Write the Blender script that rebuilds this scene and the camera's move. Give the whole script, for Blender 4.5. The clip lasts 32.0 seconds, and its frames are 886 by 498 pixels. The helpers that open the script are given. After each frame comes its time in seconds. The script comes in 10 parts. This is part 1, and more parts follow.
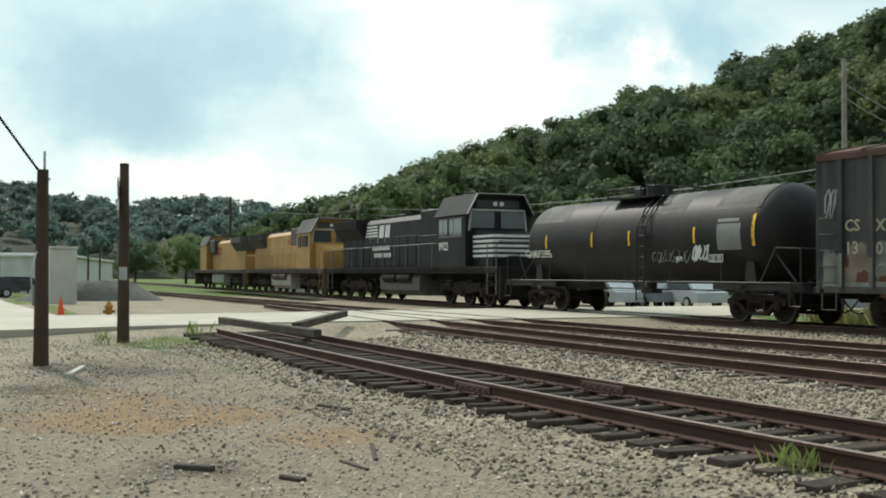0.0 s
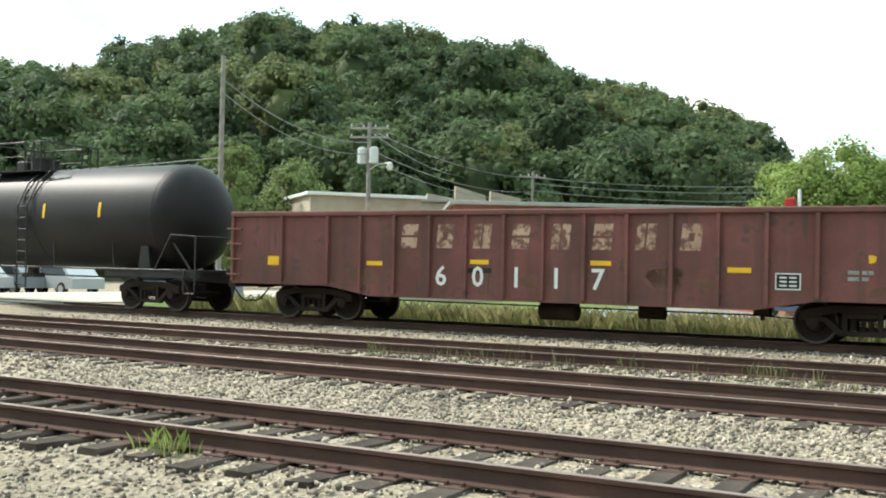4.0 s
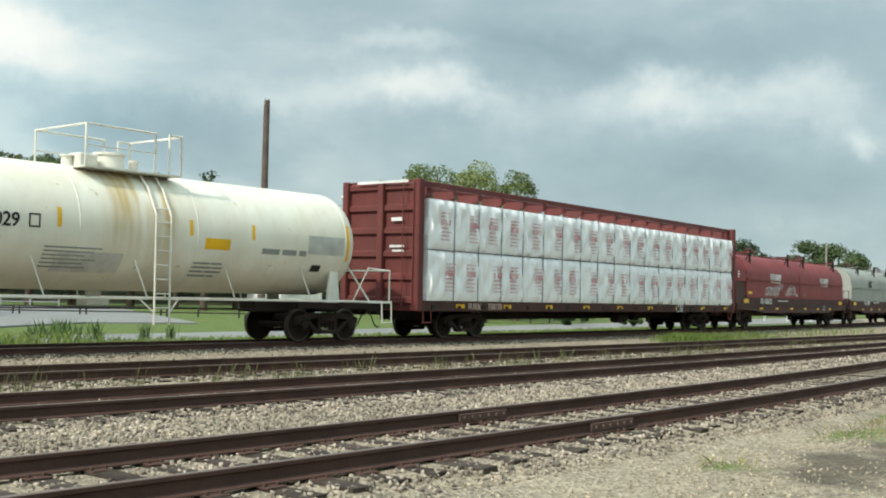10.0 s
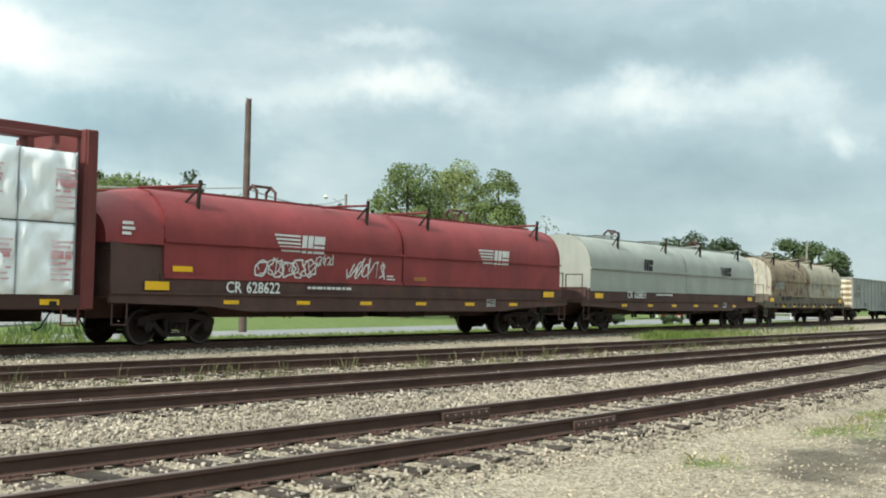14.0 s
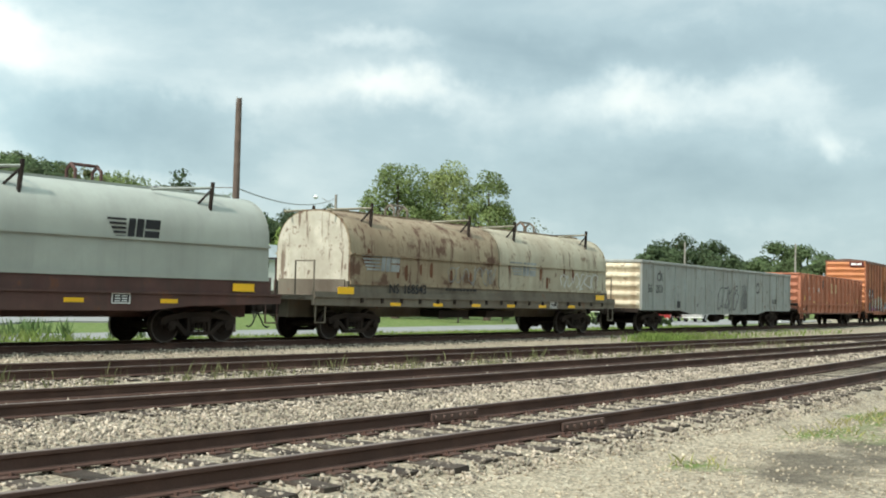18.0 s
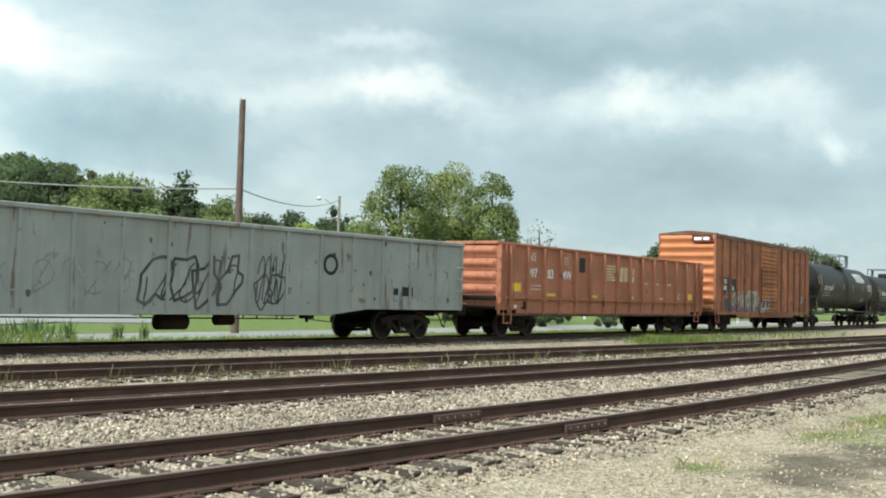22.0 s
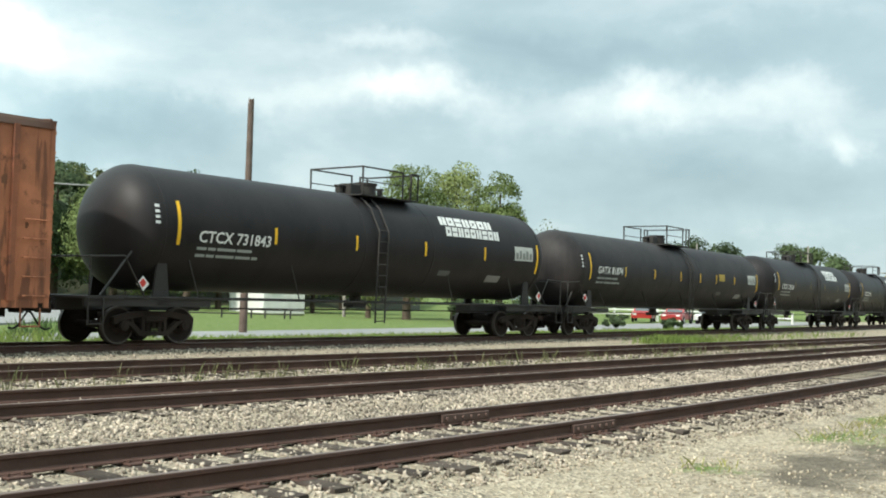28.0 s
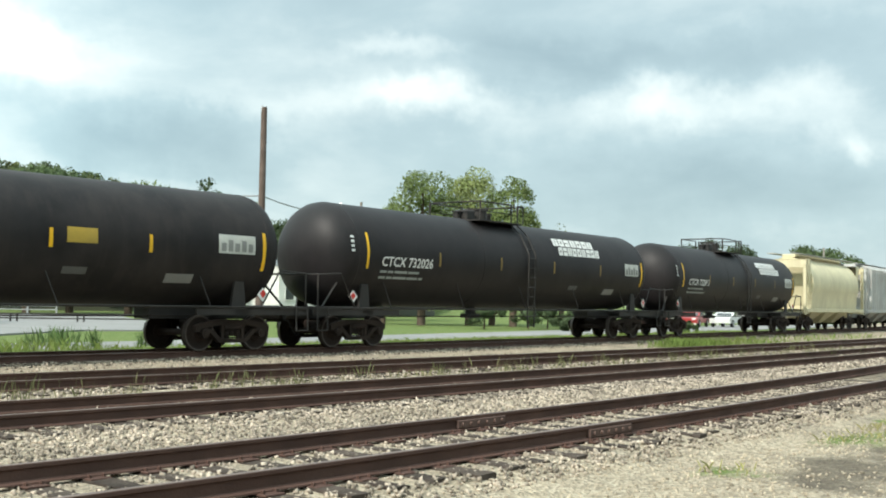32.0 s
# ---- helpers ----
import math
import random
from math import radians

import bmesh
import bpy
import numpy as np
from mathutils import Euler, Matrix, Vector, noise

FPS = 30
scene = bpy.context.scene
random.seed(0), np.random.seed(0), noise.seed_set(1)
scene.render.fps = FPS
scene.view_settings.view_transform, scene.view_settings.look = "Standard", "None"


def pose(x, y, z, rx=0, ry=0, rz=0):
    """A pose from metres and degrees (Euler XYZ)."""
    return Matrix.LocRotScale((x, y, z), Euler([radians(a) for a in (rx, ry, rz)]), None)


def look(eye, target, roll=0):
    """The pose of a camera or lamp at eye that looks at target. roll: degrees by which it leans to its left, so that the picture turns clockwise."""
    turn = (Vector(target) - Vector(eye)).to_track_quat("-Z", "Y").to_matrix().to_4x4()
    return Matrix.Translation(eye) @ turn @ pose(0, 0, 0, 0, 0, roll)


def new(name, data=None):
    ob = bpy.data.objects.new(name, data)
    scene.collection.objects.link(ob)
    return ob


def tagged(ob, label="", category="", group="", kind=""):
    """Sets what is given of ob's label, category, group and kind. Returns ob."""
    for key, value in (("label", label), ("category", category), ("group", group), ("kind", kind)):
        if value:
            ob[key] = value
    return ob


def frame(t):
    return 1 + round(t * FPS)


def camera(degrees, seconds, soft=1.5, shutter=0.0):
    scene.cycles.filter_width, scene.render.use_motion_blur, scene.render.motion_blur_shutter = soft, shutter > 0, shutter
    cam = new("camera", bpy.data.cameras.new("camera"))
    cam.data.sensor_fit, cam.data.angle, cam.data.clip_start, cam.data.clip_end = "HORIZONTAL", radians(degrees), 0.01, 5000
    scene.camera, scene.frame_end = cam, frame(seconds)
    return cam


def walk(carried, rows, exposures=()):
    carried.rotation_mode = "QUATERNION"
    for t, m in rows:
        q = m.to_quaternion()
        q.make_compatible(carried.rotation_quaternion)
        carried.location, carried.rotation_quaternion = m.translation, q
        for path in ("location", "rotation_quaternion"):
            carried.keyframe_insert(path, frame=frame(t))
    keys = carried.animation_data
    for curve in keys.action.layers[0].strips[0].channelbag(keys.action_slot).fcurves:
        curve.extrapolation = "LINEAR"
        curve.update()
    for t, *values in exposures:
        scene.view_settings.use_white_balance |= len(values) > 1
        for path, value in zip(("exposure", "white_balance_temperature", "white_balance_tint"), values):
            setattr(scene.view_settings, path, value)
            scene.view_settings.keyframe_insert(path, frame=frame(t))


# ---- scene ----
EXPOSURES = [(0.0, 0.2), (2.5, 0.25), (4.5, 1.30), (5.5, 1.30), (6.0, 1.12), (7.0, 0.55), (8.5, 0.47), (11.0, 0.50), (13.5, 0.68), (16.5, 0.75), (26.0, 0.78), (29.0, 0.88), (32.0, 0.88)]
cam = camera(44.1, 32.0, 1.95)
PATH = [  # seconds, tilt, lean, heading of the camera, which stays on one spot
    (0, 1.32, -0.19, 65.78), (0.5, 1.49, -0.27, 65.93), (1, 1.63, -0.20, 65.88), (1.5, 1.60, -0.01, 65.65), (2, 1.59, -0.12, 65.72),
    (2.5, 1.73, -0.07, 65.97), (3, 1.55, -0.25, 62.20), (3.5, 1.35, -0.70, 51.50), (4, 1.00, -1.20, 34.00), (4.5, 0.66, -1.61, 16.48),
    (5, 0.73, -0.72, 0.19), (5.5, 1.24, -1.06, -21.33), (6, 2.22, -2.22, -42.02), (6.5, 2.84, -1.37, -48.60), (7, 2.99, -0.82, -49.26),
    (7.5, 2.81, -0.58, -45.38), (8, 2.64, -0.82, -43.59), (8.5, 2.37, -0.98, -42.50), (9, 2.37, -1.13, -42.31),
    (9.5, 2.44, -1.33, -42.87), (10, 2.46, -1.26, -43.32), (10.5, 2.61, -1.24, -43.72), (11, 2.69, -0.98, -43.71),
    (11.5, 2.55, -1.09, -43.42), (12, 2.43, -1.13, -43.23), (12.5, 2.34, -1.11, -43.58), (13, 2.40, -1.03, -44.01),
    (13.5, 2.44, -1.06, -44.18), (14, 2.41, -1.09, -44.23), (14.5, 2.35, -1.14, -44.27), (16.5, 2.33, -1.26, -44.74),
    (17, 2.35, -1.30, -44.79), (17.5, 2.41, -1.40, -44.82), (18, 2.47, -1.43, -44.78), (18.5, 2.50, -1.30, -44.80),
    (19, 2.43, -1.42, -44.91), (19.5, 2.37, -1.59, -44.95), (20, 2.35, -1.60, -44.87), (20.5, 2.33, -1.69, -44.71),
    (21, 2.40, -1.64, -44.69), (21.5, 2.49, -1.67, -44.54), (22, 2.55, -1.53, -44.61), (22.5, 2.65, -1.55, -44.39),
    (23, 2.61, -1.53, -44.33), (23.5, 2.53, -1.52, -44.60), (24, 2.57, -1.57, -44.47), (24.5, 2.62, -1.53, -44.41),
    (25, 2.59, -1.69, -44.15), (25.5, 2.53, -1.69, -44.24), (26, 2.44, -1.69, -44.42), (26.5, 2.48, -1.70, -44.16),
    (28.5, 2.53, -1.62, -44.20), (29, 2.55, -1.60, -44.16), (29.5, 2.60, -1.33, -44.18), (30, 2.66, -1.36, -43.91),
    (30.5, 2.68, -1.21, -43.93), (31, 2.73, -1.14, -43.93), (31.5, 2.75, -1.17, -43.83), (32, 2.79, -1.05, -43.43),
   
]
EYE = (0.0, 0.0, 1.31)
walk(cam, [(t, pose(*EYE, 90 + p, r, a)) for t, p, r, a in PATH], exposures=EXPOSURES)

# ---- sky and sun ----
SUN_TO = Vector((-0.72, -0.08, 0.66)).normalized()
world = bpy.data.worlds.new("sky")
scene.world = world
world.use_nodes = True
wn, wl = world.node_tree.nodes, world.node_tree.links
wn.clear()


def wnode(kind, **kw):
    n = wn.new(kind)
    for key, value in kw.items():
        n.inputs[key].default_value = value
    return n


def wmath(op, a, b=None, clamp=False):
    n = wn.new("ShaderNodeMath")
    n.operation, n.use_clamp = op, clamp
    for i, v in enumerate((a, b)):
        if v is None:
            continue
        if isinstance(v, (int, float)):
            n.inputs[i].default_value = v
        else:
            wl.new(v, n.inputs[i])
    return n.outputs[0]


def wramp(fac, stops):
    n = wn.new("ShaderNodeValToRGB")
    el = n.color_ramp.elements
    while len(el) < len(stops):
        el.new(0.5)
    for e, (p, c) in zip(el, stops):
        e.position, e.color = p, (*c, 1)
    wl.new(fac, n.inputs[0])
    return n.outputs[0]


def wmix(fac, a, b):
    n = wn.new("ShaderNodeMix")
    n.data_type = "RGBA"
    for sock, v in ((n.inputs[0], fac), (n.inputs[6], a), (n.inputs[7], b)):
        if isinstance(v, (int, float)):
            sock.default_value = v
        elif isinstance(v, tuple):
            sock.default_value = (*v, 1)
        else:
            wl.new(v, sock)
    return n.outputs[2]


sky = wn.new("ShaderNodeTexSky")
sky.sky_type, sky.sun_disc = "NISHITA", False
sky.sun_elevation = math.asin(SUN_TO.z)
sky.sun_rotation = math.atan2(SUN_TO.x, SUN_TO.y)
sky.air_density, sky.dust_density, sky.ozone_density = 1.0, 2.0, 1.5
tex = wn.new("ShaderNodeTexCoord")
sep = wn.new("ShaderNodeSeparateXYZ")
wl.new(tex.outputs["Generated"], sep.inputs[0])
# cloud fields: heading and height of the view direction, stirred by noise
noise_a = wnode("ShaderNodeTexNoise", Scale=2.2, Detail=5.0, Roughness=0.55)
flat = wn.new("ShaderNodeMapping")
flat.inputs["Scale"].default_value = (1.0, 1.0, 2.6)
wl.new(tex.outputs["Generated"], flat.inputs[0])
wl.new(flat.outputs[0], noise_a.inputs["Vector"])
noise_b = wnode("ShaderNodeTexNoise", Scale=5.5, Detail=7.0, Roughness=0.56, Distortion=0.25)
wl.new(flat.outputs[0], noise_b.inputs["Vector"])
stir = wnode("ShaderNodeTexNoise", Scale=7.5, Detail=5.0, Roughness=0.6)
wl.new(tex.outputs["Generated"], stir.inputs["Vector"])
stir_sep = wn.new("ShaderNodeSeparateColor")
wl.new(stir.outputs["Color"], stir_sep.inputs[0])
heading = wmath("MULTIPLY", wmath("ARCTAN2", wmath("MULTIPLY", sep.outputs[0], -1.0), sep.outputs[1]), 57.2958)
height = wmath("MULTIPLY", wmath("ARCSINE", sep.outputs[2]), 57.2958)
heading = wmath("ADD", heading, wmath("MULTIPLY", wmath("SUBTRACT", stir_sep.outputs[0], 0.5), 16.0))
height = wmath("ADD", height, wmath("MULTIPLY", wmath("SUBTRACT", stir_sep.outputs[1], 0.5), 7.0))


def cloud(az, el, wide, tall, amount):
    """One soft cloud: bright (+) or thin and dark (-)."""
    a = wmath("DIVIDE", wmath("SUBTRACT", heading, az), wide)
    b = wmath("DIVIDE", wmath("SUBTRACT", height, el), tall)
    d = wmath("ADD", wmath("MULTIPLY", a, a), wmath("MULTIPLY", b, b))
    return wmath("MULTIPLY", wmath("EXPONENT", wmath("MULTIPLY", d, -1.0)), amount)


field = wmath("ADD", wmath("MULTIPLY", wmath("SUBTRACT", noise_a.outputs[0], 0.5), 0.75), wmath("MULTIPLY", wmath("SUBTRACT", noise_b.outputs[0], 0.5), 0.6))
field = wmath("ADD", field, 0.47)
for az, el, wide, tall, amount in (
        (83, 9.8, 5.5, 2.9, -0.55), (76, 12, 4, 2.5, -0.16), (64, 10.5, 7, 4, 0.42), (79, 5.6, 6, 1.7, 0.30), (59.5, 12.3, 2.2, 1.4, -0.30), (53.5, 12.0, 3, 2, -0.28), (56.5, 11.2, 1.4, 1.1, 0.35),
        (33, 11.5, 9, 3, 0.10), (19, 9.5, 9, 3.5, 0.15), (-5.5, 9.6, 7.5, 2.0, -0.30), (8, 8, 10, 4, -0.12), (1.0, 9.0, 6, 1.7, -0.36), (-6, 7.2, 5, 1.2, 0.20), (-8, 9.4, 4, 1.6, -0.30), (-19, 9.6, 5, 1.4, -0.22), (-16, 12, 9, 1.6, 0.35), (-28, 7.2, 7, 1.6, -0.15),
        (-21, 11.5, 5, 2.5, 0.22), (-30, 8.0, 6, 1.5, -0.22), (-33.5, 10.2, 3.5, 0.9, 0.12), (-39.5, 13.2, 4, 0.7, 0.30), (-41.5, 10.4, 4.2, 1.0, 0.42), (-46.5, 13.2, 7, 1.4, -0.22), (-54.6, 10.6, 3.6, 1.2, 0.34), (-57.5, 13.0, 7, 1.3, -0.20),
        (-61.5, 10.6, 3, 1.0, 0.18), (-64, 8.4, 1.5, 1.0, 0.30), (-66, 12, 6, 3, -0.15), (-57, 5.5, 13, 2.6, -0.38)):
    field = wmath("ADD", field, cloud(az, el, wide, tall, amount))
sunny = wramp(field, [(0.0, (0.33, 0.56, 0.67)), (0.30, (0.42, 0.67, 0.76)), (0.52, (0.64, 0.84, 0.88)), (0.72, (0.93, 0.97, 0.95)), (1.0, (1.0, 1.0, 0.98))])
dull = wramp(field, [(0.0, (0.20, 0.29, 0.335)), (0.33, (0.28, 0.385, 0.43)), (0.58, (0.425, 0.525, 0.555)), (0.78, (0.54, 0.62, 0.625)), (1.0, (0.66, 0.72, 0.70))])
side = wn.new("ShaderNodeMapRange")
side.interpolation_type = "SMOOTHSTEP"
side.inputs[1].default_value, side.inputs[2].default_value = -0.2, 0.62
wl.new(sep.outputs[0], side.inputs[0])
skyc = wn.new("ShaderNodeMix")
skyc.data_type, skyc.blend_type = "RGBA", "MULTIPLY"
skyc.inputs[0].default_value = 1.0
wl.new(sky.outputs[0], skyc.inputs[6])
skyc.inputs[7].default_value = (0.115, 0.115, 0.10, 1)
clouds = wmix(side.outputs[0], sunny, dull)
final = wmix(0.10, clouds, skyc.outputs[2])
warm = wn.new("ShaderNodeMix")
warm.data_type, warm.blend_type = "RGBA", "MULTIPLY"
warm.inputs[0].default_value = 1.0
wl.new(final, warm.inputs[6])
warm.inputs[7].default_value = (1.05, 1.0, 0.955, 1)
# the dome of an overcast sky grows brighter towards the zenith
dome = wn.new("ShaderNodeMapRange")
dome.interpolation_type = "SMOOTHSTEP"
for k, v in ((1, 0.27), (2, 0.95), (3, 1.0), (4, 1.6)):
    dome.inputs[k].default_value = v
wl.new(sep.outputs[2], dome.inputs[0])
bg = wnode("ShaderNodeBackground", Strength=1.0)
wl.new(warm.outputs[2], bg.inputs[0])
wl.new(dome.outputs[0], bg.inputs[1])
out = wn.new("ShaderNodeOutputWorld")
wl.new(bg.outputs[0], out.inputs[0])

sun_data = bpy.data.lights.new("sun", "SUN")
sun_data.energy, sun_data.angle, sun_data.color = 2.6, radians(2.0), (1.0, 0.95, 0.86)
sun = new("sun", sun_data)
sun.matrix_world = look(SUN_TO * 50, (0, 0, 0))

# ---- materials ----
MATS = {}


def surface(name, base, rough=0.7, metal=0.0, dirt=None, dirt_amount=0.0, rust=None, rust_amount=0.0, streak=0.0, scale=1.0, bump=0.15,
            vary=0.12, island=0.0, per_object=0.0, grain=30.0, trans=0.0, spec=0.25, drips=0.0):
    """A painted or plain surface: colour varied at two scales, dirt, rust patches and upright streaks."""
    if name in MATS:
        return MATS[name]
    m = bpy.data.materials.new(name)
    m.use_nodes = True
    n, l = m.node_tree.nodes, m.node_tree.links
    b = n["Principled BSDF"]
    b.inputs["Roughness"].default_value, b.inputs["Metallic"].default_value = rough, metal
    b.inputs["Specular IOR Level"].default_value = spec
    tc = n.new("ShaderNodeTexCoord")

    def noise_of(sc, detail=4.0, stretch=None, ro=0.55):
        t = n.new("ShaderNodeTexNoise")
        t.inputs["Scale"].default_value, t.inputs["Detail"].default_value, t.inputs["Roughness"].default_value = sc, detail, ro
        src = tc.outputs["Object"]
        if stretch:
            mp = n.new("ShaderNodeMapping")
            mp.inputs["Scale"].default_value = stretch
            l.new(src, mp.inputs[0])
            src = mp.outputs[0]
        l.new(src, t.inputs["Vector"])
        return t.outputs[0]

    def ramp(fac, a, c):
        r = n.new("ShaderNodeMapRange")
        r.inputs[1].default_value, r.inputs[2].default_value = a, c
        l.new(fac, r.inputs[0])
        return r.outputs[0]

    def mix(fac, a, c, kind="MIX"):
        x = n.new("ShaderNodeMix")
        x.data_type, x.blend_type = "RGBA", kind
        for sock, v in ((x.inputs[0], fac), (x.inputs[6], a), (x.inputs[7], c)):
            if isinstance(v, (int, float)):
                sock.default_value = v
            elif isinstance(v, tuple):
                sock.default_value = (*v, 1)
            else:
                l.new(v, sock)
        return x.outputs[2]

    def times(fac, k):
        x = n.new("ShaderNodeMath")
        x.operation = "MULTIPLY"
        l.new(fac, x.inputs[0])
        x.inputs[1].default_value = k
        return x.outputs[0]

    dark = tuple(c * (1 - vary) for c in base)
    light = tuple(min(1, c * (1 + vary)) for c in base)
    col = mix(ramp(noise_of(1.1 * scale), 0.35, 0.65), dark, light)
    fine = noise_of(grain * scale, 3.0)
    col = mix(times(ramp(fine, 0.3, 0.7), 0.35), col, tuple(c * (1 - 1.5 * vary) for c in base))
    if island or per_object:
        src = n.new("ShaderNodeNewGeometry").outputs["Random Per Island"] if island else n.new("ShaderNodeObjectInfo").outputs["Random"]
        hs = n.new("ShaderNodeHueSaturation")
        r = n.new("ShaderNodeMapRange")
        r.inputs[3].default_value, r.inputs[4].default_value = 1 - max(island, per_object), 1 + max(island, per_object)
        l.new(src, r.inputs[0])
        l.new(r.outputs[0], hs.inputs["Value"])
        l.new(col, hs.inputs["Color"])
        col = hs.outputs[0]
    if dirt:
        col = mix(times(ramp(noise_of(0.7 * scale, 6.0), 0.38, 0.68), dirt_amount), col, dirt)
        if streak:
            st = ramp(noise_of(1.0, 4.0, (3.5, 3.5, 0.22)), 0.48, 0.66)
            col = mix(times(st, streak), col, dirt)
    if rust:
        rr = ramp(noise_of(2.2 * scale, 8.0, None, 0.62), 0.66 - 0.3 * rust_amount, 0.74 - 0.25 * rust_amount)
        col = mix(times(rr, 0.9), col, rust)
    if drips:
        dr = ramp(noise_of(1.0, 5.0, (4.5, 4.5, 0.55), 0.6), 0.64 - 0.2 * drips, 0.70 - 0.15 * drips)
        col = mix(times(dr, 0.85), col, rust)
    l.new(col, b.inputs["Base Color"])
    if bump:
        bp = n.new("ShaderNodeBump")
        bp.inputs["Strength"].default_value, bp.inputs["Distance"].default_value = bump, 0.02
        l.new(fine, bp.inputs["Height"])
        l.new(bp.outputs[0], b.inputs["Normal"])
    if trans:
        tr = n.new("ShaderNodeBsdfTranslucent")
        l.new(col, tr.inputs[0])
        ms = n.new("ShaderNodeMixShader")
        ms.inputs[0].default_value = trans
        l.new(b.outputs[0], ms.inputs[1])
        l.new(tr.outputs[0], ms.inputs[2])
        l.new(ms.outputs[0], n["Material Output"].inputs[0])
    MATS[name] = m
    return m


RUST = (0.13, 0.055, 0.03)
GRIME = (0.045, 0.038, 0.033)
STEEL = surface("running_gear_steel", (0.022, 0.017, 0.015), 0.85, 0.0, (0.048, 0.034, 0.026), 0.5, vary=0.3, bump=0.3, spec=0.12)
WHEEL = surface("wheel_steel", (0.030, 0.021, 0.017), 0.8, 0.0, (0.014, 0.011, 0.010), 0.5, vary=0.25, spec=0.12)
TREAD = surface("wheel_tread", (0.075, 0.062, 0.055), 0.5, 0.4, vary=0.15)
RAIL = surface("rail_rust", (0.098, 0.056, 0.044), 0.85, 0.0, (0.060, 0.038, 0.032), 0.6, scale=1.5, vary=0.2, bump=0.3, spec=0.15)
RAIL_HEAD = surface("rail_head", (0.23, 0.17, 0.145), 0.45, 0.6, (0.10, 0.06, 0.045), 0.5, vary=0.2)
TIE = surface("creosoted_wood", (0.055, 0.043, 0.036), 0.9, 0.0, (0.12, 0.098, 0.080), 0.6, scale=3.0, vary=0.3, per_object=0.35, bump=0.6, spec=0.1)
BALLAST = surface("ballast_stone", (0.300, 0.252, 0.200), 0.9, 0.0, vary=0.25, island=0.7, grain=60.0, spec=0.15)
YARD_STONE = surface("grey_brown_loose_stone", (0.41, 0.365, 0.305), 0.95, 0.0, vary=0.25, island=0.6, grain=60.0, spec=0.1)
LOOSE_STONE = surface("pale_loose_stone", (0.365, 0.306, 0.228), 0.95, 0.0, vary=0.2, island=0.4, grain=60.0, spec=0.1)
BALLAST_BED = surface("ballast_bed", (0.20, 0.18, 0.155), 0.95, 0.0, (0.10, 0.085, 0.07), 0.6, vary=0.3, grain=14.0, bump=0.8)
YELLOW = surface("reflective_yellow", (0.85, 0.48, 0.02), 0.4, 0.0, (0.35, 0.22, 0.05), 0.35, vary=0.08)
WHITE = surface("stencil_white", (0.72, 0.72, 0.70), 0.6, 0.0, (0.35, 0.33, 0.30), 0.35, vary=0.08)
BLACK = surface("stencil_black", (0.02, 0.02, 0.022), 0.6, vary=0.1)
RUBBER = surface("air_hose_rubber", (0.02, 0.02, 0.02), 0.7, vary=0.1)

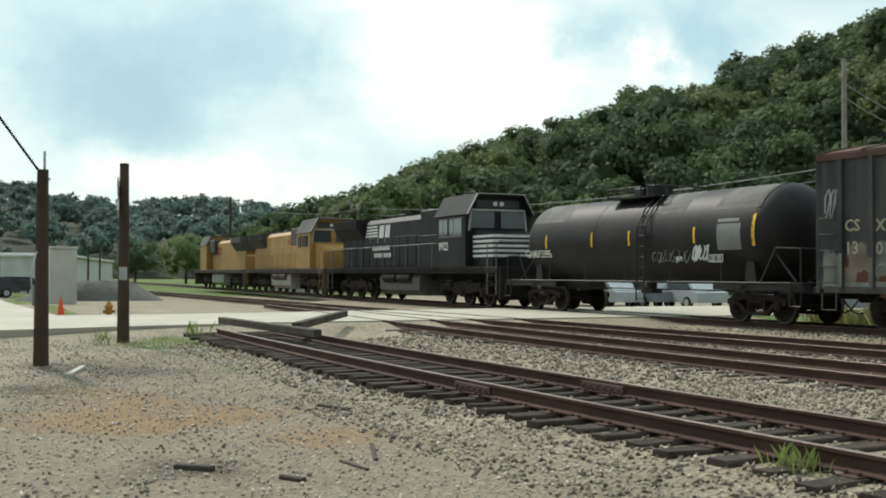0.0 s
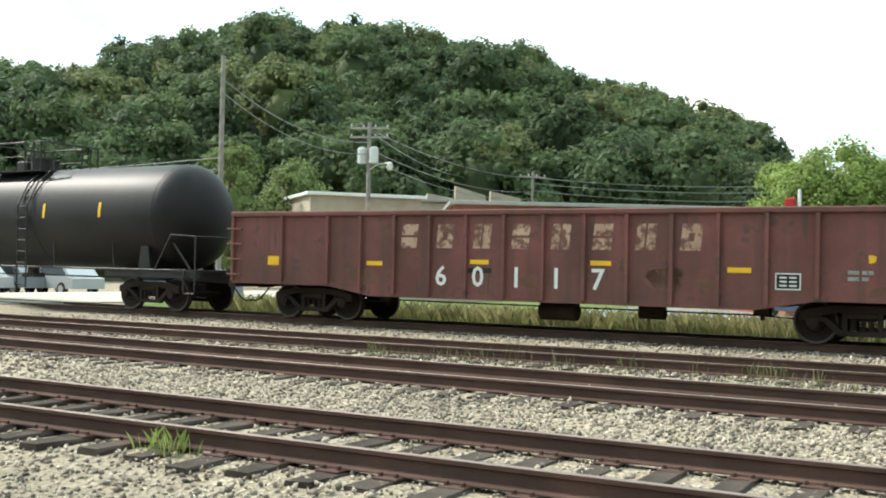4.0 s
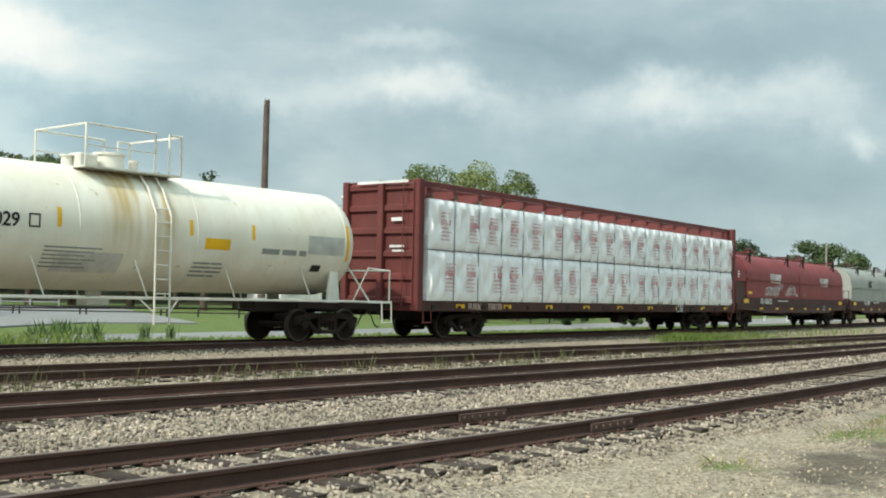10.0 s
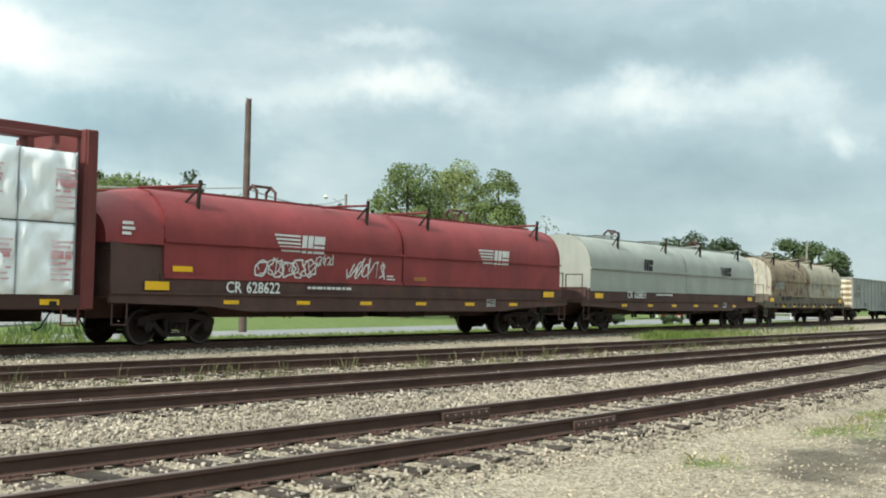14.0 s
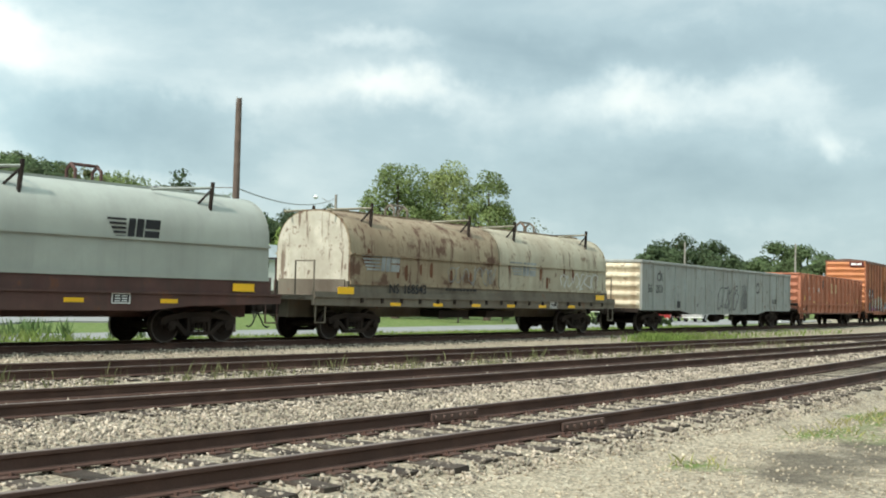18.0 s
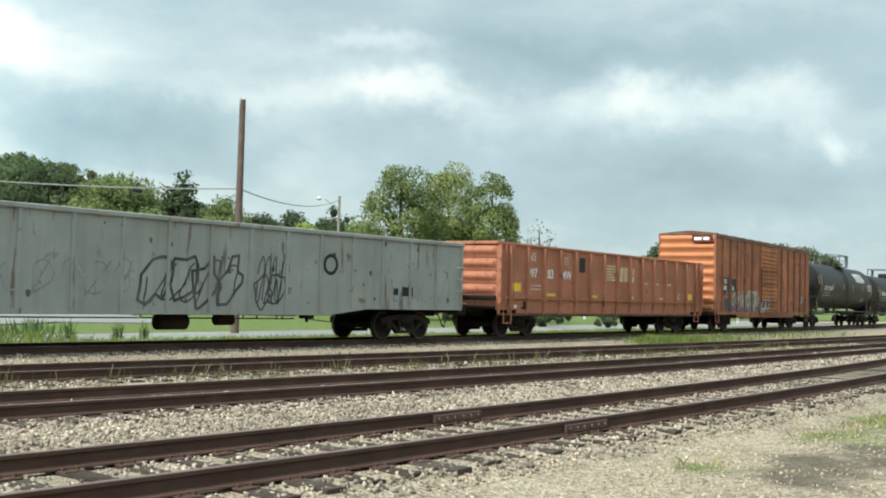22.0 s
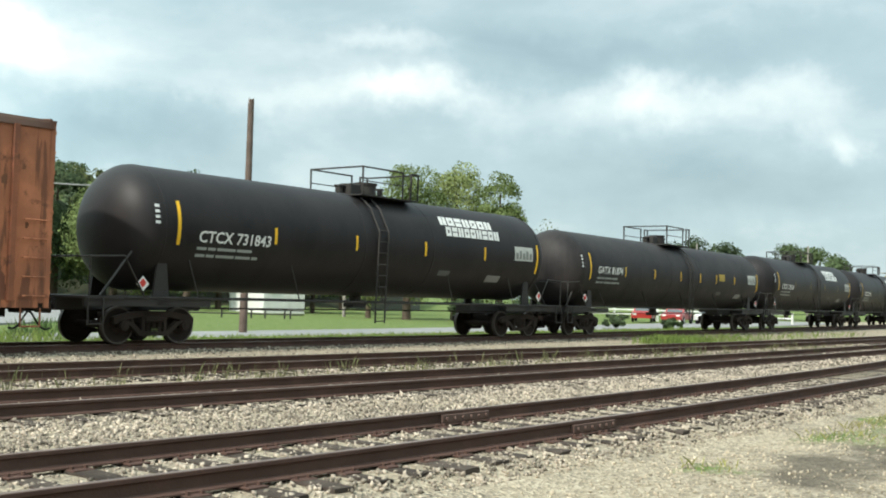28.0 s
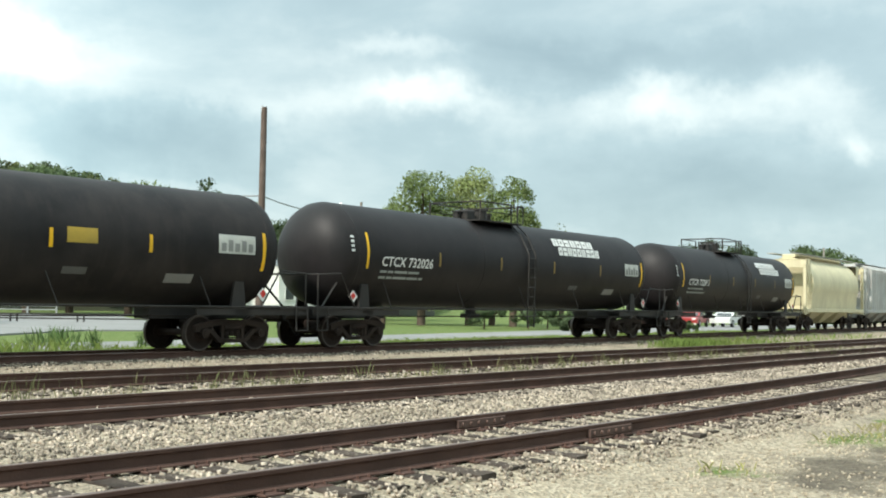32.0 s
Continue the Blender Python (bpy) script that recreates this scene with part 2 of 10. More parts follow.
# ---- mesh kit ----
class Shape:
    """Vertices and faces gathered piece by piece, then made into one mesh."""

    def __init__(self):
        self.v, self.f = [], []

    def add(self, verts, faces):
        o = len(self.v)
        self.v += [tuple(p) for p in verts]
        self.f += [tuple(i + o for i in q) for q in faces]
        return self

    def box(self, x0, x1, y0, y1, z0, z1, c=0.0):
        """A block; c: the width of its chamfered edges."""
        if c <= 0:
            vs = [(x, y, z) for x in (x0, x1) for y in (y0, y1) for z in (z0, z1)]
            return self.add(vs, [(0, 1, 3, 2), (4, 6, 7, 5), (0, 4, 5, 1), (2, 3, 7, 6), (0, 2, 6, 4), (1, 5, 7, 3)])
        lo, hi, vs, idx = (x0, y0, z0), (x1, y1, z1), [], {}
        for sx in (0, 1):
            for sy in (0, 1):
                for sz in (0, 1):
                    s = (sx, sy, sz)
                    for a in range(3):
                        p = [(hi[k] - c if s[k] else lo[k] + c) if k != a else (hi[k] if s[k] else lo[k]) for k in range(3)]
                        idx[(s, a)] = len(vs)
                        vs.append(p)
        fs = []
        for a in range(3):
            b, d = [k for k in range(3) if k != a]
            for e in (0, 1):
                loop = []
                for q in ((0, 0), (1, 0), (1, 1), (0, 1)):
                    s = [0, 0, 0]
                    s[a], s[b], s[d] = e, q[0], q[1]
                    loop.append(idx[(tuple(s), a)])
                fs.append(loop if (e == 1) == (a != 1) else loop[::-1])
            for q in ((0, 0), (1, 0), (1, 1), (0, 1)):
                s0, s1 = [0, 0, 0], [0, 0, 0]
                s0[b] = s1[b] = q[0]
                s0[d] = s1[d] = q[1]
                s0[a], s1[a] = 0, 1
                s0, s1 = tuple(s0), tuple(s1)
                fs.append([idx[(s0, b)], idx[(s1, b)], idx[(s1, d)], idx[(s0, d)]])
        for sx in (0, 1):
            for sy in (0, 1):
                for sz in (0, 1):
                    fs.append([idx[((sx, sy, sz), a)] for a in range(3)])
        return self.add(vs, fs)

    def tube(self, p0, p1, r, seg=8, r1=None, caps=True):
        p0, p1 = Vector(p0), Vector(p1)
        d = (p1 - p0).normalized()
        a = d.orthogonal().normalized()
        b = d.cross(a)
        r1 = r if r1 is None else r1
        vs = [p0 + (a * math.cos(2 * math.pi * i / seg) + b * math.sin(2 * math.pi * i / seg)) * r for i in range(seg)]
        vs += [p1 + (a * math.cos(2 * math.pi * i / seg) + b * math.sin(2 * math.pi * i / seg)) * r1 for i in range(seg)]
        fs = [(i, (i + 1) % seg, seg + (i + 1) % seg, seg + i) for i in range(seg)]
        if caps:
            fs += [tuple(range(seg))[::-1], tuple(range(seg, 2 * seg))]
        return self.add(vs, fs)

    def bars(self, points, r, seg=6):
        pts = [Vector(p) for p in points]
        dirs = [(b - a).normalized() for a, b in zip(pts[:-1], pts[1:])]
        vs, fs, a = [], [], dirs[0].orthogonal().normalized()
        for i, p in enumerate(pts):
            d0, d1 = dirs[max(0, i - 1)], dirs[min(i, len(dirs) - 1)]
            d = (d0 + d1).normalized() if (d0 + d1).length > 1e-4 else d1
            a = a - d * a.dot(d)
            a = a.normalized() if a.length > 1e-4 else d.orthogonal().normalized()
            b = d.cross(a)
            k = r / max(0.5, d.dot(d1))
            vs += [p + (a * math.cos(2 * math.pi * j / seg) + b * math.sin(2 * math.pi * j / seg)) * k for j in range(seg)]
        for i in range(len(pts) - 1):
            fs += [(i * seg + j, i * seg + (j + 1) % seg, (i + 1) * seg + (j + 1) % seg, (i + 1) * seg + j) for j in range(seg)]
        o = (len(pts) - 1) * seg
        fs += [tuple(range(seg))[::-1], tuple(range(o, o + seg))]
        return self.add(vs, fs)

    def spin(self, profile, axis="x", seg=32, at=(0, 0, 0), caps=True):
        """A body turned about an axis: profile of (along, radius)."""
        vs, fs = [], []
        for s, r in profile:
            for i in range(seg):
                a = 2 * math.pi * i / seg
                c, e = r * math.cos(a), r * math.sin(a)
                p = {"x": (s, c, e), "y": (e, s, c), "z": (c, e, s)}[axis]
                vs.append((p[0] + at[0], p[1] + at[1], p[2] + at[2]))
        for k in range(len(profile) - 1):
            for i in range(seg):
                j = (i + 1) % seg
                fs.append((k * seg + i, k * seg + j, (k + 1) * seg + j, (k + 1) * seg + i))
        if caps and profile[0][1] > 1e-6:
            fs.append(tuple(range(seg))[::-1])
        if caps and profile[-1][1] > 1e-6:
            fs.append(tuple((len(profile) - 1) * seg + i for i in range(seg)))
        return self.add(vs, fs)

    def prism(self, outline, axis, a, b):
        """An outline (two coordinates in order of the other axes) pushed along an axis from a to b."""
        n = len(outline)

        def put(s, p):
            return {"x": (s, p[0], p[1]), "y": (p[0], s, p[1]), "z": (p[0], p[1], s)}[axis]
        vs = [put(a, p) for p in outline] + [put(b, p) for p in outline]
        fs = [(i, (i + 1) % n, n + (i + 1) % n, n + i) for i in range(n)]
        return self.add(vs, fs + [tuple(range(n))[::-1], tuple(range(n, 2 * n))])

    def sheet(self, rows):
        """A skin over rows of points, all rows of one length."""
        n = len(rows[0])
        vs = [p for r in rows for p in r]
        fs = [(k * n + i, k * n + i + 1, (k + 1) * n + i + 1, (k + 1) * n + i) for k in range(len(rows) - 1) for i in range(n - 1)]
        return self.add(vs, fs)

    def mesh(self, name, material, smooth=0):
        me = bpy.data.meshes.new(name)
        me.from_pydata(self.v, [], self.f)
        bm = bmesh.new()
        bm.from_mesh(me)
        bmesh.ops.recalc_face_normals(bm, faces=bm.faces)
        bm.to_mesh(me)
        bm.free()
        me.materials.append(material)
        if smooth:
            me.polygons.foreach_set("use_smooth", [True] * len(me.polygons))
            me.set_sharp_from_angle(angle=radians(smooth))
        return me


def part(name, shape, material, parent, label="", smooth=0, m=None):
    """ONE mesh object under a thing or a part."""
    me = shape if isinstance(shape, bpy.types.Mesh) else shape.mesh(name, material, smooth)
    ob = new(name, me)
    ob.parent = parent
    if m is not None:
        ob.matrix_basis = m
    return tagged(ob, label)


def thing(name, label, category, group="", kind="", m=None):
    ob = new(name)
    ob.empty_display_size = 0.3
    if m is not None:
        ob.matrix_basis = m
    return tagged(ob, label, category, group, kind)


def solid(name, shape, material, label, category, group="", kind="", smooth=0, m=None):
    """A thing of one mesh."""
    me = shape if isinstance(shape, bpy.types.Mesh) else shape.mesh(name, material, smooth)
    ob = new(name, me)
    if m is not None:
        ob.matrix_basis = m
    return tagged(ob, label, category, group, kind)


def stuff(name, verts, faces, material, label, category, parent=None, smooth=False):
    me = bpy.data.meshes.new(name)
    nv, nf, k = len(verts), len(faces), faces.shape[1]
    me.vertices.add(nv)
    me.vertices.foreach_set("co", np.ascontiguousarray(verts, np.float32).ravel())
    me.loops.add(nf * k)
    me.loops.foreach_set("vertex_index", np.ascontiguousarray(faces, np.int32).ravel())
    me.polygons.add(nf)
    me.polygons.foreach_set("loop_start", np.arange(0, nf * k, k, dtype=np.int32))
    me.update(calc_edges=True)
    me.materials.append(material)
    if smooth:
        me.polygons.foreach_set("use_smooth", [True] * nf)
    ob = new(name, me)
    ob.parent = parent
    return tagged(ob, label, category, "", "stuff")


def lettering(text, size, material, parent, m, spacing=1.0, name="lettering"):
    """Painted letters, a hair thick, reading along x and standing along z of the pose m."""
    cu = bpy.data.curves.new("letters", "FONT")
    cu.body, cu.size, cu.extrude, cu.space_character, cu.resolution_u, cu.offset = text, size, 0.002, spacing, 2, size * 0.014
    tmp = bpy.data.objects.new("letters", cu)
    me = bpy.data.meshes.new_from_object(tmp)
    bpy.data.objects.remove(tmp)
    bpy.data.curves.remove(cu)
    me.materials.clear()
    me.materials.append(material)
    return part(name, me, material, parent, m=m @ pose(0, 0, 0, 90))


def bars_of(lines, height, gap, y, x0, z0, parent, material, name="stencilling", seed=1, curve=None):
    """Small unreadable stencilling as plain bars: lines of lists of word lengths."""
    s = Shape()
    for k, words in enumerate(lines):
        x = x0
        z = z0 - k * (height + gap)
        for w in words:
            if curve:
                ya, yb = curve(z - height), curve(z)
                s.add([(x, ya, z - height), (x + w, ya, z - height), (x + w, yb, z), (x, yb, z)], [(0, 1, 2, 3)])
            else:
                s.box(x, x + w, y - 0.003, y + 0.003, z - height, z)
            x += w + height * 0.7
    ob = part(name, s, material, parent)
    ob["kind"] = "stuff"
    return ob

# ---- the line of the tracks ----
def bend(c, left, x):
    u = x / 30.0
    if u >= 0:
        return c[0] + c[1] * u + c[2] * u * u + c[3] * u ** 3
    return c[0] + c[1] * u + left[0] * u * u + left[1] * u ** 3


MAIN = ((22.93, 2.95, 1.369, -0.143), (1.354, 0.148))
XS = np.arange(-220.0, 330.0, 0.25)


def line_of(coef, left, x_lo, x_hi):
    """The lateral place of a track for all XS, straight past x_lo and x_hi."""
    ys = np.array([bend(coef, left, min(max(x, x_lo), x_hi)) for x in XS])
    s_lo = (bend(coef, left, x_lo + 0.1) - bend(coef, left, x_lo)) / 0.1
    s_hi = (bend(coef, left, x_hi) - bend(coef, left, x_hi - 0.1)) / 0.1
    ys += np.where(XS < x_lo, (XS - x_lo) * s_lo, 0) + np.where(XS > x_hi, (XS - x_hi) * s_hi, 0)
    return ys


YD = line_of(*MAIN, -70, 90)
YC = line_of((16.75, 2.50, 0.42, 0.10), (0.42, -0.15), -30, 60)
YB = line_of((12.36, 2.0, 1.634, -0.295), (1.634, -0.1), -32, 55)
YA = line_of((7.37, 2.544, 2.128, 0.0), (2.128, 0.3), -24, 45)
SD = np.concatenate([[0], np.cumsum(np.hypot(np.diff(XS), np.diff(YD)))])
SD -= np.interp(0, XS, SD)


def on_main(u):
    """The place and heading at u metres along the main track."""
    x = np.interp(u, SD, XS)
    y = np.interp(x, XS, YD)
    a, b = np.interp(u - 0.5, SD, XS), np.interp(u + 0.5, SD, XS)
    return x, y, math.atan2(np.interp(b, XS, YD) - np.interp(a, XS, YD), b - a)


# ---- ground ----
TOP = {"A": YA, "B": YB, "C": YC, "D": YD}


def ground_z(x, y):
    """The height of the ground: flat yard, ballast beds under the tracks, gentle rolls."""
    z = -0.33 + 0.05 * noise.noise(Vector((x * 0.15, y * 0.15, 0.0))) + 0.02 * noise.noise(Vector((x * 0.9, y * 0.9, 3.0)))
    i = (x - XS[0]) / 0.25
    if 0 <= i < len(XS) - 1 and x > -120 and y > 2:
        i = int(i)
        for ys, rise, w in ((YA, (0.055 + 0.05 * min(1.0, max(0.0, (x + 13) / 8)) + 0.012 * min(1.0, max(0.0, (x - 3) / 6))) if x > -28 else 0.0, 1.9), (YB, 0.11 if x > -46 else 0.0, 3.0), (YC, 0.11, 3.0), (YD, 0.13, 3.2)):
            d = abs(y - ys[i])
            z = max(z, -0.30 + rise * min(1.0, max(0.0, (w - d) / (w - 1.25))))
    if -46 < x < -22 and y < 40:
        z = max(z, -0.06 - 0.085 * max(0.0, abs(x + 33.0) - 4.0))
    if 29 + 0.2 * x < y and x > -22:
        z = min(z, -0.45)
    return z


def spread(lo, hi, fine_lo, fine_hi, step, growth=1.18):
    """Grid lines: even between fine_lo and fine_hi, ever wider outside."""
    c = list(np.arange(fine_lo, fine_hi + step / 2, step))
    s, x = step, c[-1]
    while x < hi:
        s *= growth
        x += s
        c.append(x)
    s, x = step, c[0]
    while x > lo:
        s *= growth
        x -= s
        c.insert(0, x)
    return c


def grass_share(x, y):
    """How much grass grows at a place, 0 to 1."""
    n1 = noise.noise(Vector((x * 0.25, y * 0.25, 7.0))) + 0.5 * noise.noise(Vector((x * 0.9, y * 0.9, 2.0)))
    yd = float(np.interp(x, XS, YD))
    ya = float(np.interp(x, XS, YA))
    if y > yd + 3.0 and x < -42:
        return min(0.45, max(0.0, 0.6 * n1))
    if y > yd + 3.0:
        return 1.0 if not (yd + 7.0 < y < yd + 12.5 and x > 6) else 0.0
    if x > 8.5 and y < ya - 2.2:
        clump = sum(a * math.exp(-((x - px) / (1.4 * w)) ** 2 - ((y - py) / w) ** 2) for px, py, w, a in ((9.1, 6.0, 0.5, 0.55), (9.6, 5.8, 0.5, 0.42), (14.6, 7.2, 1.3, 0.60), (12.2, 7.0, 0.55, 0.5), (10.7, 6.7, 0.35, 0.5), (13.2, 6.4, 0.6, 0.45), (16.0, 7.0, 1.2, 0.55), (13.0, 5.4, 0.6, 0.5), (17.5, 9.0, 2.6, 0.5), (22.0, 13.0, 3.0, 0.5), (28.0, 18.0, 4.0, 0.5)))
        return min(1.0, max(0.0, 0.02 + 0.55 * n1 + clump))
    if -30 < x < -4 and y < ya - 1.5:
        edge = math.exp(-((x + 24.5 + 0.12 * y) / 2.2) ** 2)
        return min(1.0, max(0.0, 0.9 * n1 - 0.10 + 0.75 * edge))
    if -120 < x < -34 and 4.5 < y < yd + 3.0:
        return min(0.5, max(0.0, 0.5 * n1))
    if x < -34 or x > 90 or y < -6:
        return min(1.0, max(0.0, 0.55 + 1.2 * n1))
    return min(0.5, max(0.0, 0.7 * n1 - 0.25))


gx = spread(-3500, 3500, -34, 46, 0.5)
gy = spread(-2500, 3500, -4, 38, 0.5)
gv = np.array([(x, y, ground_z(x, y) if (-60 < x < 120 and -20 < y < 80) else -0.40) for x in gx for y in gy])
ny = len(gy)
gf = np.array([(i * ny + j, (i + 1) * ny + j, (i + 1) * ny + j + 1, i * ny + j + 1) for i in range(len(gx) - 1) for j in range(ny - 1)])


def ground_material():
    m = bpy.data.materials.new("yard_gravel_and_grass")
    m.use_nodes = True
    n, l = m.node_tree.nodes, m.node_tree.links
    b = n["Principled BSDF"]
    b.inputs["Roughness"].default_value = 0.95
    b.inputs["Specular IOR Level"].default_value = 0.15
    tc = n.new("ShaderNodeTexCoord")
    at = n.new("ShaderNodeAttribute")
    at.attribute_name = "grass"

    def tex(sc, det=4.0, ro=0.6):
        t = n.new("ShaderNodeTexNoise")
        t.inputs["Scale"].default_value, t.inputs["Detail"].default_value, t.inputs["Roughness"].default_value = sc, det, ro
        l.new(tc.outputs["Object"], t.inputs["Vector"])
        return t.outputs[0]

    def ramp(fac, stops):
        r = n.new("ShaderNodeValToRGB")
        while len(r.color_ramp.elements) < len(stops):
            r.color_ramp.elements.new(0.5)
        for e, (p, c) in zip(r.color_ramp.elements, stops):
            e.position, e.color = p, (*c, 1)
        l.new(fac, r.inputs[0])
        return r.outputs[0]

    def mix(fac, a, c):
        x = n.new("ShaderNodeMix")
        x.data_type = "RGBA"
        for sock, v in ((x.inputs[0], fac), (x.inputs[6], a), (x.inputs[7], c)):
            if isinstance(v, float):
                sock.default_value = v
            else:
                l.new(v, sock)
        return x.outputs[2]

    vor = n.new("ShaderNodeTexVoronoi")
    vor.inputs["Scale"].default_value = 22.0
    l.new(tc.outputs["Object"], vor.inputs["Vector"])
    hsv = n.new("ShaderNodeSeparateColor")
    l.new(vor.outputs["Color"], hsv.inputs[0])
    stones = ramp(hsv.outputs[0], [(0.0, (0.13, 0.112, 0.085)), (0.5, (0.315, 0.262, 0.19)), (1.0, (0.52, 0.45, 0.345))])
    soil = ramp(tex(0.8, 6.0), [(0.35, (0.17, 0.145, 0.112)), (0.55, (0.335, 0.277, 0.20)), (0.7, (0.385, 0.322, 0.235))])
    gravel = mix(0.55, soil, stones)
    g1 = ramp(tex(2.5, 8.0, 0.7), [(0.3, (0.065, 0.110, 0.025)), (0.55, (0.140, 0.180, 0.060)), (0.75, (0.215, 0.210, 0.088))])
    near = n.new("ShaderNodeMapRange")
    near.inputs[1].default_value, near.inputs[2].default_value = 0.35, 0.62
    mm = n.new("ShaderNodeMath")
    mm.operation = "ADD"
    l.new(at.outputs["Fac"], mm.inputs[0])
    q = n.new("ShaderNodeMath")
    q.operation = "MULTIPLY_ADD"
    l.new(tex(6.0, 5.0), q.inputs[0])
    q.inputs[1].default_value, q.inputs[2].default_value = 0.5, -0.25
    l.new(q.outputs[0], mm.inputs[1])
    l.new(mm.outputs[0], near.inputs[0])
    def patch(attr, colour, under):
        a = n.new("ShaderNodeAttribute")
        a.attribute_name = attr
        r = n.new("ShaderNodeMapRange")
        r.inputs[1].default_value, r.inputs[2].default_value, r.inputs[4].default_value = 0.62, 0.95, 0.7
        k = n.new("ShaderNodeMath")
        k.operation = "ADD"
        l.new(a.outputs["Fac"], k.inputs[0])
        l.new(tex(1.7, 6.0, 0.65), k.inputs[1])
        l.new(k.outputs[0], r.inputs[0])
        return mix(r.outputs[0], under, ramp(tex(9.0, 4.0), [(0.3, tuple(c * 0.6 for c in colour)), (0.7, colour)]))

    gravel = patch("soil", (0.265, 0.215, 0.158), gravel)
    gravel = patch("ochre", (0.33, 0.205, 0.095), gravel)
    gravel = patch("dark_ground", (0.075, 0.060, 0.046), gravel)
    col = mix(near.outputs[0], gravel, g1)
    l.new(col, b.inputs["Base Color"])
    bp = n.new("ShaderNodeBump")
    bp.inputs["Strength"].default_value, bp.inputs["Distance"].default_value = 0.9, 0.04
    l.new(vor.outputs["Distance"], bp.inputs["Height"])
    l.new(bp.outputs[0], b.inputs["Normal"])
    return m


ground = stuff("ground", gv, gf, ground_material(), "tan gravel yard with patches of grass and dirt", "ground", smooth=True)
ground["kind"] = "structure"
ga = ground.data.attributes.new("grass", "FLOAT", "POINT")
ga.data.foreach_set("value", [grass_share(x, y) if (-80 < x < 150 and -40 < y < 120) else 0.9 for x in gx for y in gy])


# spots of other ground tone; the first list is darker than the gravel
DIRT = {"dark_ground": ((10.3, 5.1, 0.65), (11.5, 4.95, 0.7), (9.5, 4.75, 0.4), (12.5, 5.5, 0.5), (10.9, 5.6, 0.35), (-20.1, 1.9, 0.9), (-16.4, 0.9, 0.9), (-18.3, 2.8, 1.0), (-9.1, 1.8, 0.6)),
        "soil": ((-13.0, 2.4, 3.2), (-9.0, 2.6, 2.4), (-17.5, 2.6, 2.6), (-20.5, 4.0, 2.2), (-7.0, 3.6, 2.0), (-10.0, 0.2, 2.6)),
        "ochre": ((-13.0, 1.3, 1.0), (-14.4, 2.2, 0.8), (-11.8, 1.8, 0.7), (-16.0, 1.6, 0.7), (-10.3, 3.4, 0.8), (-12.5, 3.0, 0.9))}
for key, spots in DIRT.items():
    gd = ground.data.attributes.new(key, "FLOAT", "POINT")
    gd.data.foreach_set("value", [sum(0.5 * math.exp(-((x - a) / w) ** 2 - ((y - b) / w) ** 2) for a, b, w in spots) if abs(x) < 40 and abs(y) < 20 else 0.0 for x in gx for y in gy])

# ---- tracks ----
def rail_ribbon(ys, off, x0, x1, profile, material, name, parent, step=1.0):
    """A rail swept along a track: profile of (across, up) points."""
    xs = np.arange(x0, x1 + 1e-6, step)
    y = np.interp(xs, XS, ys)
    dy = (np.interp(xs + 0.3, XS, ys) - np.interp(xs - 0.3, XS, ys)) / 0.6
    k = np.sqrt(1 + dy * dy)
    s = Shape()
    n = len(profile)
    vs = [(xs[i] - dy[i] / k[i] * (off + a), y[i] + (off + a) / k[i], b) for i in range(len(xs)) for a, b in profile]
    fs = [(i * n + j, i * n + (j + 1) % n, (i + 1) * n + (j + 1) % n, (i + 1) * n + j) for i in range(len(xs) - 1) for j in range(n)]
    fs += [tuple(range(n)), tuple((len(xs) - 1) * n + j for j in range(n))[::-1]]
    s.add(vs, fs)
    return part(name, s, material, parent)


RAIL_BODY = [(-0.036, -0.004), (-0.036, -0.034), (-0.012, -0.046), (-0.010, -0.125), (-0.066, -0.148), (-0.068, -0.160),
             (0.068, -0.160), (0.066, -0.148), (0.010, -0.125), (0.012, -0.046), (0.036, -0.034), (0.036, -0.004)]
RAIL_TOP = [(-0.030, -0.004), (-0.027, 0.0), (0.027, 0.0), (0.030, -0.004)]


def tie_mesh(seed):
    rnd = random.Random(seed)
    s = Shape()
    xs = [-1.32, -0.9, 0.0, 0.9, 1.32]
    rows = []
    for x in xs:
        j = lambda: rnd.uniform(-0.012, 0.012)
        x += j() * 2 if abs(x) > 1 else 0
        rows.append([(-0.11 + j(), x, -0.02), (-0.115 + j(), x, -0.165 + j()), (0.115 + j(), x, -0.165 + j()), (0.11 + j(), x, -0.02), (0.10, x, 0.0 + j() * 0.6), (-0.10, x, 0.0 + j() * 0.6)])
    n = 6
    vs = [p for r in rows for p in r]
    fs = [(k * n + i, k * n + (i + 1) % n, (k + 1) * n + (i + 1) % n, (k + 1) * n + i) for k in range(4) for i in range(n)]
    fs += [tuple(range(n)), tuple(4 * n + i for i in range(n))[::-1]]
    s.add(vs, fs)
    return s.mesh("tie", TIE)


TIES = [tie_mesh(i) for i in range(5)]
PLATE = Shape().box(-0.10, 0.10, -0.17, 0.17, -0.012, 0.006, 0.004)
for sx in (-0.07, 0.06):
    for sy in (-0.10, 0.095):
        PLATE.box(sx - 0.012, sx + 0.014, sy - 0.016, sy + 0.016, 0.0, 0.036, 0.004)
PLATE = PLATE.mesh("tie_plate", RAIL)
BAR = Shape()
for sy in (-1, 1):
    BAR.box(-0.46, 0.46, sy * 0.030 - 0.022, sy * 0.030 + 0.022, -0.136, -0.040, 0.008)
    for bx in (-0.38, -0.23, -0.08, 0.08, 0.23, 0.38):
        BAR.tube((bx, sy * 0.05, -0.085), (bx, sy * 0.078, -0.085), 0.020, 6)
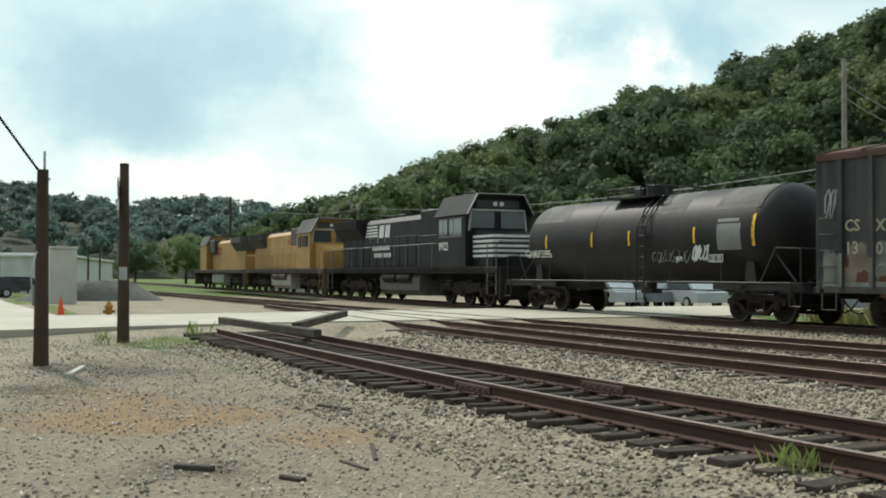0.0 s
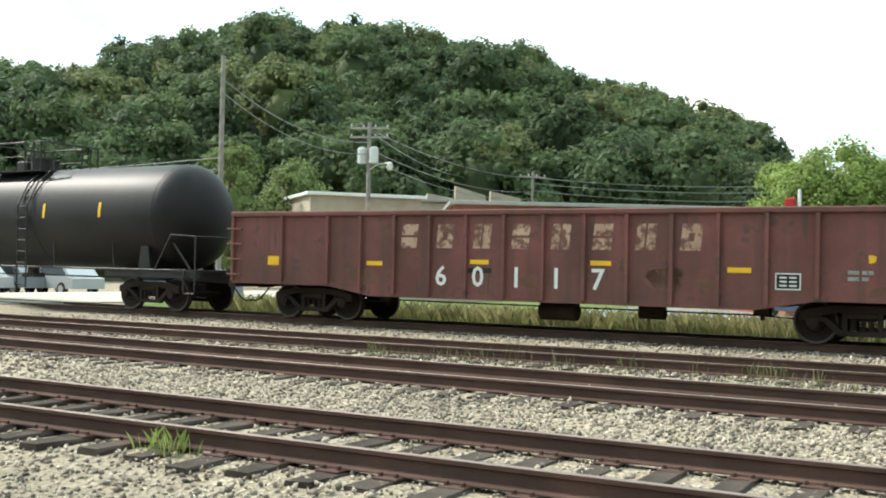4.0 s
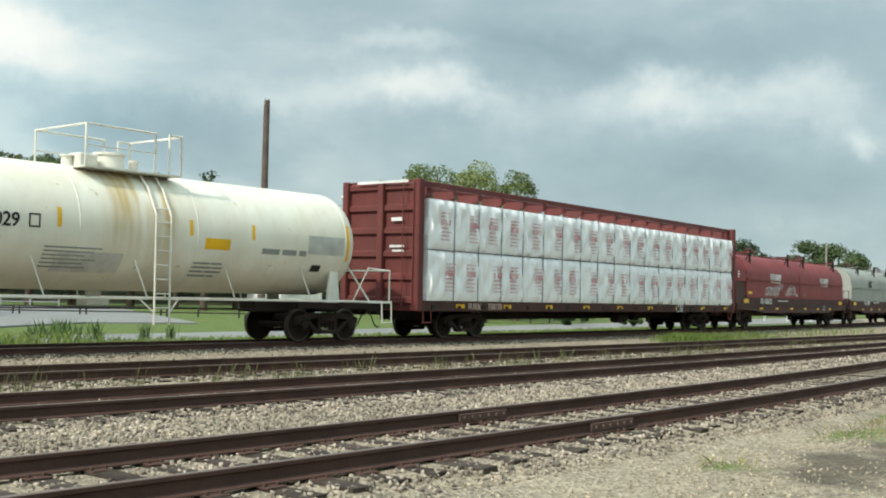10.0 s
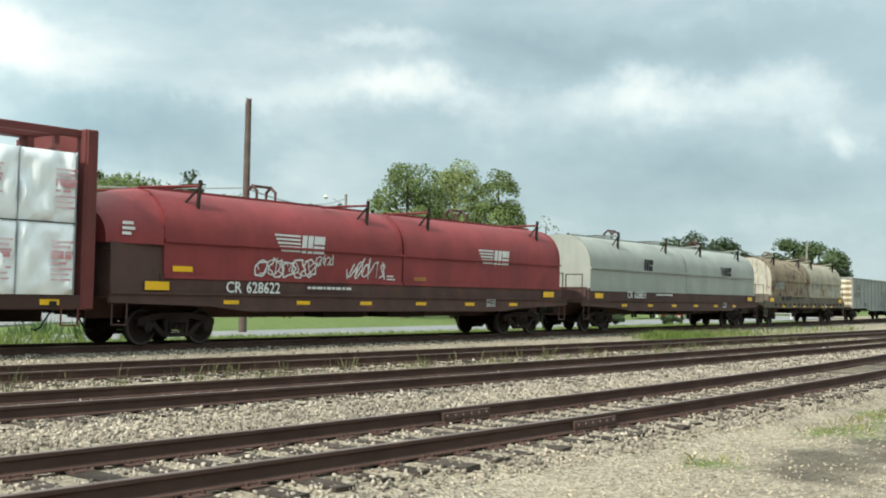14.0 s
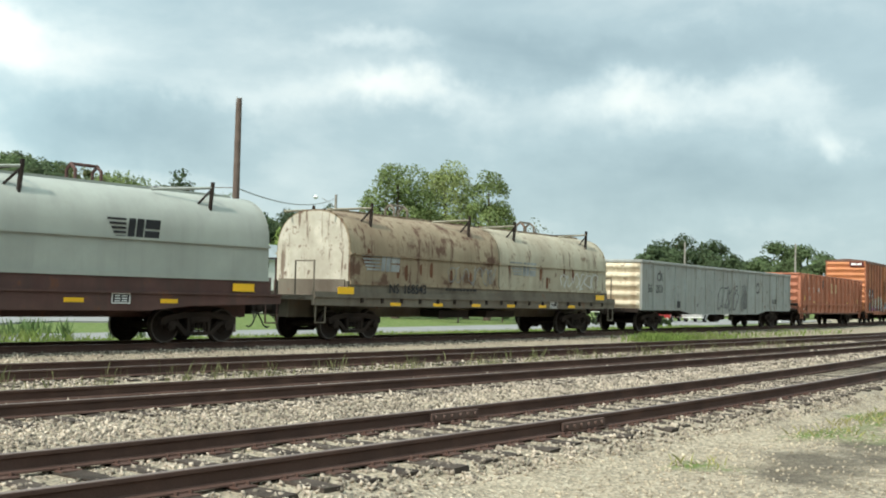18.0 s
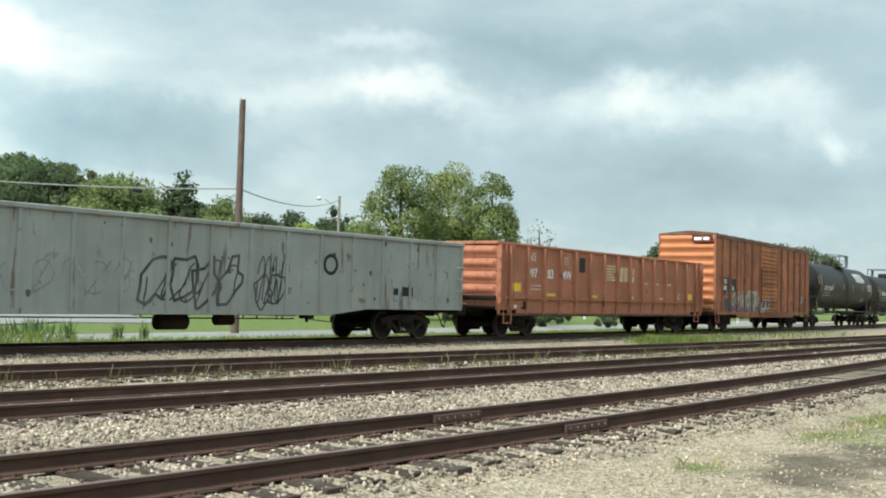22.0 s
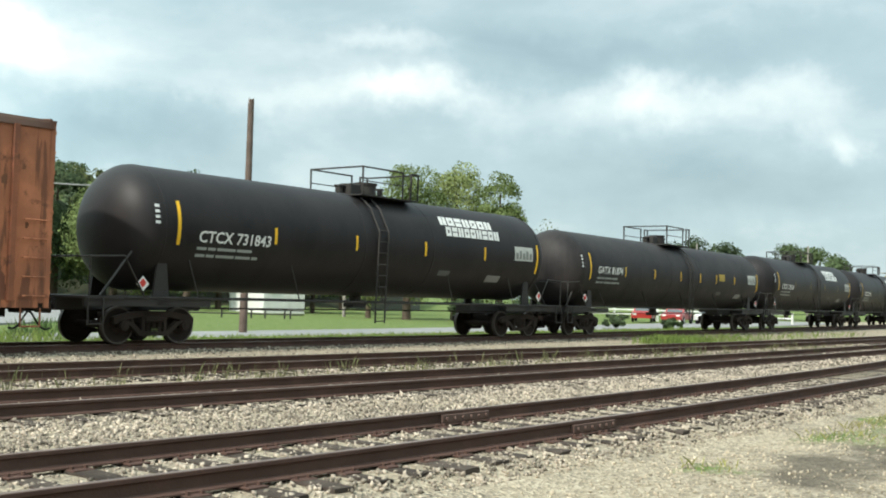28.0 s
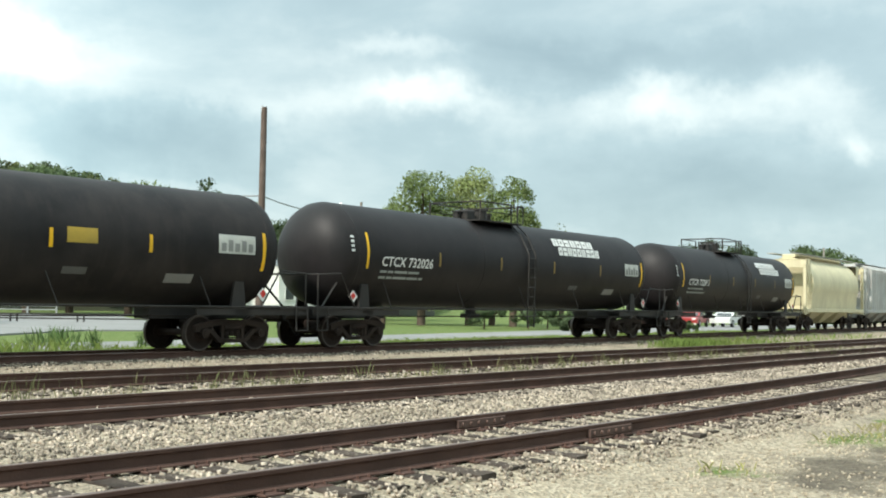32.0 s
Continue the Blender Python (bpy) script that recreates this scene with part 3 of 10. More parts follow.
BAR = BAR.mesh("joint_bar", surface("joint_bar_steel", (0.125, 0.080, 0.066), 0.8, 0.0, (0.07, 0.045, 0.038), 0.5, vary=0.25, spec=0.15))


def track(label, ys, x0, x1, tie_lo, tie_hi, plates=None, joints=(), tie_step=0.52, lift=0.0, tie_drop=-0.172):
    t = thing("railway_track", label, "railway track", "tracks of the yard", "structure")
    for off in (-0.7535, 0.7535):
        rail_ribbon(ys, off, x0, x1, RAIL_BODY, RAIL, "rail", t)
        rail_ribbon(ys, off, x0, x1, RAIL_TOP, RAIL_HEAD, "rail_head", t)
    rnd = random.Random(int(x0 * 7 + x1))
    x = tie_lo
    while x < tie_hi:
        y = float(np.interp(x, XS, ys))
        a = math.degrees(math.atan(float(np.interp(x + 0.3, XS, ys) - np.interp(x - 0.3, XS, ys)) / 0.6))
        m = pose(x, y, tie_drop + rnd.uniform(-0.008, 0.004), 0, rnd.uniform(-0.5, 0.5), a + rnd.uniform(-2.5, 2.5))
        off = rnd.uniform(-0.10, 0.10)
        part("tie", rnd.choice(TIES), TIE, t, m=m @ pose(0, off, 0))
        if plates and plates[0] < x < plates[1]:
            for o in (-0.7535, 0.7535):
                part("tie_plate", PLATE, RAIL, t, m=pose(x, y, -0.166, 0, 0, a) @ pose(0, o, 0))
        x += tie_step * rnd.uniform(0.94, 1.06)
    for x, side in joints:
        y = float(np.interp(x, XS, ys))
        a = math.degrees(math.atan(float(np.interp(x + 0.3, XS, ys) - np.interp(x - 0.3, XS, ys)) / 0.6))
        part("joint_bar", BAR, RAIL, t, m=pose(x, y, 0, 0, 0, a) @ pose(0, side * 0.7535, 0))
    return t


track("rusty stub siding on weathered ties in gravel", YA, -26.0, 70, -27.5, 46, (-14, 18),
      ((-0.8, 1), (-0.75, -1), (9.35, 1), (9.75, -1), (-11.6, 1), (-12.2, -1)))
track("rusty yard siding in grey ballast", YB, -46, 110, -27, 80)
track("rusty yard siding with weeds beside the main line", YC, -115, 120, -28, 80)
track("main line track carrying the freight train", YD, -215, 325, -27, 90)

# ---- running gear shared by the cars ----
CARS = []
WHEEL_R = 0.44


def wheelset_mesh(r):
    """Two flanged wheels on their axle, turned as one body; the worn treads are bright."""
    wheel = [(-0.07, r * 0.30), (-0.075, r * 0.42), (-0.045, r * 0.50), (-0.045, r * 0.80), (-0.066, r * 0.90), (-0.066, r), (0.045, r + 0.002), (0.05, r + 0.026),
             (0.072, r + 0.026), (0.075, r * 0.86), (0.03, r * 0.8), (0.03, r * 0.5), (0.06, r * 0.42), (0.06, r * 0.2)]
    near = [(-0.98, 0.085), (-0.88, 0.085)] + [(y - 0.80, q) for y, q in wheel] + [(-0.72, 0.085)]
    prof = near + [(-y, q) for y, q in near[::-1]]
    me = Shape().spin(prof, "y", 28).mesh("wheelset", WHEEL, 35)
    me.materials.append(TREAD)
    for k in (6, 7):
        for kk in (k, len(prof) - 2 - k):
            for i in range(28):
                me.polygons[kk * 28 + i].material_index = 1
    return me


WHEELSETS = {r: wheelset_mesh(r) for r in (0.42, 0.44, 0.53)}
ROLLING = []


def wheelset(parent, x, z, r):
    ob = part("wheelset", WHEELSETS[r], WHEEL, parent, m=pose(x, 0, z))
    ROLLING.append((ob, x, z, r))


def side_frame(s, y):
    """A cast side frame: top arch, lower arch, columns and the spring group between them."""
    t = 0.07
    s.prism([(-1.16, 0.50), (-1.16, 0.66), (-0.98, 0.72), (-0.5, 0.80), (0.5, 0.80), (0.98, 0.72), (1.16, 0.66), (1.16, 0.50), (1.0, 0.50), (0.9, 0.58), (0.45, 0.66),
             (-0.45, 0.66), (-0.9, 0.58), (-1.0, 0.50)], "y", y - t, y + t)
    s.prism([(-0.80, 0.55), (-0.42, 0.22), (0.42, 0.22), (0.80, 0.55), (0.66, 0.57), (0.36, 0.32), (-0.36, 0.32), (-0.66, 0.57)], "y", y - t, y + t)
    for x in (-0.36, 0.27):
        s.box(x, x + 0.09, y - t * 0.8, y + t * 0.8, 0.28, 0.70)
    for x in (-0.17, 0.0, 0.17):
        for k in range(4):
            s.tube((x, y, 0.33 + k * 0.055), (x, y, 0.365 + k * 0.055), 0.068, 8)
    s.box(-0.28, 0.28, y - 0.09, y + 0.09, 0.55, 0.67, 0.02)
    for x in (-0.89, 0.89):
        e = -1 if y < 0 else 1
        s.tube((x, y - 0.02, 0.46), (x, y + e * 0.13, 0.46), 0.115, 12)
        s.tube((x, y + e * 0.13, 0.46), (x, y + e * 0.15, 0.46), 0.06, 6)
        s.box(x - 0.15, x + 0.15, y - 0.07, y + 0.07, 0.48, 0.60, 0.02)


def truck_mesh():
    s = Shape()
    for y in (-1.0, 1.0):
        side_frame(s, y)
    s.box(-0.22, 0.22, -0.92, 0.92, 0.50, 0.74, 0.03)
    s.tube((0, 0, 0.7), (0, 0, 0.84), 0.2, 16)
    for x in (-0.42, 0.42):
        s.box(x - 0.05, x + 0.05, -0.85, 0.85, 0.36, 0.44)
        for y in (-0.75, 0.75):
            s.box(x * 1.06 - 0.04, x * 1.06 + 0.04, y - 0.06, y + 0.06, 0.28, 0.58)
    return s.mesh("truck", STEEL)


TRUCK = truck_mesh()
COUPLER = Shape().box(0.0, 0.42, -0.08, 0.08, 0.80, 0.96, 0.02).box(0.40, 0.60, -0.14, 0.04, 0.74, 1.0, 0.04).box(0.52, 0.72, 0.02, 0.15, 0.74, 1.0, 0.03)
COUPLER.box(0.05, 0.12, -0.30, 0.30, 0.70, 1.06, 0.02)
COUPLER = COUPLER.mesh("coupler", STEEL)
HOSE = Shape().bars([(0.05, -0.35, 0.78), (0.25, -0.35, 0.72), (0.38, -0.33, 0.55), (0.50, -0.30, 0.40), (0.66, -0.26, 0.33), (0.80, -0.2, 0.36)], 0.022, 6)
HOSE = HOSE.mesh("air_hose", RUBBER, 50)


def running_gear(car, half, end, r=0.42):
    """Two trucks with four wheels and two axles each, couplers and hoses at both ends."""
    for s in (-1, 1):
        t = part("truck", TRUCK, STEEL, car, m=pose(s * half, 0, r - 0.46))
        for x in (-0.89, 0.89):
            wheelset(t, x, 0.46, r)
        part("coupler", COUPLER, STEEL, car, m=pose(s * end, 0, 0, 0, 0, 0 if s > 0 else 180))
        part("air_hose", HOSE, RUBBER, car, m=pose(s * end, 0, 0, 0, 0, 0 if s > 0 else 180))


def brake_gear(car, x, z):
    part("air_reservoir", Shape().spin([(x, 0.05), (x + 0.05, 0.2), (x + 0.9, 0.2), (x + 0.95, 0.05)], "x", 14, (0, -0.75, z - 0.22)), STEEL, car, smooth=40)
    part("brake_cylinder", Shape().tube((x + 2.2, -0.4, z - 0.18), (x + 2.75, -0.4, z - 0.18), 0.15, 12).box(x + 2.3, x + 2.5, -0.5, -0.3, z - 0.2, z + 0.1), STEEL, car, smooth=40)
    part("brake_rod", Shape().bars([(x - 4, -0.5, z - 0.12), (x + 5, -0.45, z - 0.15)], 0.018, 6), STEEL, car)


def rungs(n, x0, x1, y, z0, dz, paint, car, r=0.014):
    """Grab irons up a corner, each one bent bar."""
    for k in range(n):
        z = z0 + k * dz
        part("grab_iron", Shape().bars([(x0, y + 0.06, z), (x0, y, z), (x1, y, z), (x1, y + 0.06, z)], r, 5), paint, car)


def strokes(seed, x0, x1, z0, z1, y, n, width, material, parent, name="graffiti", slant=0.15):
    """Sprayed scrawl: loops and slashes as flat ribbons on the side."""
    rnd = random.Random(seed)
    s = Shape()
    w = (x1 - x0) / n
    for k in range(n):
        cx, cz = x0 + w * (k + 0.5), (z0 + z1) / 2
        pts, a0, turn = [], rnd.uniform(0, 6.28), rnd.choice((-1, 1)) * rnd.uniform(3.2, 6.0)
        rx, rz = w * rnd.uniform(0.35, 0.6), (z1 - z0) / 2 * rnd.uniform(0.7, 1.0)
        for i in range(15):
            a = a0 + turn * i / 14
            r = 1.0 + 0.25 * math.sin(3 * a + k)
            pts.append((cx + rx * r * math.cos(a) + slant * rz * math.sin(a), cz + rz * math.sin(a)))
        if rnd.random() < 0.6:
            pts += [(cx + rnd.uniform(-0.5, 0.5) * w, z0 + rnd.uniform(-0.05, 0.1)), (cx + rnd.uniform(0.2, 0.9) * w, z1 + rnd.uniform(-0.1, 0.12))]
        for p, q in zip(pts[:-1], pts[1:]):
            d = Vector((q[0] - p[0], q[1] - p[1]))
            if d.length < 1e-5:
                continue
            nrm = Vector((-d.y, d.x)).normalized() * width / 2
            e = d.normalized() * width * 0.3
            s.add([(p[0] - e.x - nrm.x, y, p[1] - e.y - nrm.y), (q[0] + e.x - nrm.x, y, q[1] + e.y - nrm.y), (q[0] + e.x + nrm.x, y, q[1] + e.y + nrm.y), (p[0] - e.x + nrm.x, y, p[1] - e.y + nrm.y)], [(0, 1, 2, 3)])
    return part(name, s, material, parent)


def blob(seed, x0, x1, z0, z1, y, material, parent, name="sprayed_patch", n=40):
    """An uneven flat patch of spray paint."""
    rnd = random.Random(seed)
    ph = [rnd.uniform(0, 6.28) for _ in range(4)]
    cx, cz, rx, rz = (x0 + x1) / 2, (z0 + z1) / 2, (x1 - x0) / 2, (z1 - z0) / 2
    vs = []
    for i in range(n):
        a = 2 * math.pi * i / n
        k = 0.88 + 0.10 * math.sin(3 * a + ph[0]) + 0.07 * math.sin(7 * a + ph[1]) + 0.04 * math.sin(13 * a + ph[2])
        c, e = math.cos(a), math.sin(a)
        sq = 1 / max(abs(c), abs(e)) ** 0.6
        vs.append((cx + rx * k * c * sq, y, cz + rz * k * e * sq))
    return part(name, Shape().add(vs, [tuple(range(n))]), material, parent)


def wear_spots(seed, n, x0, x1, z0, z1, y, size, material, parent, name="rust_stain", stretch=1.6):
    rnd = random.Random(seed)
    for k in range(n):
        x, z, s = rnd.uniform(x0, x1), rnd.uniform(z0, z1), size * rnd.uniform(0.5, 1.4)
        blob(seed * 31 + k, x - s / 2, x + s / 2, z - s * stretch / 2, z + s * stretch / 2, y - 0.0005 * (k % 3), material, parent, name, 18)


def mark_shape(x, z, w, hgt, kind, y, material, parent, m=None):
    """A company mark's letter as a plain slanted block, with a slit or a dot left open."""
    s, k = Shape(), hgt * 0.10

    def quad(a, b, c, d):
        s.add([(x + a * w + k * c, y, z + c * hgt), (x + b * w + k * c, y, z + c * hgt), (x + b * w + k * d, y, z + d * hgt), (x + a * w + k * d, y, z + d * hgt)], [(0, 1, 2, 3)])
    if kind == 0:
        quad(0, 1, 0, 0.34), quad(0, 0.36, 0.34, 0.66), quad(0.64, 1, 0.34, 0.66), quad(0, 1, 0.66, 1)
    elif kind == 1:
        quad(0, 1, 0, 0.44), quad(0, 1, 0.54, 1)
    else:
        quad(0, 0.44, 0, 1), quad(0.54, 1, 0, 1)
    return part("letter_block", s, material, parent, m=m)


def sprayed_letters(seed, x0, x1, z0, z1, n, y, fill, line, parent, width=0.05, slant=0.2):
    """A row of fat sprayed shapes, each an uneven patch with a painted outline."""
    rnd = random.Random(seed)
    w = (x1 - x0) / n
    for k in range(n):
        cx, cz = x0 + w * (k + 0.5) + rnd.uniform(-0.1, 0.1) * w, (z0 + z1) / 2 + rnd.uniform(-0.06, 0.06) * (z1 - z0)
        pts = []
        q = rnd.choice((9, 11, 13))
        for i in range(q):
            a = 2 * math.pi * i / q + rnd.uniform(-0.15, 0.15)
            r = rnd.uniform(0.62, 1.25)
            dz = (z1 - z0) / 2 * r * math.sin(a)
            pts.append((cx + w * 0.55 * r * math.cos(a) + slant * dz, cz + dz))
        yk = y - 0.0008 * (k % 3)
        if fill:
            part("sprayed_patch", Shape().add([(a, yk, b) for a, b in pts], [tuple(range(q))]), fill, parent)
        s = Shape()
        for a, b in zip(pts, pts[1:] + pts[:1]):
            d = Vector((b[0] - a[0], b[1] - a[1]))
            nrm = Vector((-d.y, d.x)).normalized() * width / 2
            e = d.normalized() * width * 0.35
            s.add([(a[0] - e.x - nrm.x, yk - 0.0022, a[1] - e.y - nrm.y), (b[0] + e.x - nrm.x, yk - 0.0022, b[1] + e.y - nrm.y), (b[0] + e.x + nrm.x, yk - 0.0022, b[1] + e.y + nrm.y), (a[0] - e.x + nrm.x, yk - 0.0022, a[1] - e.y + nrm.y)], [(0, 1, 2, 3)])
        part("graffiti", s, line, parent)


def plate(x0, x1, z0, z1, y, material, parent, name="reflector", t=0.004):
    return part(name, Shape().box(x0, x1, y - t, y + t, z0, z1), material, parent)


def panel_box(x, z, w, hgt, y, parent):
    """A stencilled inspection panel: dark field, pale frame, unreadable rows."""
    plate(x, x + w, z, z + hgt, y, BLACK, parent, "stencil_panel", 0.003)
    s = Shape()
    f = 0.025
    for a, b, c, d in ((x, x + w, z, z + f), (x, x + w, z + hgt - f, z + hgt), (x, x + f, z, z + hgt), (x + w - f, x + w, z, z + hgt)):
        s.box(a, b, y - 0.008, y - 0.002, c, d)
    for k in range(3):
        s.box(x + 0.08, x + w * 0.45, y - 0.008, y - 0.002, z + hgt * (0.2 + 0.24 * k), z + hgt * (0.3 + 0.24 * k))
        s.box(x + w * 0.55, x + w - 0.08, y - 0.008, y - 0.002, z + hgt * (0.2 + 0.24 * k), z + hgt * (0.3 + 0.24 * k))
    part("panel_frame", s, WHITE, parent)["kind"] = "stuff"


# ---- gondolas ----
def corrugated_end(x, s, z0, z1, n, paint, car, hw=1.45, name="end_wall"):
    """An end wall with rolled ribs across it; s: which end."""
    sh = Shape()
    dz = (z1 - z0) / n
    rows = []
    for k in range(n):
        for q in range(8):
            z = z0 + dz * (k + q / 8)
            bulge = 0.15 * max(0.0, math.sin(math.pi * (q / 8 * 1.25 - 0.12))) if q < 7 else 0
            rows.append((x + s * bulge, z))
    rows.append((x, z1))
    outer = [[(px, -hw, pz), (px, -hw * 0.94, pz), (px, hw * 0.94, pz), (px, hw, pz)] for px, pz in rows]
    for r in outer:
        r[0] = (x, r[0][1], r[0][2])
        r[3] = (x, r[3][1], r[3][2])
    sh.sheet(outer)
    sh.box(min(x, x - s * 0.06), max(x, x - s * 0.06), -hw, hw, z0, z1)
    return part(name, sh, paint, car, smooth=40)


def gondola(label, u0, u1, zt, paint, zb=0.66, zbe=0.86, ribs=14, rib_w=0.10, rib_d=0.09, end_ribs=4, chord=0.12, slope=(3.0, 4.2), name="gondola_car", rib_x=None):
    car = thing(name, label, "gondola car", "cars of the freight train")
    L = u1 - u0
    h = L / 2
    s0, s1 = h - slope[1], h - slope[0]
    for y, e in ((-1.45, -1), (1.45, 1)):
        out = [(-h, zbe), (-s1, zbe), (-s0, zb), (s0, zb), (s1, zbe), (h, zbe), (h, zt - chord), (-h, zt - chord)]
        part("side_wall", Shape().prism(out, "y", y - 0.03, y + 0.03), paint, car)
        part("top_chord", Shape().box(-h - 0.04, h + 0.04, y - 0.10, y + 0.10, zt - chord, zt, 0.02), paint, car)
        low = [(-h, zbe - 0.02), (-s1, zbe - 0.02), (-s0, zb - 0.02), (s0, zb - 0.02), (s1, zbe - 0.02), (h, zbe - 0.02), (h, zbe + 0.10), (s1, zbe + 0.10), (s0, zb + 0.09), (-s0, zb + 0.09), (-s1, zbe + 0.10), (-h, zbe + 0.10)]
        part("side_sill", Shape().prism(low, "y", y + e * 0.03 - 0.02, y + e * 0.03 + 0.02), paint, car)
        for x in rib_x or [-h + 0.06 + (L - 0.12) * k / (ribs - 1) for k in range(ribs)]:
            z0 = zbe if abs(x) > s1 - 0.1 else (zb if abs(x) < s0 else zb + (zbe - zb) * (abs(x) - s0) / (s1 - s0))
            d, w = rib_d, rib_w / 2
            part("rib", Shape().prism([(x - w, y), (x - w * 0.7, y + e * d), (x + w * 0.7, y + e * d), (x + w, y)], "z", z0 + 0.04, zt - chord), paint, car)
    part("floor", Shape().box(-h, h, -1.42, 1.42, 0.98, 1.05).box(-h + 1.0, h - 1.0, -0.30, 0.30, 0.70, 0.98), STEEL, car)
    for s in (-1, 1):
        corrugated_end(s * h, s, zbe + 0.05, zt - 0.08, end_ribs, paint, car)
        part("end_chord", Shape().box(s * h - 0.08, s * h + 0.08, -1.5, 1.5, zt - chord, zt + 0.01, 0.02), paint, car)
        part("end_sill", Shape().box(s * h - 0.15, s * h + 0.1, -1.45, 1.45, zbe - 0.12, zbe + 0.06, 0.02), STEEL, car)
        rungs(4, s * (h - 0.12) - 0.22, s * (h - 0.12) + 0.22, -1.58, zbe + 0.2, 0.38, paint, car)
        part("brake_rigging", Shape().box(s * s0 - 0.15, s * s0 + 0.15, -0.8, -0.5, zb - 0.14, zb + 0.02).tube((s * s0, -0.66, zb - 0.05), (s * s0, -0.66, zb - 0.24), 0.05, 6).bars([(s * s0, -0.66, zb - 0.15), (s * (s1 + 0.5), -0.7, 0.42)], 0.014, 5), STEEL, car)
    running_gear(car, h - 2.25, h + 0.02)
    brake_gear(car, -0.4, zb)
    CARS.append((car, (u0 + u1) / 2, h - 2.25))
    return car, h


OXIDE = surface("oxide_brown_paint", (0.185, 0.069, 0.060), 0.75, 0.0, (0.085, 0.050, 0.042), 0.65, (0.085, 0.050, 0.045), 0.30, 0.55, scale=0.9, vary=0.25, drips=0.2)
CHARCOAL = surface("sooty_charcoal_paint", (0.045, 0.034, 0.031), 0.85, 0.0, (0.058, 0.045, 0.039), 0.6, (0.07, 0.038, 0.028), 0.2, 0.4, vary=0.25)
MAROON = surface("maroon_brown_paint", (0.098, 0.038, 0.034), 0.75, 0.0, (0.05, 0.03, 0.027), 0.65, RUST, 0.3, 0.4, vary=0.2)
PALE = surface("faded_grey_green_paint", (0.295, 0.310, 0.295), 0.75, 0.0, (0.21, 0.20, 0.175), 0.5, (0.13, 0.09, 0.065), 0.14, 0.45, vary=0.1, drips=0.12)
CREAM = surface("rust_streaked_sunlit_cream", (0.62, 0.56, 0.42), 0.7, 0.0, (0.30, 0.20, 0.12), 0.6, RUST, 0.2, 0.5, vary=0.12)
ORANGE = surface("sunburnt_orange_paint", (0.40, 0.160, 0.098), 0.75, 0.0, (0.25, 0.10, 0.055), 0.6, (0.16, 0.065, 0.04), 0.16, 0.4, vary=0.12, drips=0.15)
STAMP = surface("worn_white_stencil", (0.60, 0.50, 0.44), 0.7, 0.0, (0.33, 0.14, 0.08), 0.75, scale=2.5, vary=0.15)
FLAKED = surface("flaking_white_stencil", (0.52, 0.36, 0.26), 0.75, 0.0, (0.28, 0.13, 0.08), 0.6, (0.125, 0.052, 0.044), 0.68, scale=2.2, vary=0.2)
CHALK = surface("chalky_grey_tag", (0.34, 0.335, 0.32), 0.8, 0.0, (0.07, 0.065, 0.06), 0.7, (0.04, 0.037, 0.035), 0.5, scale=2.2, vary=0.2)
GHOST_MARK = surface("faded_cream_mark", (0.60, 0.50, 0.30), 0.75, 0.0, (0.40, 0.19, 0.09), 0.6, (0.34, 0.13, 0.06), 0.40, scale=1.8, vary=0.12)
RUSTY = surface("bare_rust", (0.14, 0.060, 0.032), 0.9, 0.0, (0.07, 0.035, 0.025), 0.6, vary=0.3)

for u0, u1, first in ((18.2, 35.5, False), (37.2, 54.55, True)):
    car, h = gondola("rusty oxide-brown steel gondola with worn white lettering", u0, u1, 2.62, OXIDE, 0.64, 0.85, 15, 0.11, 0.12, rib_x=[-8.6, -7.05] + [-5.66 + 0.944 * k for k in range(13)] + [7.05, 8.6])
    # worn road name, a plain shape to each letter, one to a panel
    for k in range(8):
        mark_shape(-3.61 + 0.944 * k, 1.76, 0.42, 0.54, (1, 0, 2, 1, 2, 1, 2, 0)[k], -1.484, FLAKED, car)
    for k, ch in enumerate("65104" if first else "60117"):
        lettering(ch, 0.62, WHITE if (k != 1 or not first) else STAMP, car, pose(-2.68 + 0.944 * k, -1.486, 0.93))
    for x, z, w, hh in ((-7.5, 1.30, 0.42, 0.22), (-4.55, 1.34, 0.44, 0.10), (-1.78, 1.41, 0.46, 0.10), (1.08, 1.43, 0.46, 0.10), (3.96, 1.34, 0.46, 0.10), (7.38, 1.50, 0.45, 0.22)):
        plate(x, x + w, z, z + hh, -1.484, YELLOW, car)
    panel_box(4.88, 1.03, 0.48, 0.32, -1.484, car)
    bars_of([[0.2, 0.2], [0.2, 0.12]], 0.07, 0.05, -1.484, 6.2, 1.42, car, CHALK)
    blob(int(u0) + 3, 6.55, 6.70, 1.55, 1.72, -1.484, YELLOW, car, "yellow_dot", 18)
    plate(-1.95, -1.25, 1.22, 1.33, -1.4845, BLACK, car, "dark_patch", 0.003)
    wear_spots(int(u0), 9, -h + 1, h - 1, 0.9, 1.25, -1.4825, 0.7, surface("dried_mud", (0.15, 0.078, 0.055), 0.9, vary=0.25), car, "mud_stain", 0.6)

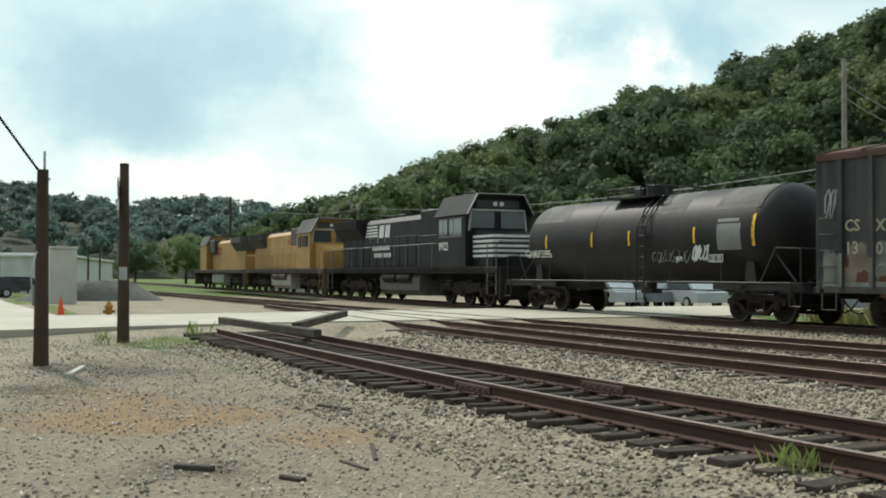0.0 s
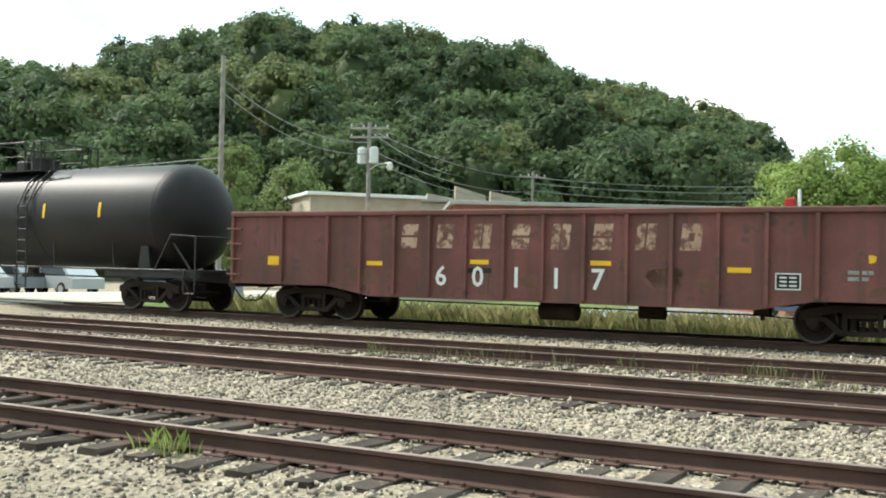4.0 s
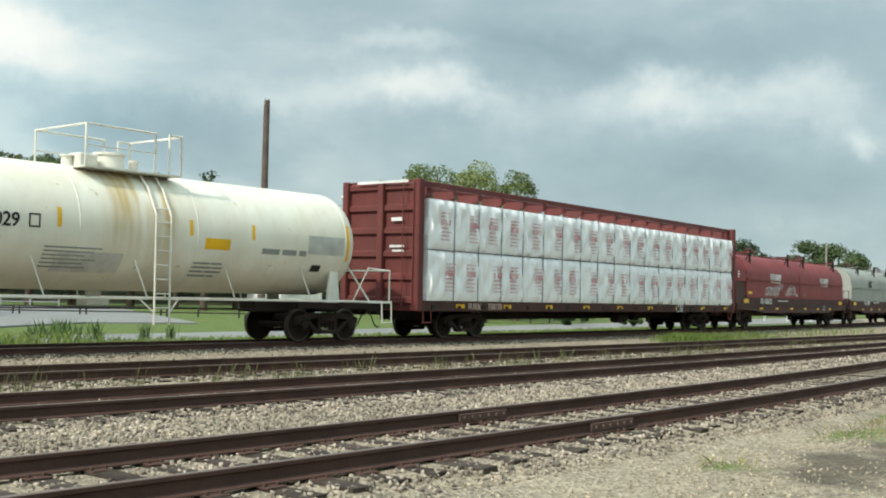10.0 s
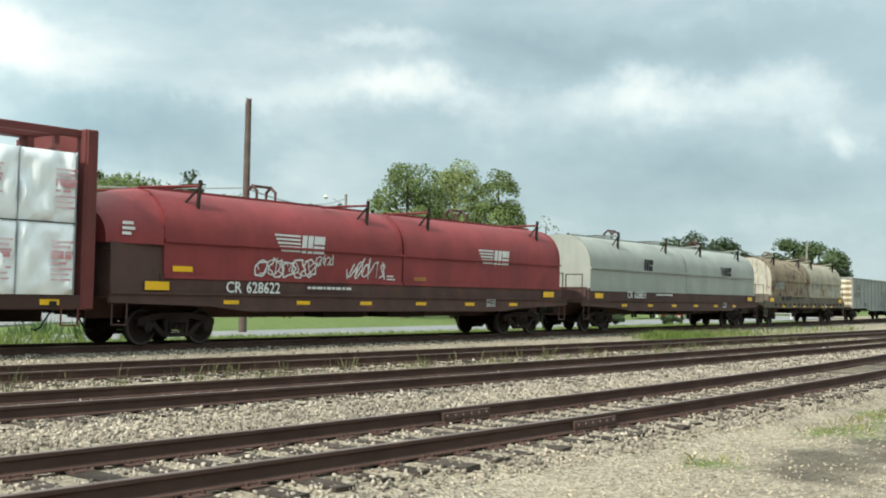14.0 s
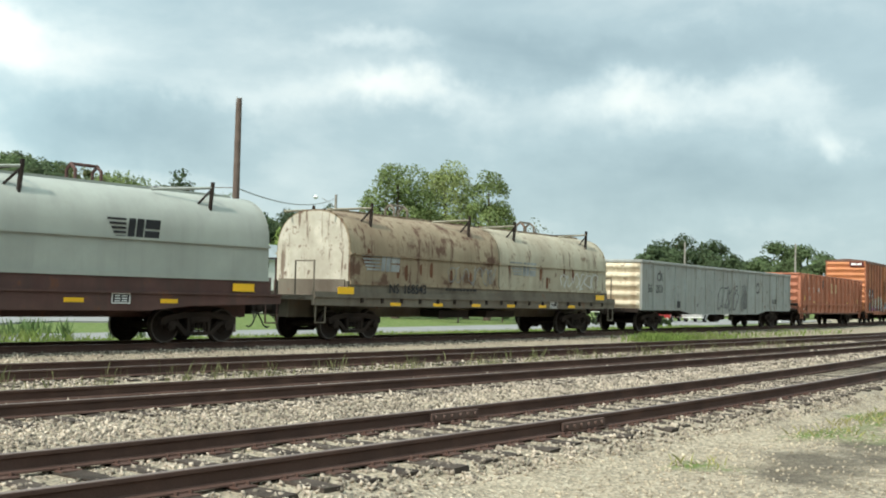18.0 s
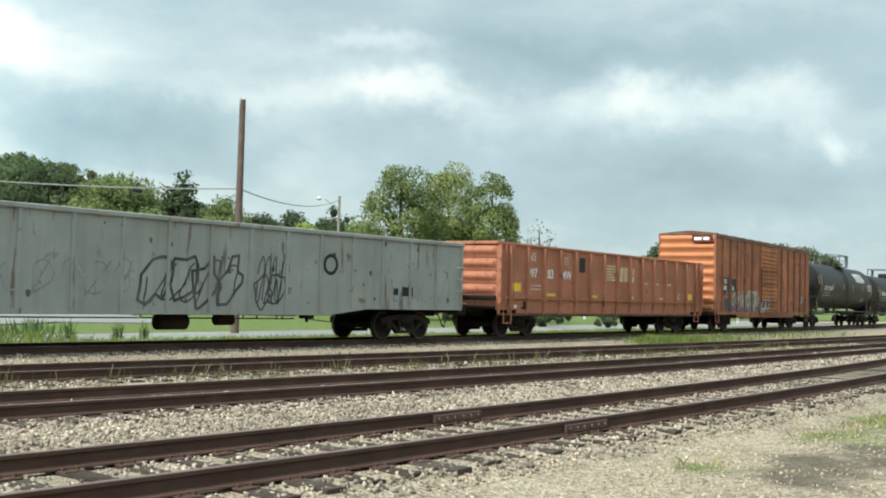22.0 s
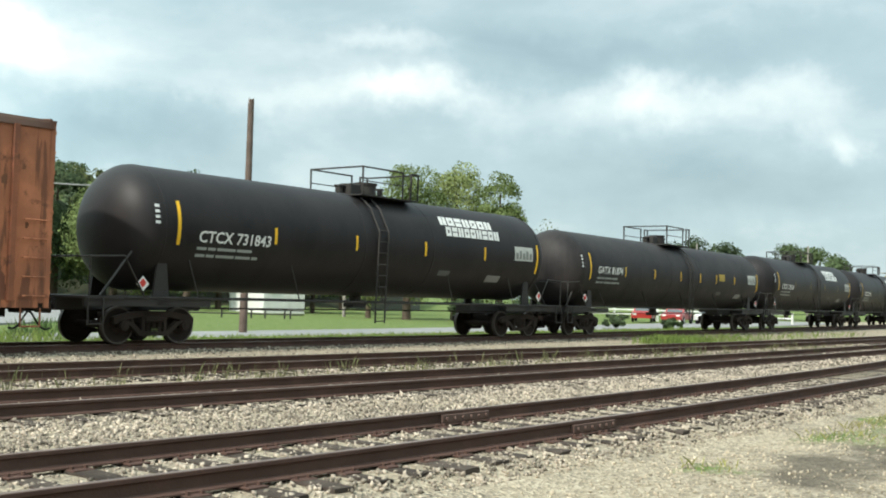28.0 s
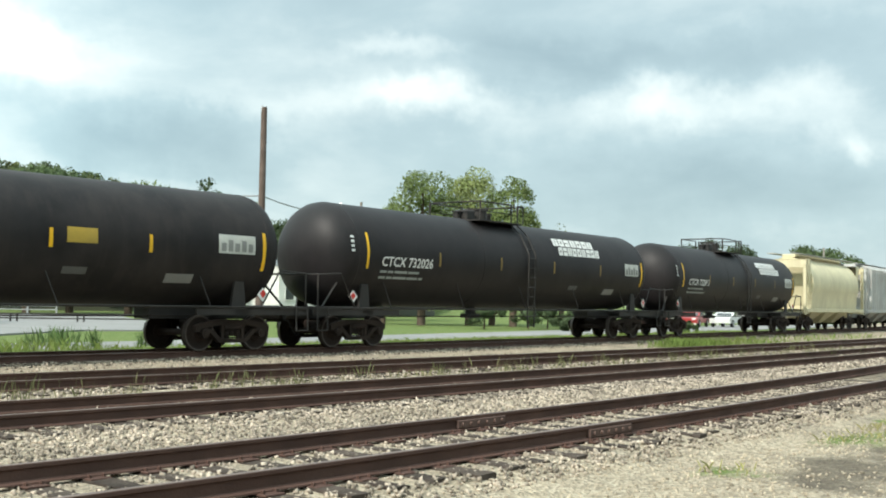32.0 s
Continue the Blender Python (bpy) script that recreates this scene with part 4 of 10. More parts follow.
car, h = gondola("sooty dark maintenance gondola with white numbers", 56.0, 71.3, 2.60, CHARCOAL, 0.76, 0.88, 12, 0.13, 0.09, rib_x=[-7.55, -6.62] + [-5.58 + 1.21 * k for k in range(10)] + [6.6, 7.55])
lettering("NS", 0.34, CHALK, car, pose(-5.13, -1.486, 2.12))
lettering("998", 0.42, WHITE, car, pose(-5.28, -1.486, 1.74), 0.95)
lettering("536", 0.40, CHALK, car, pose(-4.06, -1.486, 1.78), 0.95)
lettering("MW", 0.40, CHALK, car, pose(-2.80, -1.486, 1.78))
for x, w, z in ((-7.6, 0.55, 1.32), (-6.95, 0.24, 1.36), (-5.0, 0.48, 1.20), (-2.57, 0.46, 1.36), (2.05, 0.5, 1.32), (6.05, 0.32, 1.40), (6.6, 0.35, 1.38)):
    plate(x, x + w, z, z + 0.12, -1.484, YELLOW, car)
panel_box(4.38, 1.46, 0.46, 0.34, -1.484, car)
for k, x in enumerate((-1.35, -0.1, 1.15, 2.35, 3.5)):
    blob(300 + k, x - 0.34, x + 0.34, 1.55, 2.25, -1.4825, surface("faint_tan_rub", (0.054, 0.044, 0.039), 0.85, vary=0.2), car, "rubbed_patch", 24)

mar_x = [-10.72, -9.98, -9.28, -7.68, -6.98, -6.07, -5.18, -4.33, -3.53, -2.69, -1.81, -0.92, -0.05, 0.87, 1.75, 2.65, 3.53, 4.4, 5.28, 6.15, 7.0, 7.85, 8.75, 9.6, 10.72]
car, h = gondola("maroon ribbed gondola with horizontal side corrugations", 72.8, 94.4, 2.84, MAROON, 0.66, 0.88, 17, 0.11, 0.10, 5, 0.14, (3.4, 4.6), rib_x=mar_x)
for k, (xa, xb) in enumerate(zip(mar_x[:-1], mar_x[1:])):
    if k in (0, 2):
        continue
    for q in range(7):
        z = 1.42 + q * 0.19
        part("pressed_rib", Shape().prism([(-1.48, z - 0.055), (-1.565, z - 0.015), (-1.565, z + 0.02), (-1.48, z + 0.055)], "x", xa + 0.10, xb - 0.14), MAROON, car)
plate(-9.20, -7.76, 1.02, 2.66, -1.484, surface("faded_red_patch", (0.135, 0.062, 0.050), 0.8, 0.0, RUST, 0.3, vary=0.15), car, "paint_patch")
plate(-8.62, -7.90, 2.10, 2.34, -1.4885, surface("faded_red_tan", (0.17, 0.085, 0.062), 0.8, vary=0.2), car, "paint_patch", 0.001)
lettering("CR", 0.40, WHITE, car, pose(-9.13, -1.492, 2.02))
lettering("609201", 0.45, WHITE, car, pose(-9.19, -1.492, 1.50), 0.88)
bars_of([[0.16, 0.16, 0.16, 0.1, 0.14, 0.1, 0.14], [0.14, 0.12, 0.14, 0.06, 0.14, 0.12, 0.14]], 0.075, 0.05, -1.492, -9.12, 1.40, car, WHITE)
bars_of([[0.12, 0.16]], 0.07, 0.05, -1.492, -8.06, 1.10, car, WHITE)
for x, w, z in ((-10.55, 0.46, 1.03), (-7.58, 0.53, 1.10), (-4.25, 0.55, 1.04), (-1.65, 0.55, 1.00), (0.97, 0.52, 0.96), (3.62, 0.5, 0.96), (6.25, 0.5, 0.96), (8.95, 0.45, 0.98), (9.75, 0.5, 1.03)):
    plate(x, x + w, z, z + 0.14, -1.486, YELLOW, car)
strokes(5, -5.85, -5.10, 1.05, 1.62, -1.50, 2, 0.035, WHITE, car)
plate(-0.84, -0.80, 0.80, 1.34, -1.488, CHALK, car, "chalk_mark", 0.002)
plate(0.16, 0.30, 1.02, 1.12, -1.488, CHALK, car, "chalk_mark", 0.002)
panel_box(7.4, 1.0, 0.40, 0.36, -1.486, car)

car, h = gondola("pale grey-green gondola with worn paint and scrawled graffiti", 200.6, 222.8, 3.08, PALE, 0.76, 0.94, 18, 0.11, 0.08, 5, 0.12, (4.6, 6.2))
# sun-facing end only: rust-streaked cream, with the sunlight mixed into its colour
for s in (-1,):
    corr = [o for o in car.children if o.name.startswith("end_wall")]
    corr[0].data.materials[0] = CREAM
lettering("CR", 0.50, BLACK, car, pose(-h + 1.78, -1.486, 2.22))
lettering("56", 0.50, BLACK, car, pose(-h + 0.78, -1.486, 1.70))
lettering("203", 0.50, BLACK, car, pose(-h + 1.68, -1.486, 1.70))
bars_of([[0.35, 0.4, 0.2], [0.3, 0.3, 0.3], [0.4, 0.2]], 0.06, 0.07, -1.486, -h + 0.85, 1.5, car, surface("grey_stencil", (0.28, 0.30, 0.28), 0.7))
INK = surface("black_marker_paint", (0.045, 0.045, 0.05), 0.7, 0.0, (0.20, 0.21, 0.20), 0.5, scale=2.0, vary=0.2)
FADED = surface("faded_spray", (0.17, 0.175, 0.18), 0.7, 0.0, (0.40, 0.42, 0.40), 0.7, scale=2.0, vary=0.2)
sprayed_letters(11, -1.4, 1.7, 0.95, 2.15, 4, -1.484, None, INK, car, 0.075, 0.35)
strokes(14, -1.3, 1.5, 0.95, 2.1, -1.487, 5, 0.045, INK, car, slant=0.4)
sprayed_letters(15, 2.1, 3.2, 0.95, 1.9, 2, -1.484, None, INK, car, 0.05)
strokes(17, 2.2, 3.1, 1.0, 2.3, -1.487, 4, 0.04, INK, car)
strokes(16, -5.0, -1.6, 1.1, 2.0, -1.484, 5, 0.03, FADED, car)
strokes(12, -8.0, -5.2, 1.2, 1.9, -1.484, 5, 0.035, FADED, car)
strokes(13, 7.6, 10.4, 1.15, 2.2, -1.484, 4, 0.04, FADED, car)
ring = Shape()
for k in range(24):
    a, b = 2 * math.pi * k / 24, 2 * math.pi * (k + 1) / 24
    ring.add([(4.95 + r * math.cos(t), -1.487, 2.15 + r * math.sin(t)) for r, t in ((0.20, a), (0.30, a), (0.30, b), (0.20, b))], [(0, 1, 2, 3)])
part("ring_mark", ring, BLACK, car)
plate(-h + 4.2, -h + 4.6, 1.0, 1.35, -1.486, BLACK, car, "stencil_panel")
plate(h - 3.4, h - 3.2, 1.35, 1.55, -1.486, BLACK, car, "stencil_panel")
plate(h - 3.0, h - 2.5, 1.32, 1.60, -1.486, BLACK, car, "stencil_panel")
wear_spots(77, 26, -h + 0.5, h - 0.5, 1.0, 2.9, -1.4825, 0.10, surface("bare_patch", (0.10, 0.085, 0.075), 0.85, vary=0.3), car, "chipped_paint", 1.4)

ORANGE_RIBS = [-9.05] + [-8.4 + 1.2 * k for k in range(15)] + [9.05]
car, h = gondola("faded orange maintenance gondola with deep ribs", 224.85, 243.1, 3.28, ORANGE, 1.38, 1.38, 13, 0.16, 0.16, 4, 0.10, (3.0, 3.1), rib_x=ORANGE_RIBS)
for y, e in ((-1.45, -1), (1.45, 1)):
    part("lower_sill", Shape().box(-h + 1.3, h - 1.3, y + e * 0.02 - 0.02, y + e * 0.02 + 0.02, 0.78, 1.38).box(-h, h, y - 0.02, y + 0.02, 0.95, 1.38), ORANGE, car)
    part("ledge", Shape().box(-h, h, y + e * 0.06 - 0.06, y + e * 0.06 + 0.06, 1.34, 1.40), ORANGE, car)
    for x in ORANGE_RIBS:
        part("gusset", Shape().prism([(y + e * 0.03, 0.80), (y + e * 0.07, 0.80), (y + e * 0.17, 1.30), (y + e * 0.17, 1.38), (y + e * 0.03, 1.38)], "x", x - 0.05, x + 0.05), ORANGE, car)
    part("rub_rail", Shape().box(-h + 0.1, h - 0.1, y + e * 0.04 - 0.03, y + e * 0.04 + 0.03, 0.76, 0.84), surface("sooty_sill_edge", (0.11, 0.05, 0.035), 0.8, vary=0.25), car)
lettering("NS", 0.44, STAMP, car, pose(-7.08, -1.486, 2.70))
lettering("997", 0.46, WHITE, car, pose(-7.10, -1.486, 2.12), 0.95)
lettering("283", 0.46, WHITE, car, pose(-5.90, -1.486, 2.12), 0.95)
lettering("MW", 0.44, WHITE, car, pose(-4.66, -1.486, 2.12))
bars_of([[0.5, 0.35], [0.4, 0.45]], 0.06, 0.07, -1.486, -7.05, 1.86, car, STAMP)
for a, b, c, d in ((-4.42, -4.14, 2.66, 2.70), (-4.42, -4.14, 2.90, 2.94), (-4.42, -4.38, 2.70, 2.90), (-4.18, -4.14, 2.70, 2.90), (-4.31, -4.25, 2.75, 2.85)):
    plate(a, b, c, d, -1.486, STAMP, car, "stencil_box")
plate(-3.22, -2.75, 2.42, 2.98, -1.486, BLACK, car, "dark_patch")
for k in range(6):
    plate(-1.25, 0.25 - 0.03 * k, 2.72 - 0.11 * k, 2.79 - 0.11 * k, -1.484, GHOST_MARK, car, "stripe_mark")
mark_shape(0.30, 2.16, 0.72, 0.58, 2, -1.484, GHOST_MARK, car)
mark_shape(1.08, 2.16, 0.60, 0.58, 1, -1.484, GHOST_MARK, car)
for x in (2.55, 3.75, 5.0):
    bars_of([[0.25, 0.22]], 0.08, 0.05, -1.486, x, 2.18, car, STAMP)
for x, w, z, hh in ((-8.2, 0.62, 1.62, 0.26), (-5.75, 0.66, 1.42, 0.13), (-2.2, 0.5, 1.42, 0.12), (1.15, 0.5, 1.42, 0.12), (4.35, 0.5, 1.42, 0.12), (7.45, 0.55, 1.50, 0.26)):
    plate(x, x + w, z, z + hh, -1.486, YELLOW, car)
    plate(x - 0.05, x + w + 0.08, z - 0.06, z + hh + 0.05, -1.4835, surface("primer_patch", (0.36, 0.26, 0.19), 0.8, vary=0.15), car, "primer_patch", 0.0015)
panel_box(6.1, 1.52, 0.42, 0.26, -1.486, car)
plate(-8.0, -7.75, 1.02, 1.12, -1.486, WHITE, car, "stencil_plate")
part("tag_holder", Shape().box(-7.5, -7.1, -1.54, -1.48, 1.0, 1.06).box(-7.4, -7.15, -1.52, -1.48, 1.06, 1.25), STEEL, car)
part("painted_arrow", Shape().box(-1.64, -1.58, -1.488, -1.484, 0.86, 1.26).add([(-1.61, -1.489, 0.82), (-1.80, -1.489, 1.06), (-1.74, -1.489, 1.08), (-1.61, -1.489, 0.92), (-1.48, -1.489, 1.08), (-1.42, -1.489, 1.06)], [(0, 1, 2, 3), (0, 3, 4, 5)]), WHITE, car)
wear_spots(88, 16, -h + 0.5, h - 0.5, 1.5, 3.1, -1.4825, 0.05, RUSTY, car)
for s in (-1, 1):
    part("side_ladder", Shape().bars([(s * 8.25, -1.60, 1.0), (s * 8.25, -1.60, 3.2)], 0.02, 6).bars([(s * 8.75, -1.60, 1.0), (s * 8.75, -1.60, 3.2)], 0.02, 6), ORANGE, car)
    part("step", Shape().bars([(s * 8.25, -1.52, 1.0), (s * 8.25, -1.52, 0.5), (s * 8.75, -1.52, 0.5), (s * 8.75, -1.52, 1.0)], 0.022, 6), ORANGE, car)


# ---- tank cars ----
def tank_shell(a, b, r, zc, head=0.95, seg=48):
    prof = [(a, 0.001)]
    for k in range(1, 9):
        t = math.pi / 2 * k / 8
        prof.append((a + head * (1 - math.cos(t)), r * math.sin(t)))
    n = 10
    prof += [(a + head + (b - a - 2 * head) * k / n, r) for k in range(1, n)]
    for k in range(8, -1, -1):
        t = math.pi / 2 * k / 8
        prof.append((b - head * (1 - math.cos(t)), max(0.001, r * math.sin(t))))
    return Shape().spin(prof, "x", seg, (0, 0, zc))


def on_tank(x, ang, r, zc):
    """A pose on the near flank: ang degrees above the middle; letters read along x."""
    a = math.radians(ang)
    return pose(x, -(r + 0.006) * math.cos(a), zc + (r + 0.006) * math.sin(a), -ang)


def tank_strip(x, w, a0, a1, r, zc, material, car, name="reflector"):
    s = Shape()
    rows = []
    for k in range(7):
        a = math.radians(a0 + (a1 - a0) * k / 6)
        rows.append([(x, -(r + 0.005) * math.cos(a), zc + (r + 0.005) * math.sin(a)), (x + w, -(r + 0.005) * math.cos(a), zc + (r + 0.005) * math.sin(a))])
    return part(name, s.sheet(rows), material, car)


def tank_car(label, u0, u1, shell, r, zc, paint, fittings, dome_x=0.0, rail=True, railz=0.85, half_cut=2.2, head=0.9, name="tank_car", lad=None, sill=None):
    car = thing(name, label, "tank car", "cars of the freight train")
    h = (u1 - u0) / 2
    a, b = shell
    part("tank", tank_shell(a, b, r, zc, head), paint, car, smooth=60)
    for x in (a + head + 0.02, b - head - 0.02, dome_x - 1.6, dome_x + 1.6):
        part("weld_band", Shape().spin([(x - 0.02, r), (x - 0.015, r + 0.006), (x + 0.015, r + 0.006), (x + 0.02, r)], "x", 48, (0, 0, zc)), paint, car, smooth=60)
    zs = zc - r
    for s in (-1, 1):
        part("stub_sill", Shape().box(min(s * (h - 4.2), s * h), max(s * (h - 4.2), s * h), -0.32, 0.32, 0.78, 1.08, 0.02), sill or fittings, car)
        part("end_platform", Shape().box(s * (h - 0.5) - 0.5, s * (h - 0.5) + 0.5, -1.45, 1.45, 1.06, 1.12), fittings, car)
        part("side_frame", Shape().box(min(s * (h - 3.6), s * h), max(s * (h - 3.6), s * h), -1.40, -1.34, 0.90, 1.06), sill or fittings, car)
        xb = s * (h - half_cut)
        for y in (-1, 1):
            part("saddle", Shape().prism([(xb - 0.25, 1.0), (xb + 0.25, 1.0), (xb + 0.14, 1.0 + 0.75 + (zs - 1.1)), (xb - 0.14, 1.0 + 0.75 + (zs - 1.1))], "y", y * 1.22 - 0.03, y * 1.22 + 0.03), fittings, car)
        part("bolster", Shape().box(xb - 0.25, xb + 0.25, -1.4, 1.4, 0.90, 1.06, 0.02), sill or fittings, car)
        part("end_handrail", Shape().bars([(s * (h - 0.1), -1.42, 1.12), (s * (h - 0.1), -1.42, 2.0), (s * (h - 1.0), -1.42, 2.05), (s * (h - 1.6), -1.42, 1.12)], 0.022, 6).bars(
            [(s * (h - 0.1), -1.42, 2.0), (s * (h - 0.1), 1.42, 2.0), (s * (h - 0.1), 1.42, 1.1)], 0.022, 6), fittings, car)
        part("step", Shape().bars([(s * (h - 0.25) - 0.2, -1.46, 1.1), (s * (h - 0.25) - 0.2, -1.48, 0.5), (s * (h - 0.25) + 0.2, -1.48, 0.5), (s * (h - 0.25) + 0.2, -1.46, 1.1)], 0.02, 6), fittings, car)
        part("end_brace", Shape().bars([(s * (h - 0.6), -1.1, 1.12), (s * (h - 1.5), -1.0, zs + 0.9)], 0.03, 6), fittings, car)
    for y in (-1, 1):
        part("running_rail", Shape().bars([(-h + 0.4, y * 1.42, 1.10), (h - 0.4, y * 1.42, 1.10)], 0.028, 6), fittings, car)
        for k in range(5):
            x = -h + 3.2 + (2 * h - 6.4) * k / 4
            part("rail_stay", Shape().bars([(x, y * 1.42, 1.10), (x - 0.25, y * r * 0.86, zc - r * 0.5)], 0.018, 6), fittings, car)
    zt = zc + r
    part("manway", Shape().tube((dome_x, 0, zt - 0.12), (dome_x, 0, zt + 0.34), 0.34, 18).tube((dome_x, 0, zt + 0.34), (dome_x, 0, zt + 0.40), 0.38, 18), fittings, car, smooth=40)
    part("valve_housing", Shape().box(dome_x - 0.95, dome_x - 0.45, -0.25, 0.25, zt - 0.08, zt + 0.32, 0.04), fittings, car)
    part("platform", Shape().box(dome_x - 1.3, dome_x + 1.3, -1.05, -0.45, zt - 0.10, zt - 0.06).box(dome_x - 1.3, dome_x + 1.3, 0.45, 1.05, zt - 0.10, zt - 0.06), fittings, car)
    if rail:
        g = Shape()
        for y in (-1.05, 1.05):
            zr = zt - 0.08
            g.bars([(dome_x - 1.3, y, zr), (dome_x - 1.3, y, zr + railz), (dome_x + 0.55, y, zr + railz), (dome_x + 0.55, y, zr)], 0.026, 6)
            g.bars([(dome_x - 1.3, y, zr + railz * 0.5), (dome_x + 0.55, y, zr + railz * 0.5)], 0.016, 6)
            g.bars([(dome_x + 0.95, y, zr), (dome_x + 0.95, y, zr + railz), (dome_x + 1.3, y, zr + railz), (dome_x + 1.3, y, zr)], 0.026, 6)
        for x in (dome_x - 1.3, dome_x + 1.3):
            g.bars([(x, -1.05, zr + railz), (x, 1.05, zr + railz)], 0.026, 6)
        part("guard_rail", g, fittings, car)
    lx = dome_x + 0.95 if lad is None else lad
    steps = Shape()
    for x in (lx, lx + 0.42):
        steps.bars([(x, -0.75, zt - 0.08), (x, -r * 0.80, zc + r * 0.68), (x, -r - 0.06, zc + 0.35), (x, -1.52, 1.1), (x, -1.52, 0.50)], 0.026, 6)
    for k in range(9):
        z = 0.56 + k * 0.33
        y = -1.52 if z < 1.2 else -(r + 0.06) if z < zc + 0.4 else -(r * 0.80 + (r * 0.2 + 0.06) * max(0.0, (zc + r * 0.68 - z) / (r * 0.68 - 0.35)))
        steps.bars([(lx, y, z), (lx + 0.42, y, z)], 0.018, 5)
    part("ladder", steps, fittings, car)
    part("ladder_shoe", Shape().bars([(lx - 0.35, -1.42, 1.10), (lx, -1.52, 0.78)], 0.018, 5).bars([(lx + 0.75, -1.42, 1.10), (lx + 0.42, -1.52, 0.78)], 0.018, 5), fittings, car)
    part("vent_valve", Shape().tube((dome_x + 0.7, 0, zt - 0.05), (dome_x + 0.7, 0, zt + 0.24), 0.09, 8).tube((dome_x + 0.7, 0, zt + 0.24), (dome_x + 0.7, 0, zt + 0.30), 0.13, 8), fittings, car)
    part("cleanout_cap", Shape().tube((dome_x - 1.05, 0.1, zt - 0.05), (dome_x - 1.05, 0.1, zt + 0.22), 0.13, 10).tube((dome_x - 1.05, 0.1, zt + 0.22), (dome_x - 1.05, 0.1, zt + 0.26), 0.17, 10), fittings, car)
    part("bottom_outlet", Shape().tube((dome_x - 0.3, 0, zc - r - 0.25), (dome_x - 0.3, 0, zc - r + 0.1), 0.18, 12).box(dome_x - 0.6, dome_x, -0.2, 0.2, zc - r - 0.34, zc - r - 0.2), fittings, car)
    part("brake_rod", Shape().bars([(-h + 3, -0.6, 0.86), (h - 3, -0.6, 0.86)], 0.018, 6), STEEL, car)
    running_gear(car, h - half_cut, h + 0.02, 0.44)
    CARS.append((car, (u0 + u1) / 2, h - half_cut))
    return car, h


TANK_BLACK = surface("dull_black_tank_paint", (0.0135, 0.012, 0.0125), 0.5, 0.0, (0.024, 0.020, 0.020), 0.6, streak=0.3, vary=0.25, bump=0.06, spec=0.2)
OLD_YELLOW = surface("grimed_yellow_strip", (0.26, 0.17, 0.05), 0.6, 0.0, (0.10, 0.08, 0.05), 0.6, vary=0.15)
TANK_DUSTY = surface("dusty_black_tank_paint", (0.017, 0.0155, 0.016), 0.55, 0.0, (0.038, 0.032, 0.030), 0.6, streak=0.35, vary=0.25, bump=0.06, spec=0.18)
BLACK_FIT = surface("black_fittings", (0.028, 0.026, 0.025), 0.6, 0.0, (0.05, 0.042, 0.036), 0.5, vary=0.2)
TANK_WHITE = surface("ivory_white_tank_paint", (0.80, 0.78, 0.68), 0.42, 0.0, (0.60, 0.52, 0.36), 0.35, (0.42, 0.27, 0.12), 0.02, 0.22, vary=0.05, bump=0.05)
WHITE_FIT = surface("white_fittings", (0.74, 0.73, 0.66), 0.5, 0.0, (0.40, 0.34, 0.25), 0.45, vary=0.06)


def run_stain(mat, x0, x1, zc, colour):
    """Rust run down a tank below its manway: a soft band along x, broken into streaks."""
    n, l = mat.node_tree.nodes, mat.node_tree.links
    b = n["Principled BSDF"]
    under = b.inputs["Base Color"].links[0].from_socket
    tc, sp = n.new("ShaderNodeTexCoord"), n.new("ShaderNodeSeparateXYZ")
    l.new(tc.outputs["Object"], sp.inputs[0])
    masks = []
    for src, lo, hi in ((0, x0 - 0.5, x0 + 0.35), (0, x1 + 0.45, x1 - 0.3), (2, zc - 1.5, zc + 0.9)):
        r = n.new("ShaderNodeMapRange")
        r.interpolation_type = "SMOOTHSTEP"
        r.inputs[1].default_value, r.inputs[2].default_value = lo, hi
        if lo > hi:
            r.inputs[1].default_value, r.inputs[2].default_value, r.inputs[3].default_value, r.inputs[4].default_value = hi, lo, 1.0, 0.0
        l.new(sp.outputs[src], r.inputs[0])
        masks.append(r.outputs[0])
    mp, t = n.new("ShaderNodeMapping"), n.new("ShaderNodeTexNoise")
    mp.inputs["Scale"].default_value = (3.2, 0.5, 0.35)
    t.inputs["Scale"].default_value, t.inputs["Detail"].default_value = 1.0, 5.0
    l.new(tc.outputs["Object"], mp.inputs[0])
    l.new(mp.outputs[0], t.inputs["Vector"])
    r = n.new("ShaderNodeMapRange")
    r.inputs[1].default_value, r.inputs[2].default_value = 0.36, 0.62
    l.new(t.outputs[0], r.inputs[0])
    masks.append(r.outputs[0])
    acc = masks[0]
    for q in masks[1:]:
        k = n.new("ShaderNodeMath")
        k.operation = "MULTIPLY"
        l.new(acc, k.inputs[0])
        l.new(q, k.inputs[1])
        acc = k.outputs[0]
    x = n.new("ShaderNodeMix")
    x.data_type = "RGBA"
    l.new(acc, x.inputs[0])
    l.new(under, x.inputs[6])
    x.inputs[7].default_value = (*colour, 1)
    l.new(x.outputs[2], b.inputs["Base Color"])


run_stain(TANK_WHITE, -1.1, 0.8, 2.69, (0.52, 0.38, 0.16))
HAZARD = surface("hazard_card_red", (0.55, 0.05, 0.04), 0.5, vary=0.1)

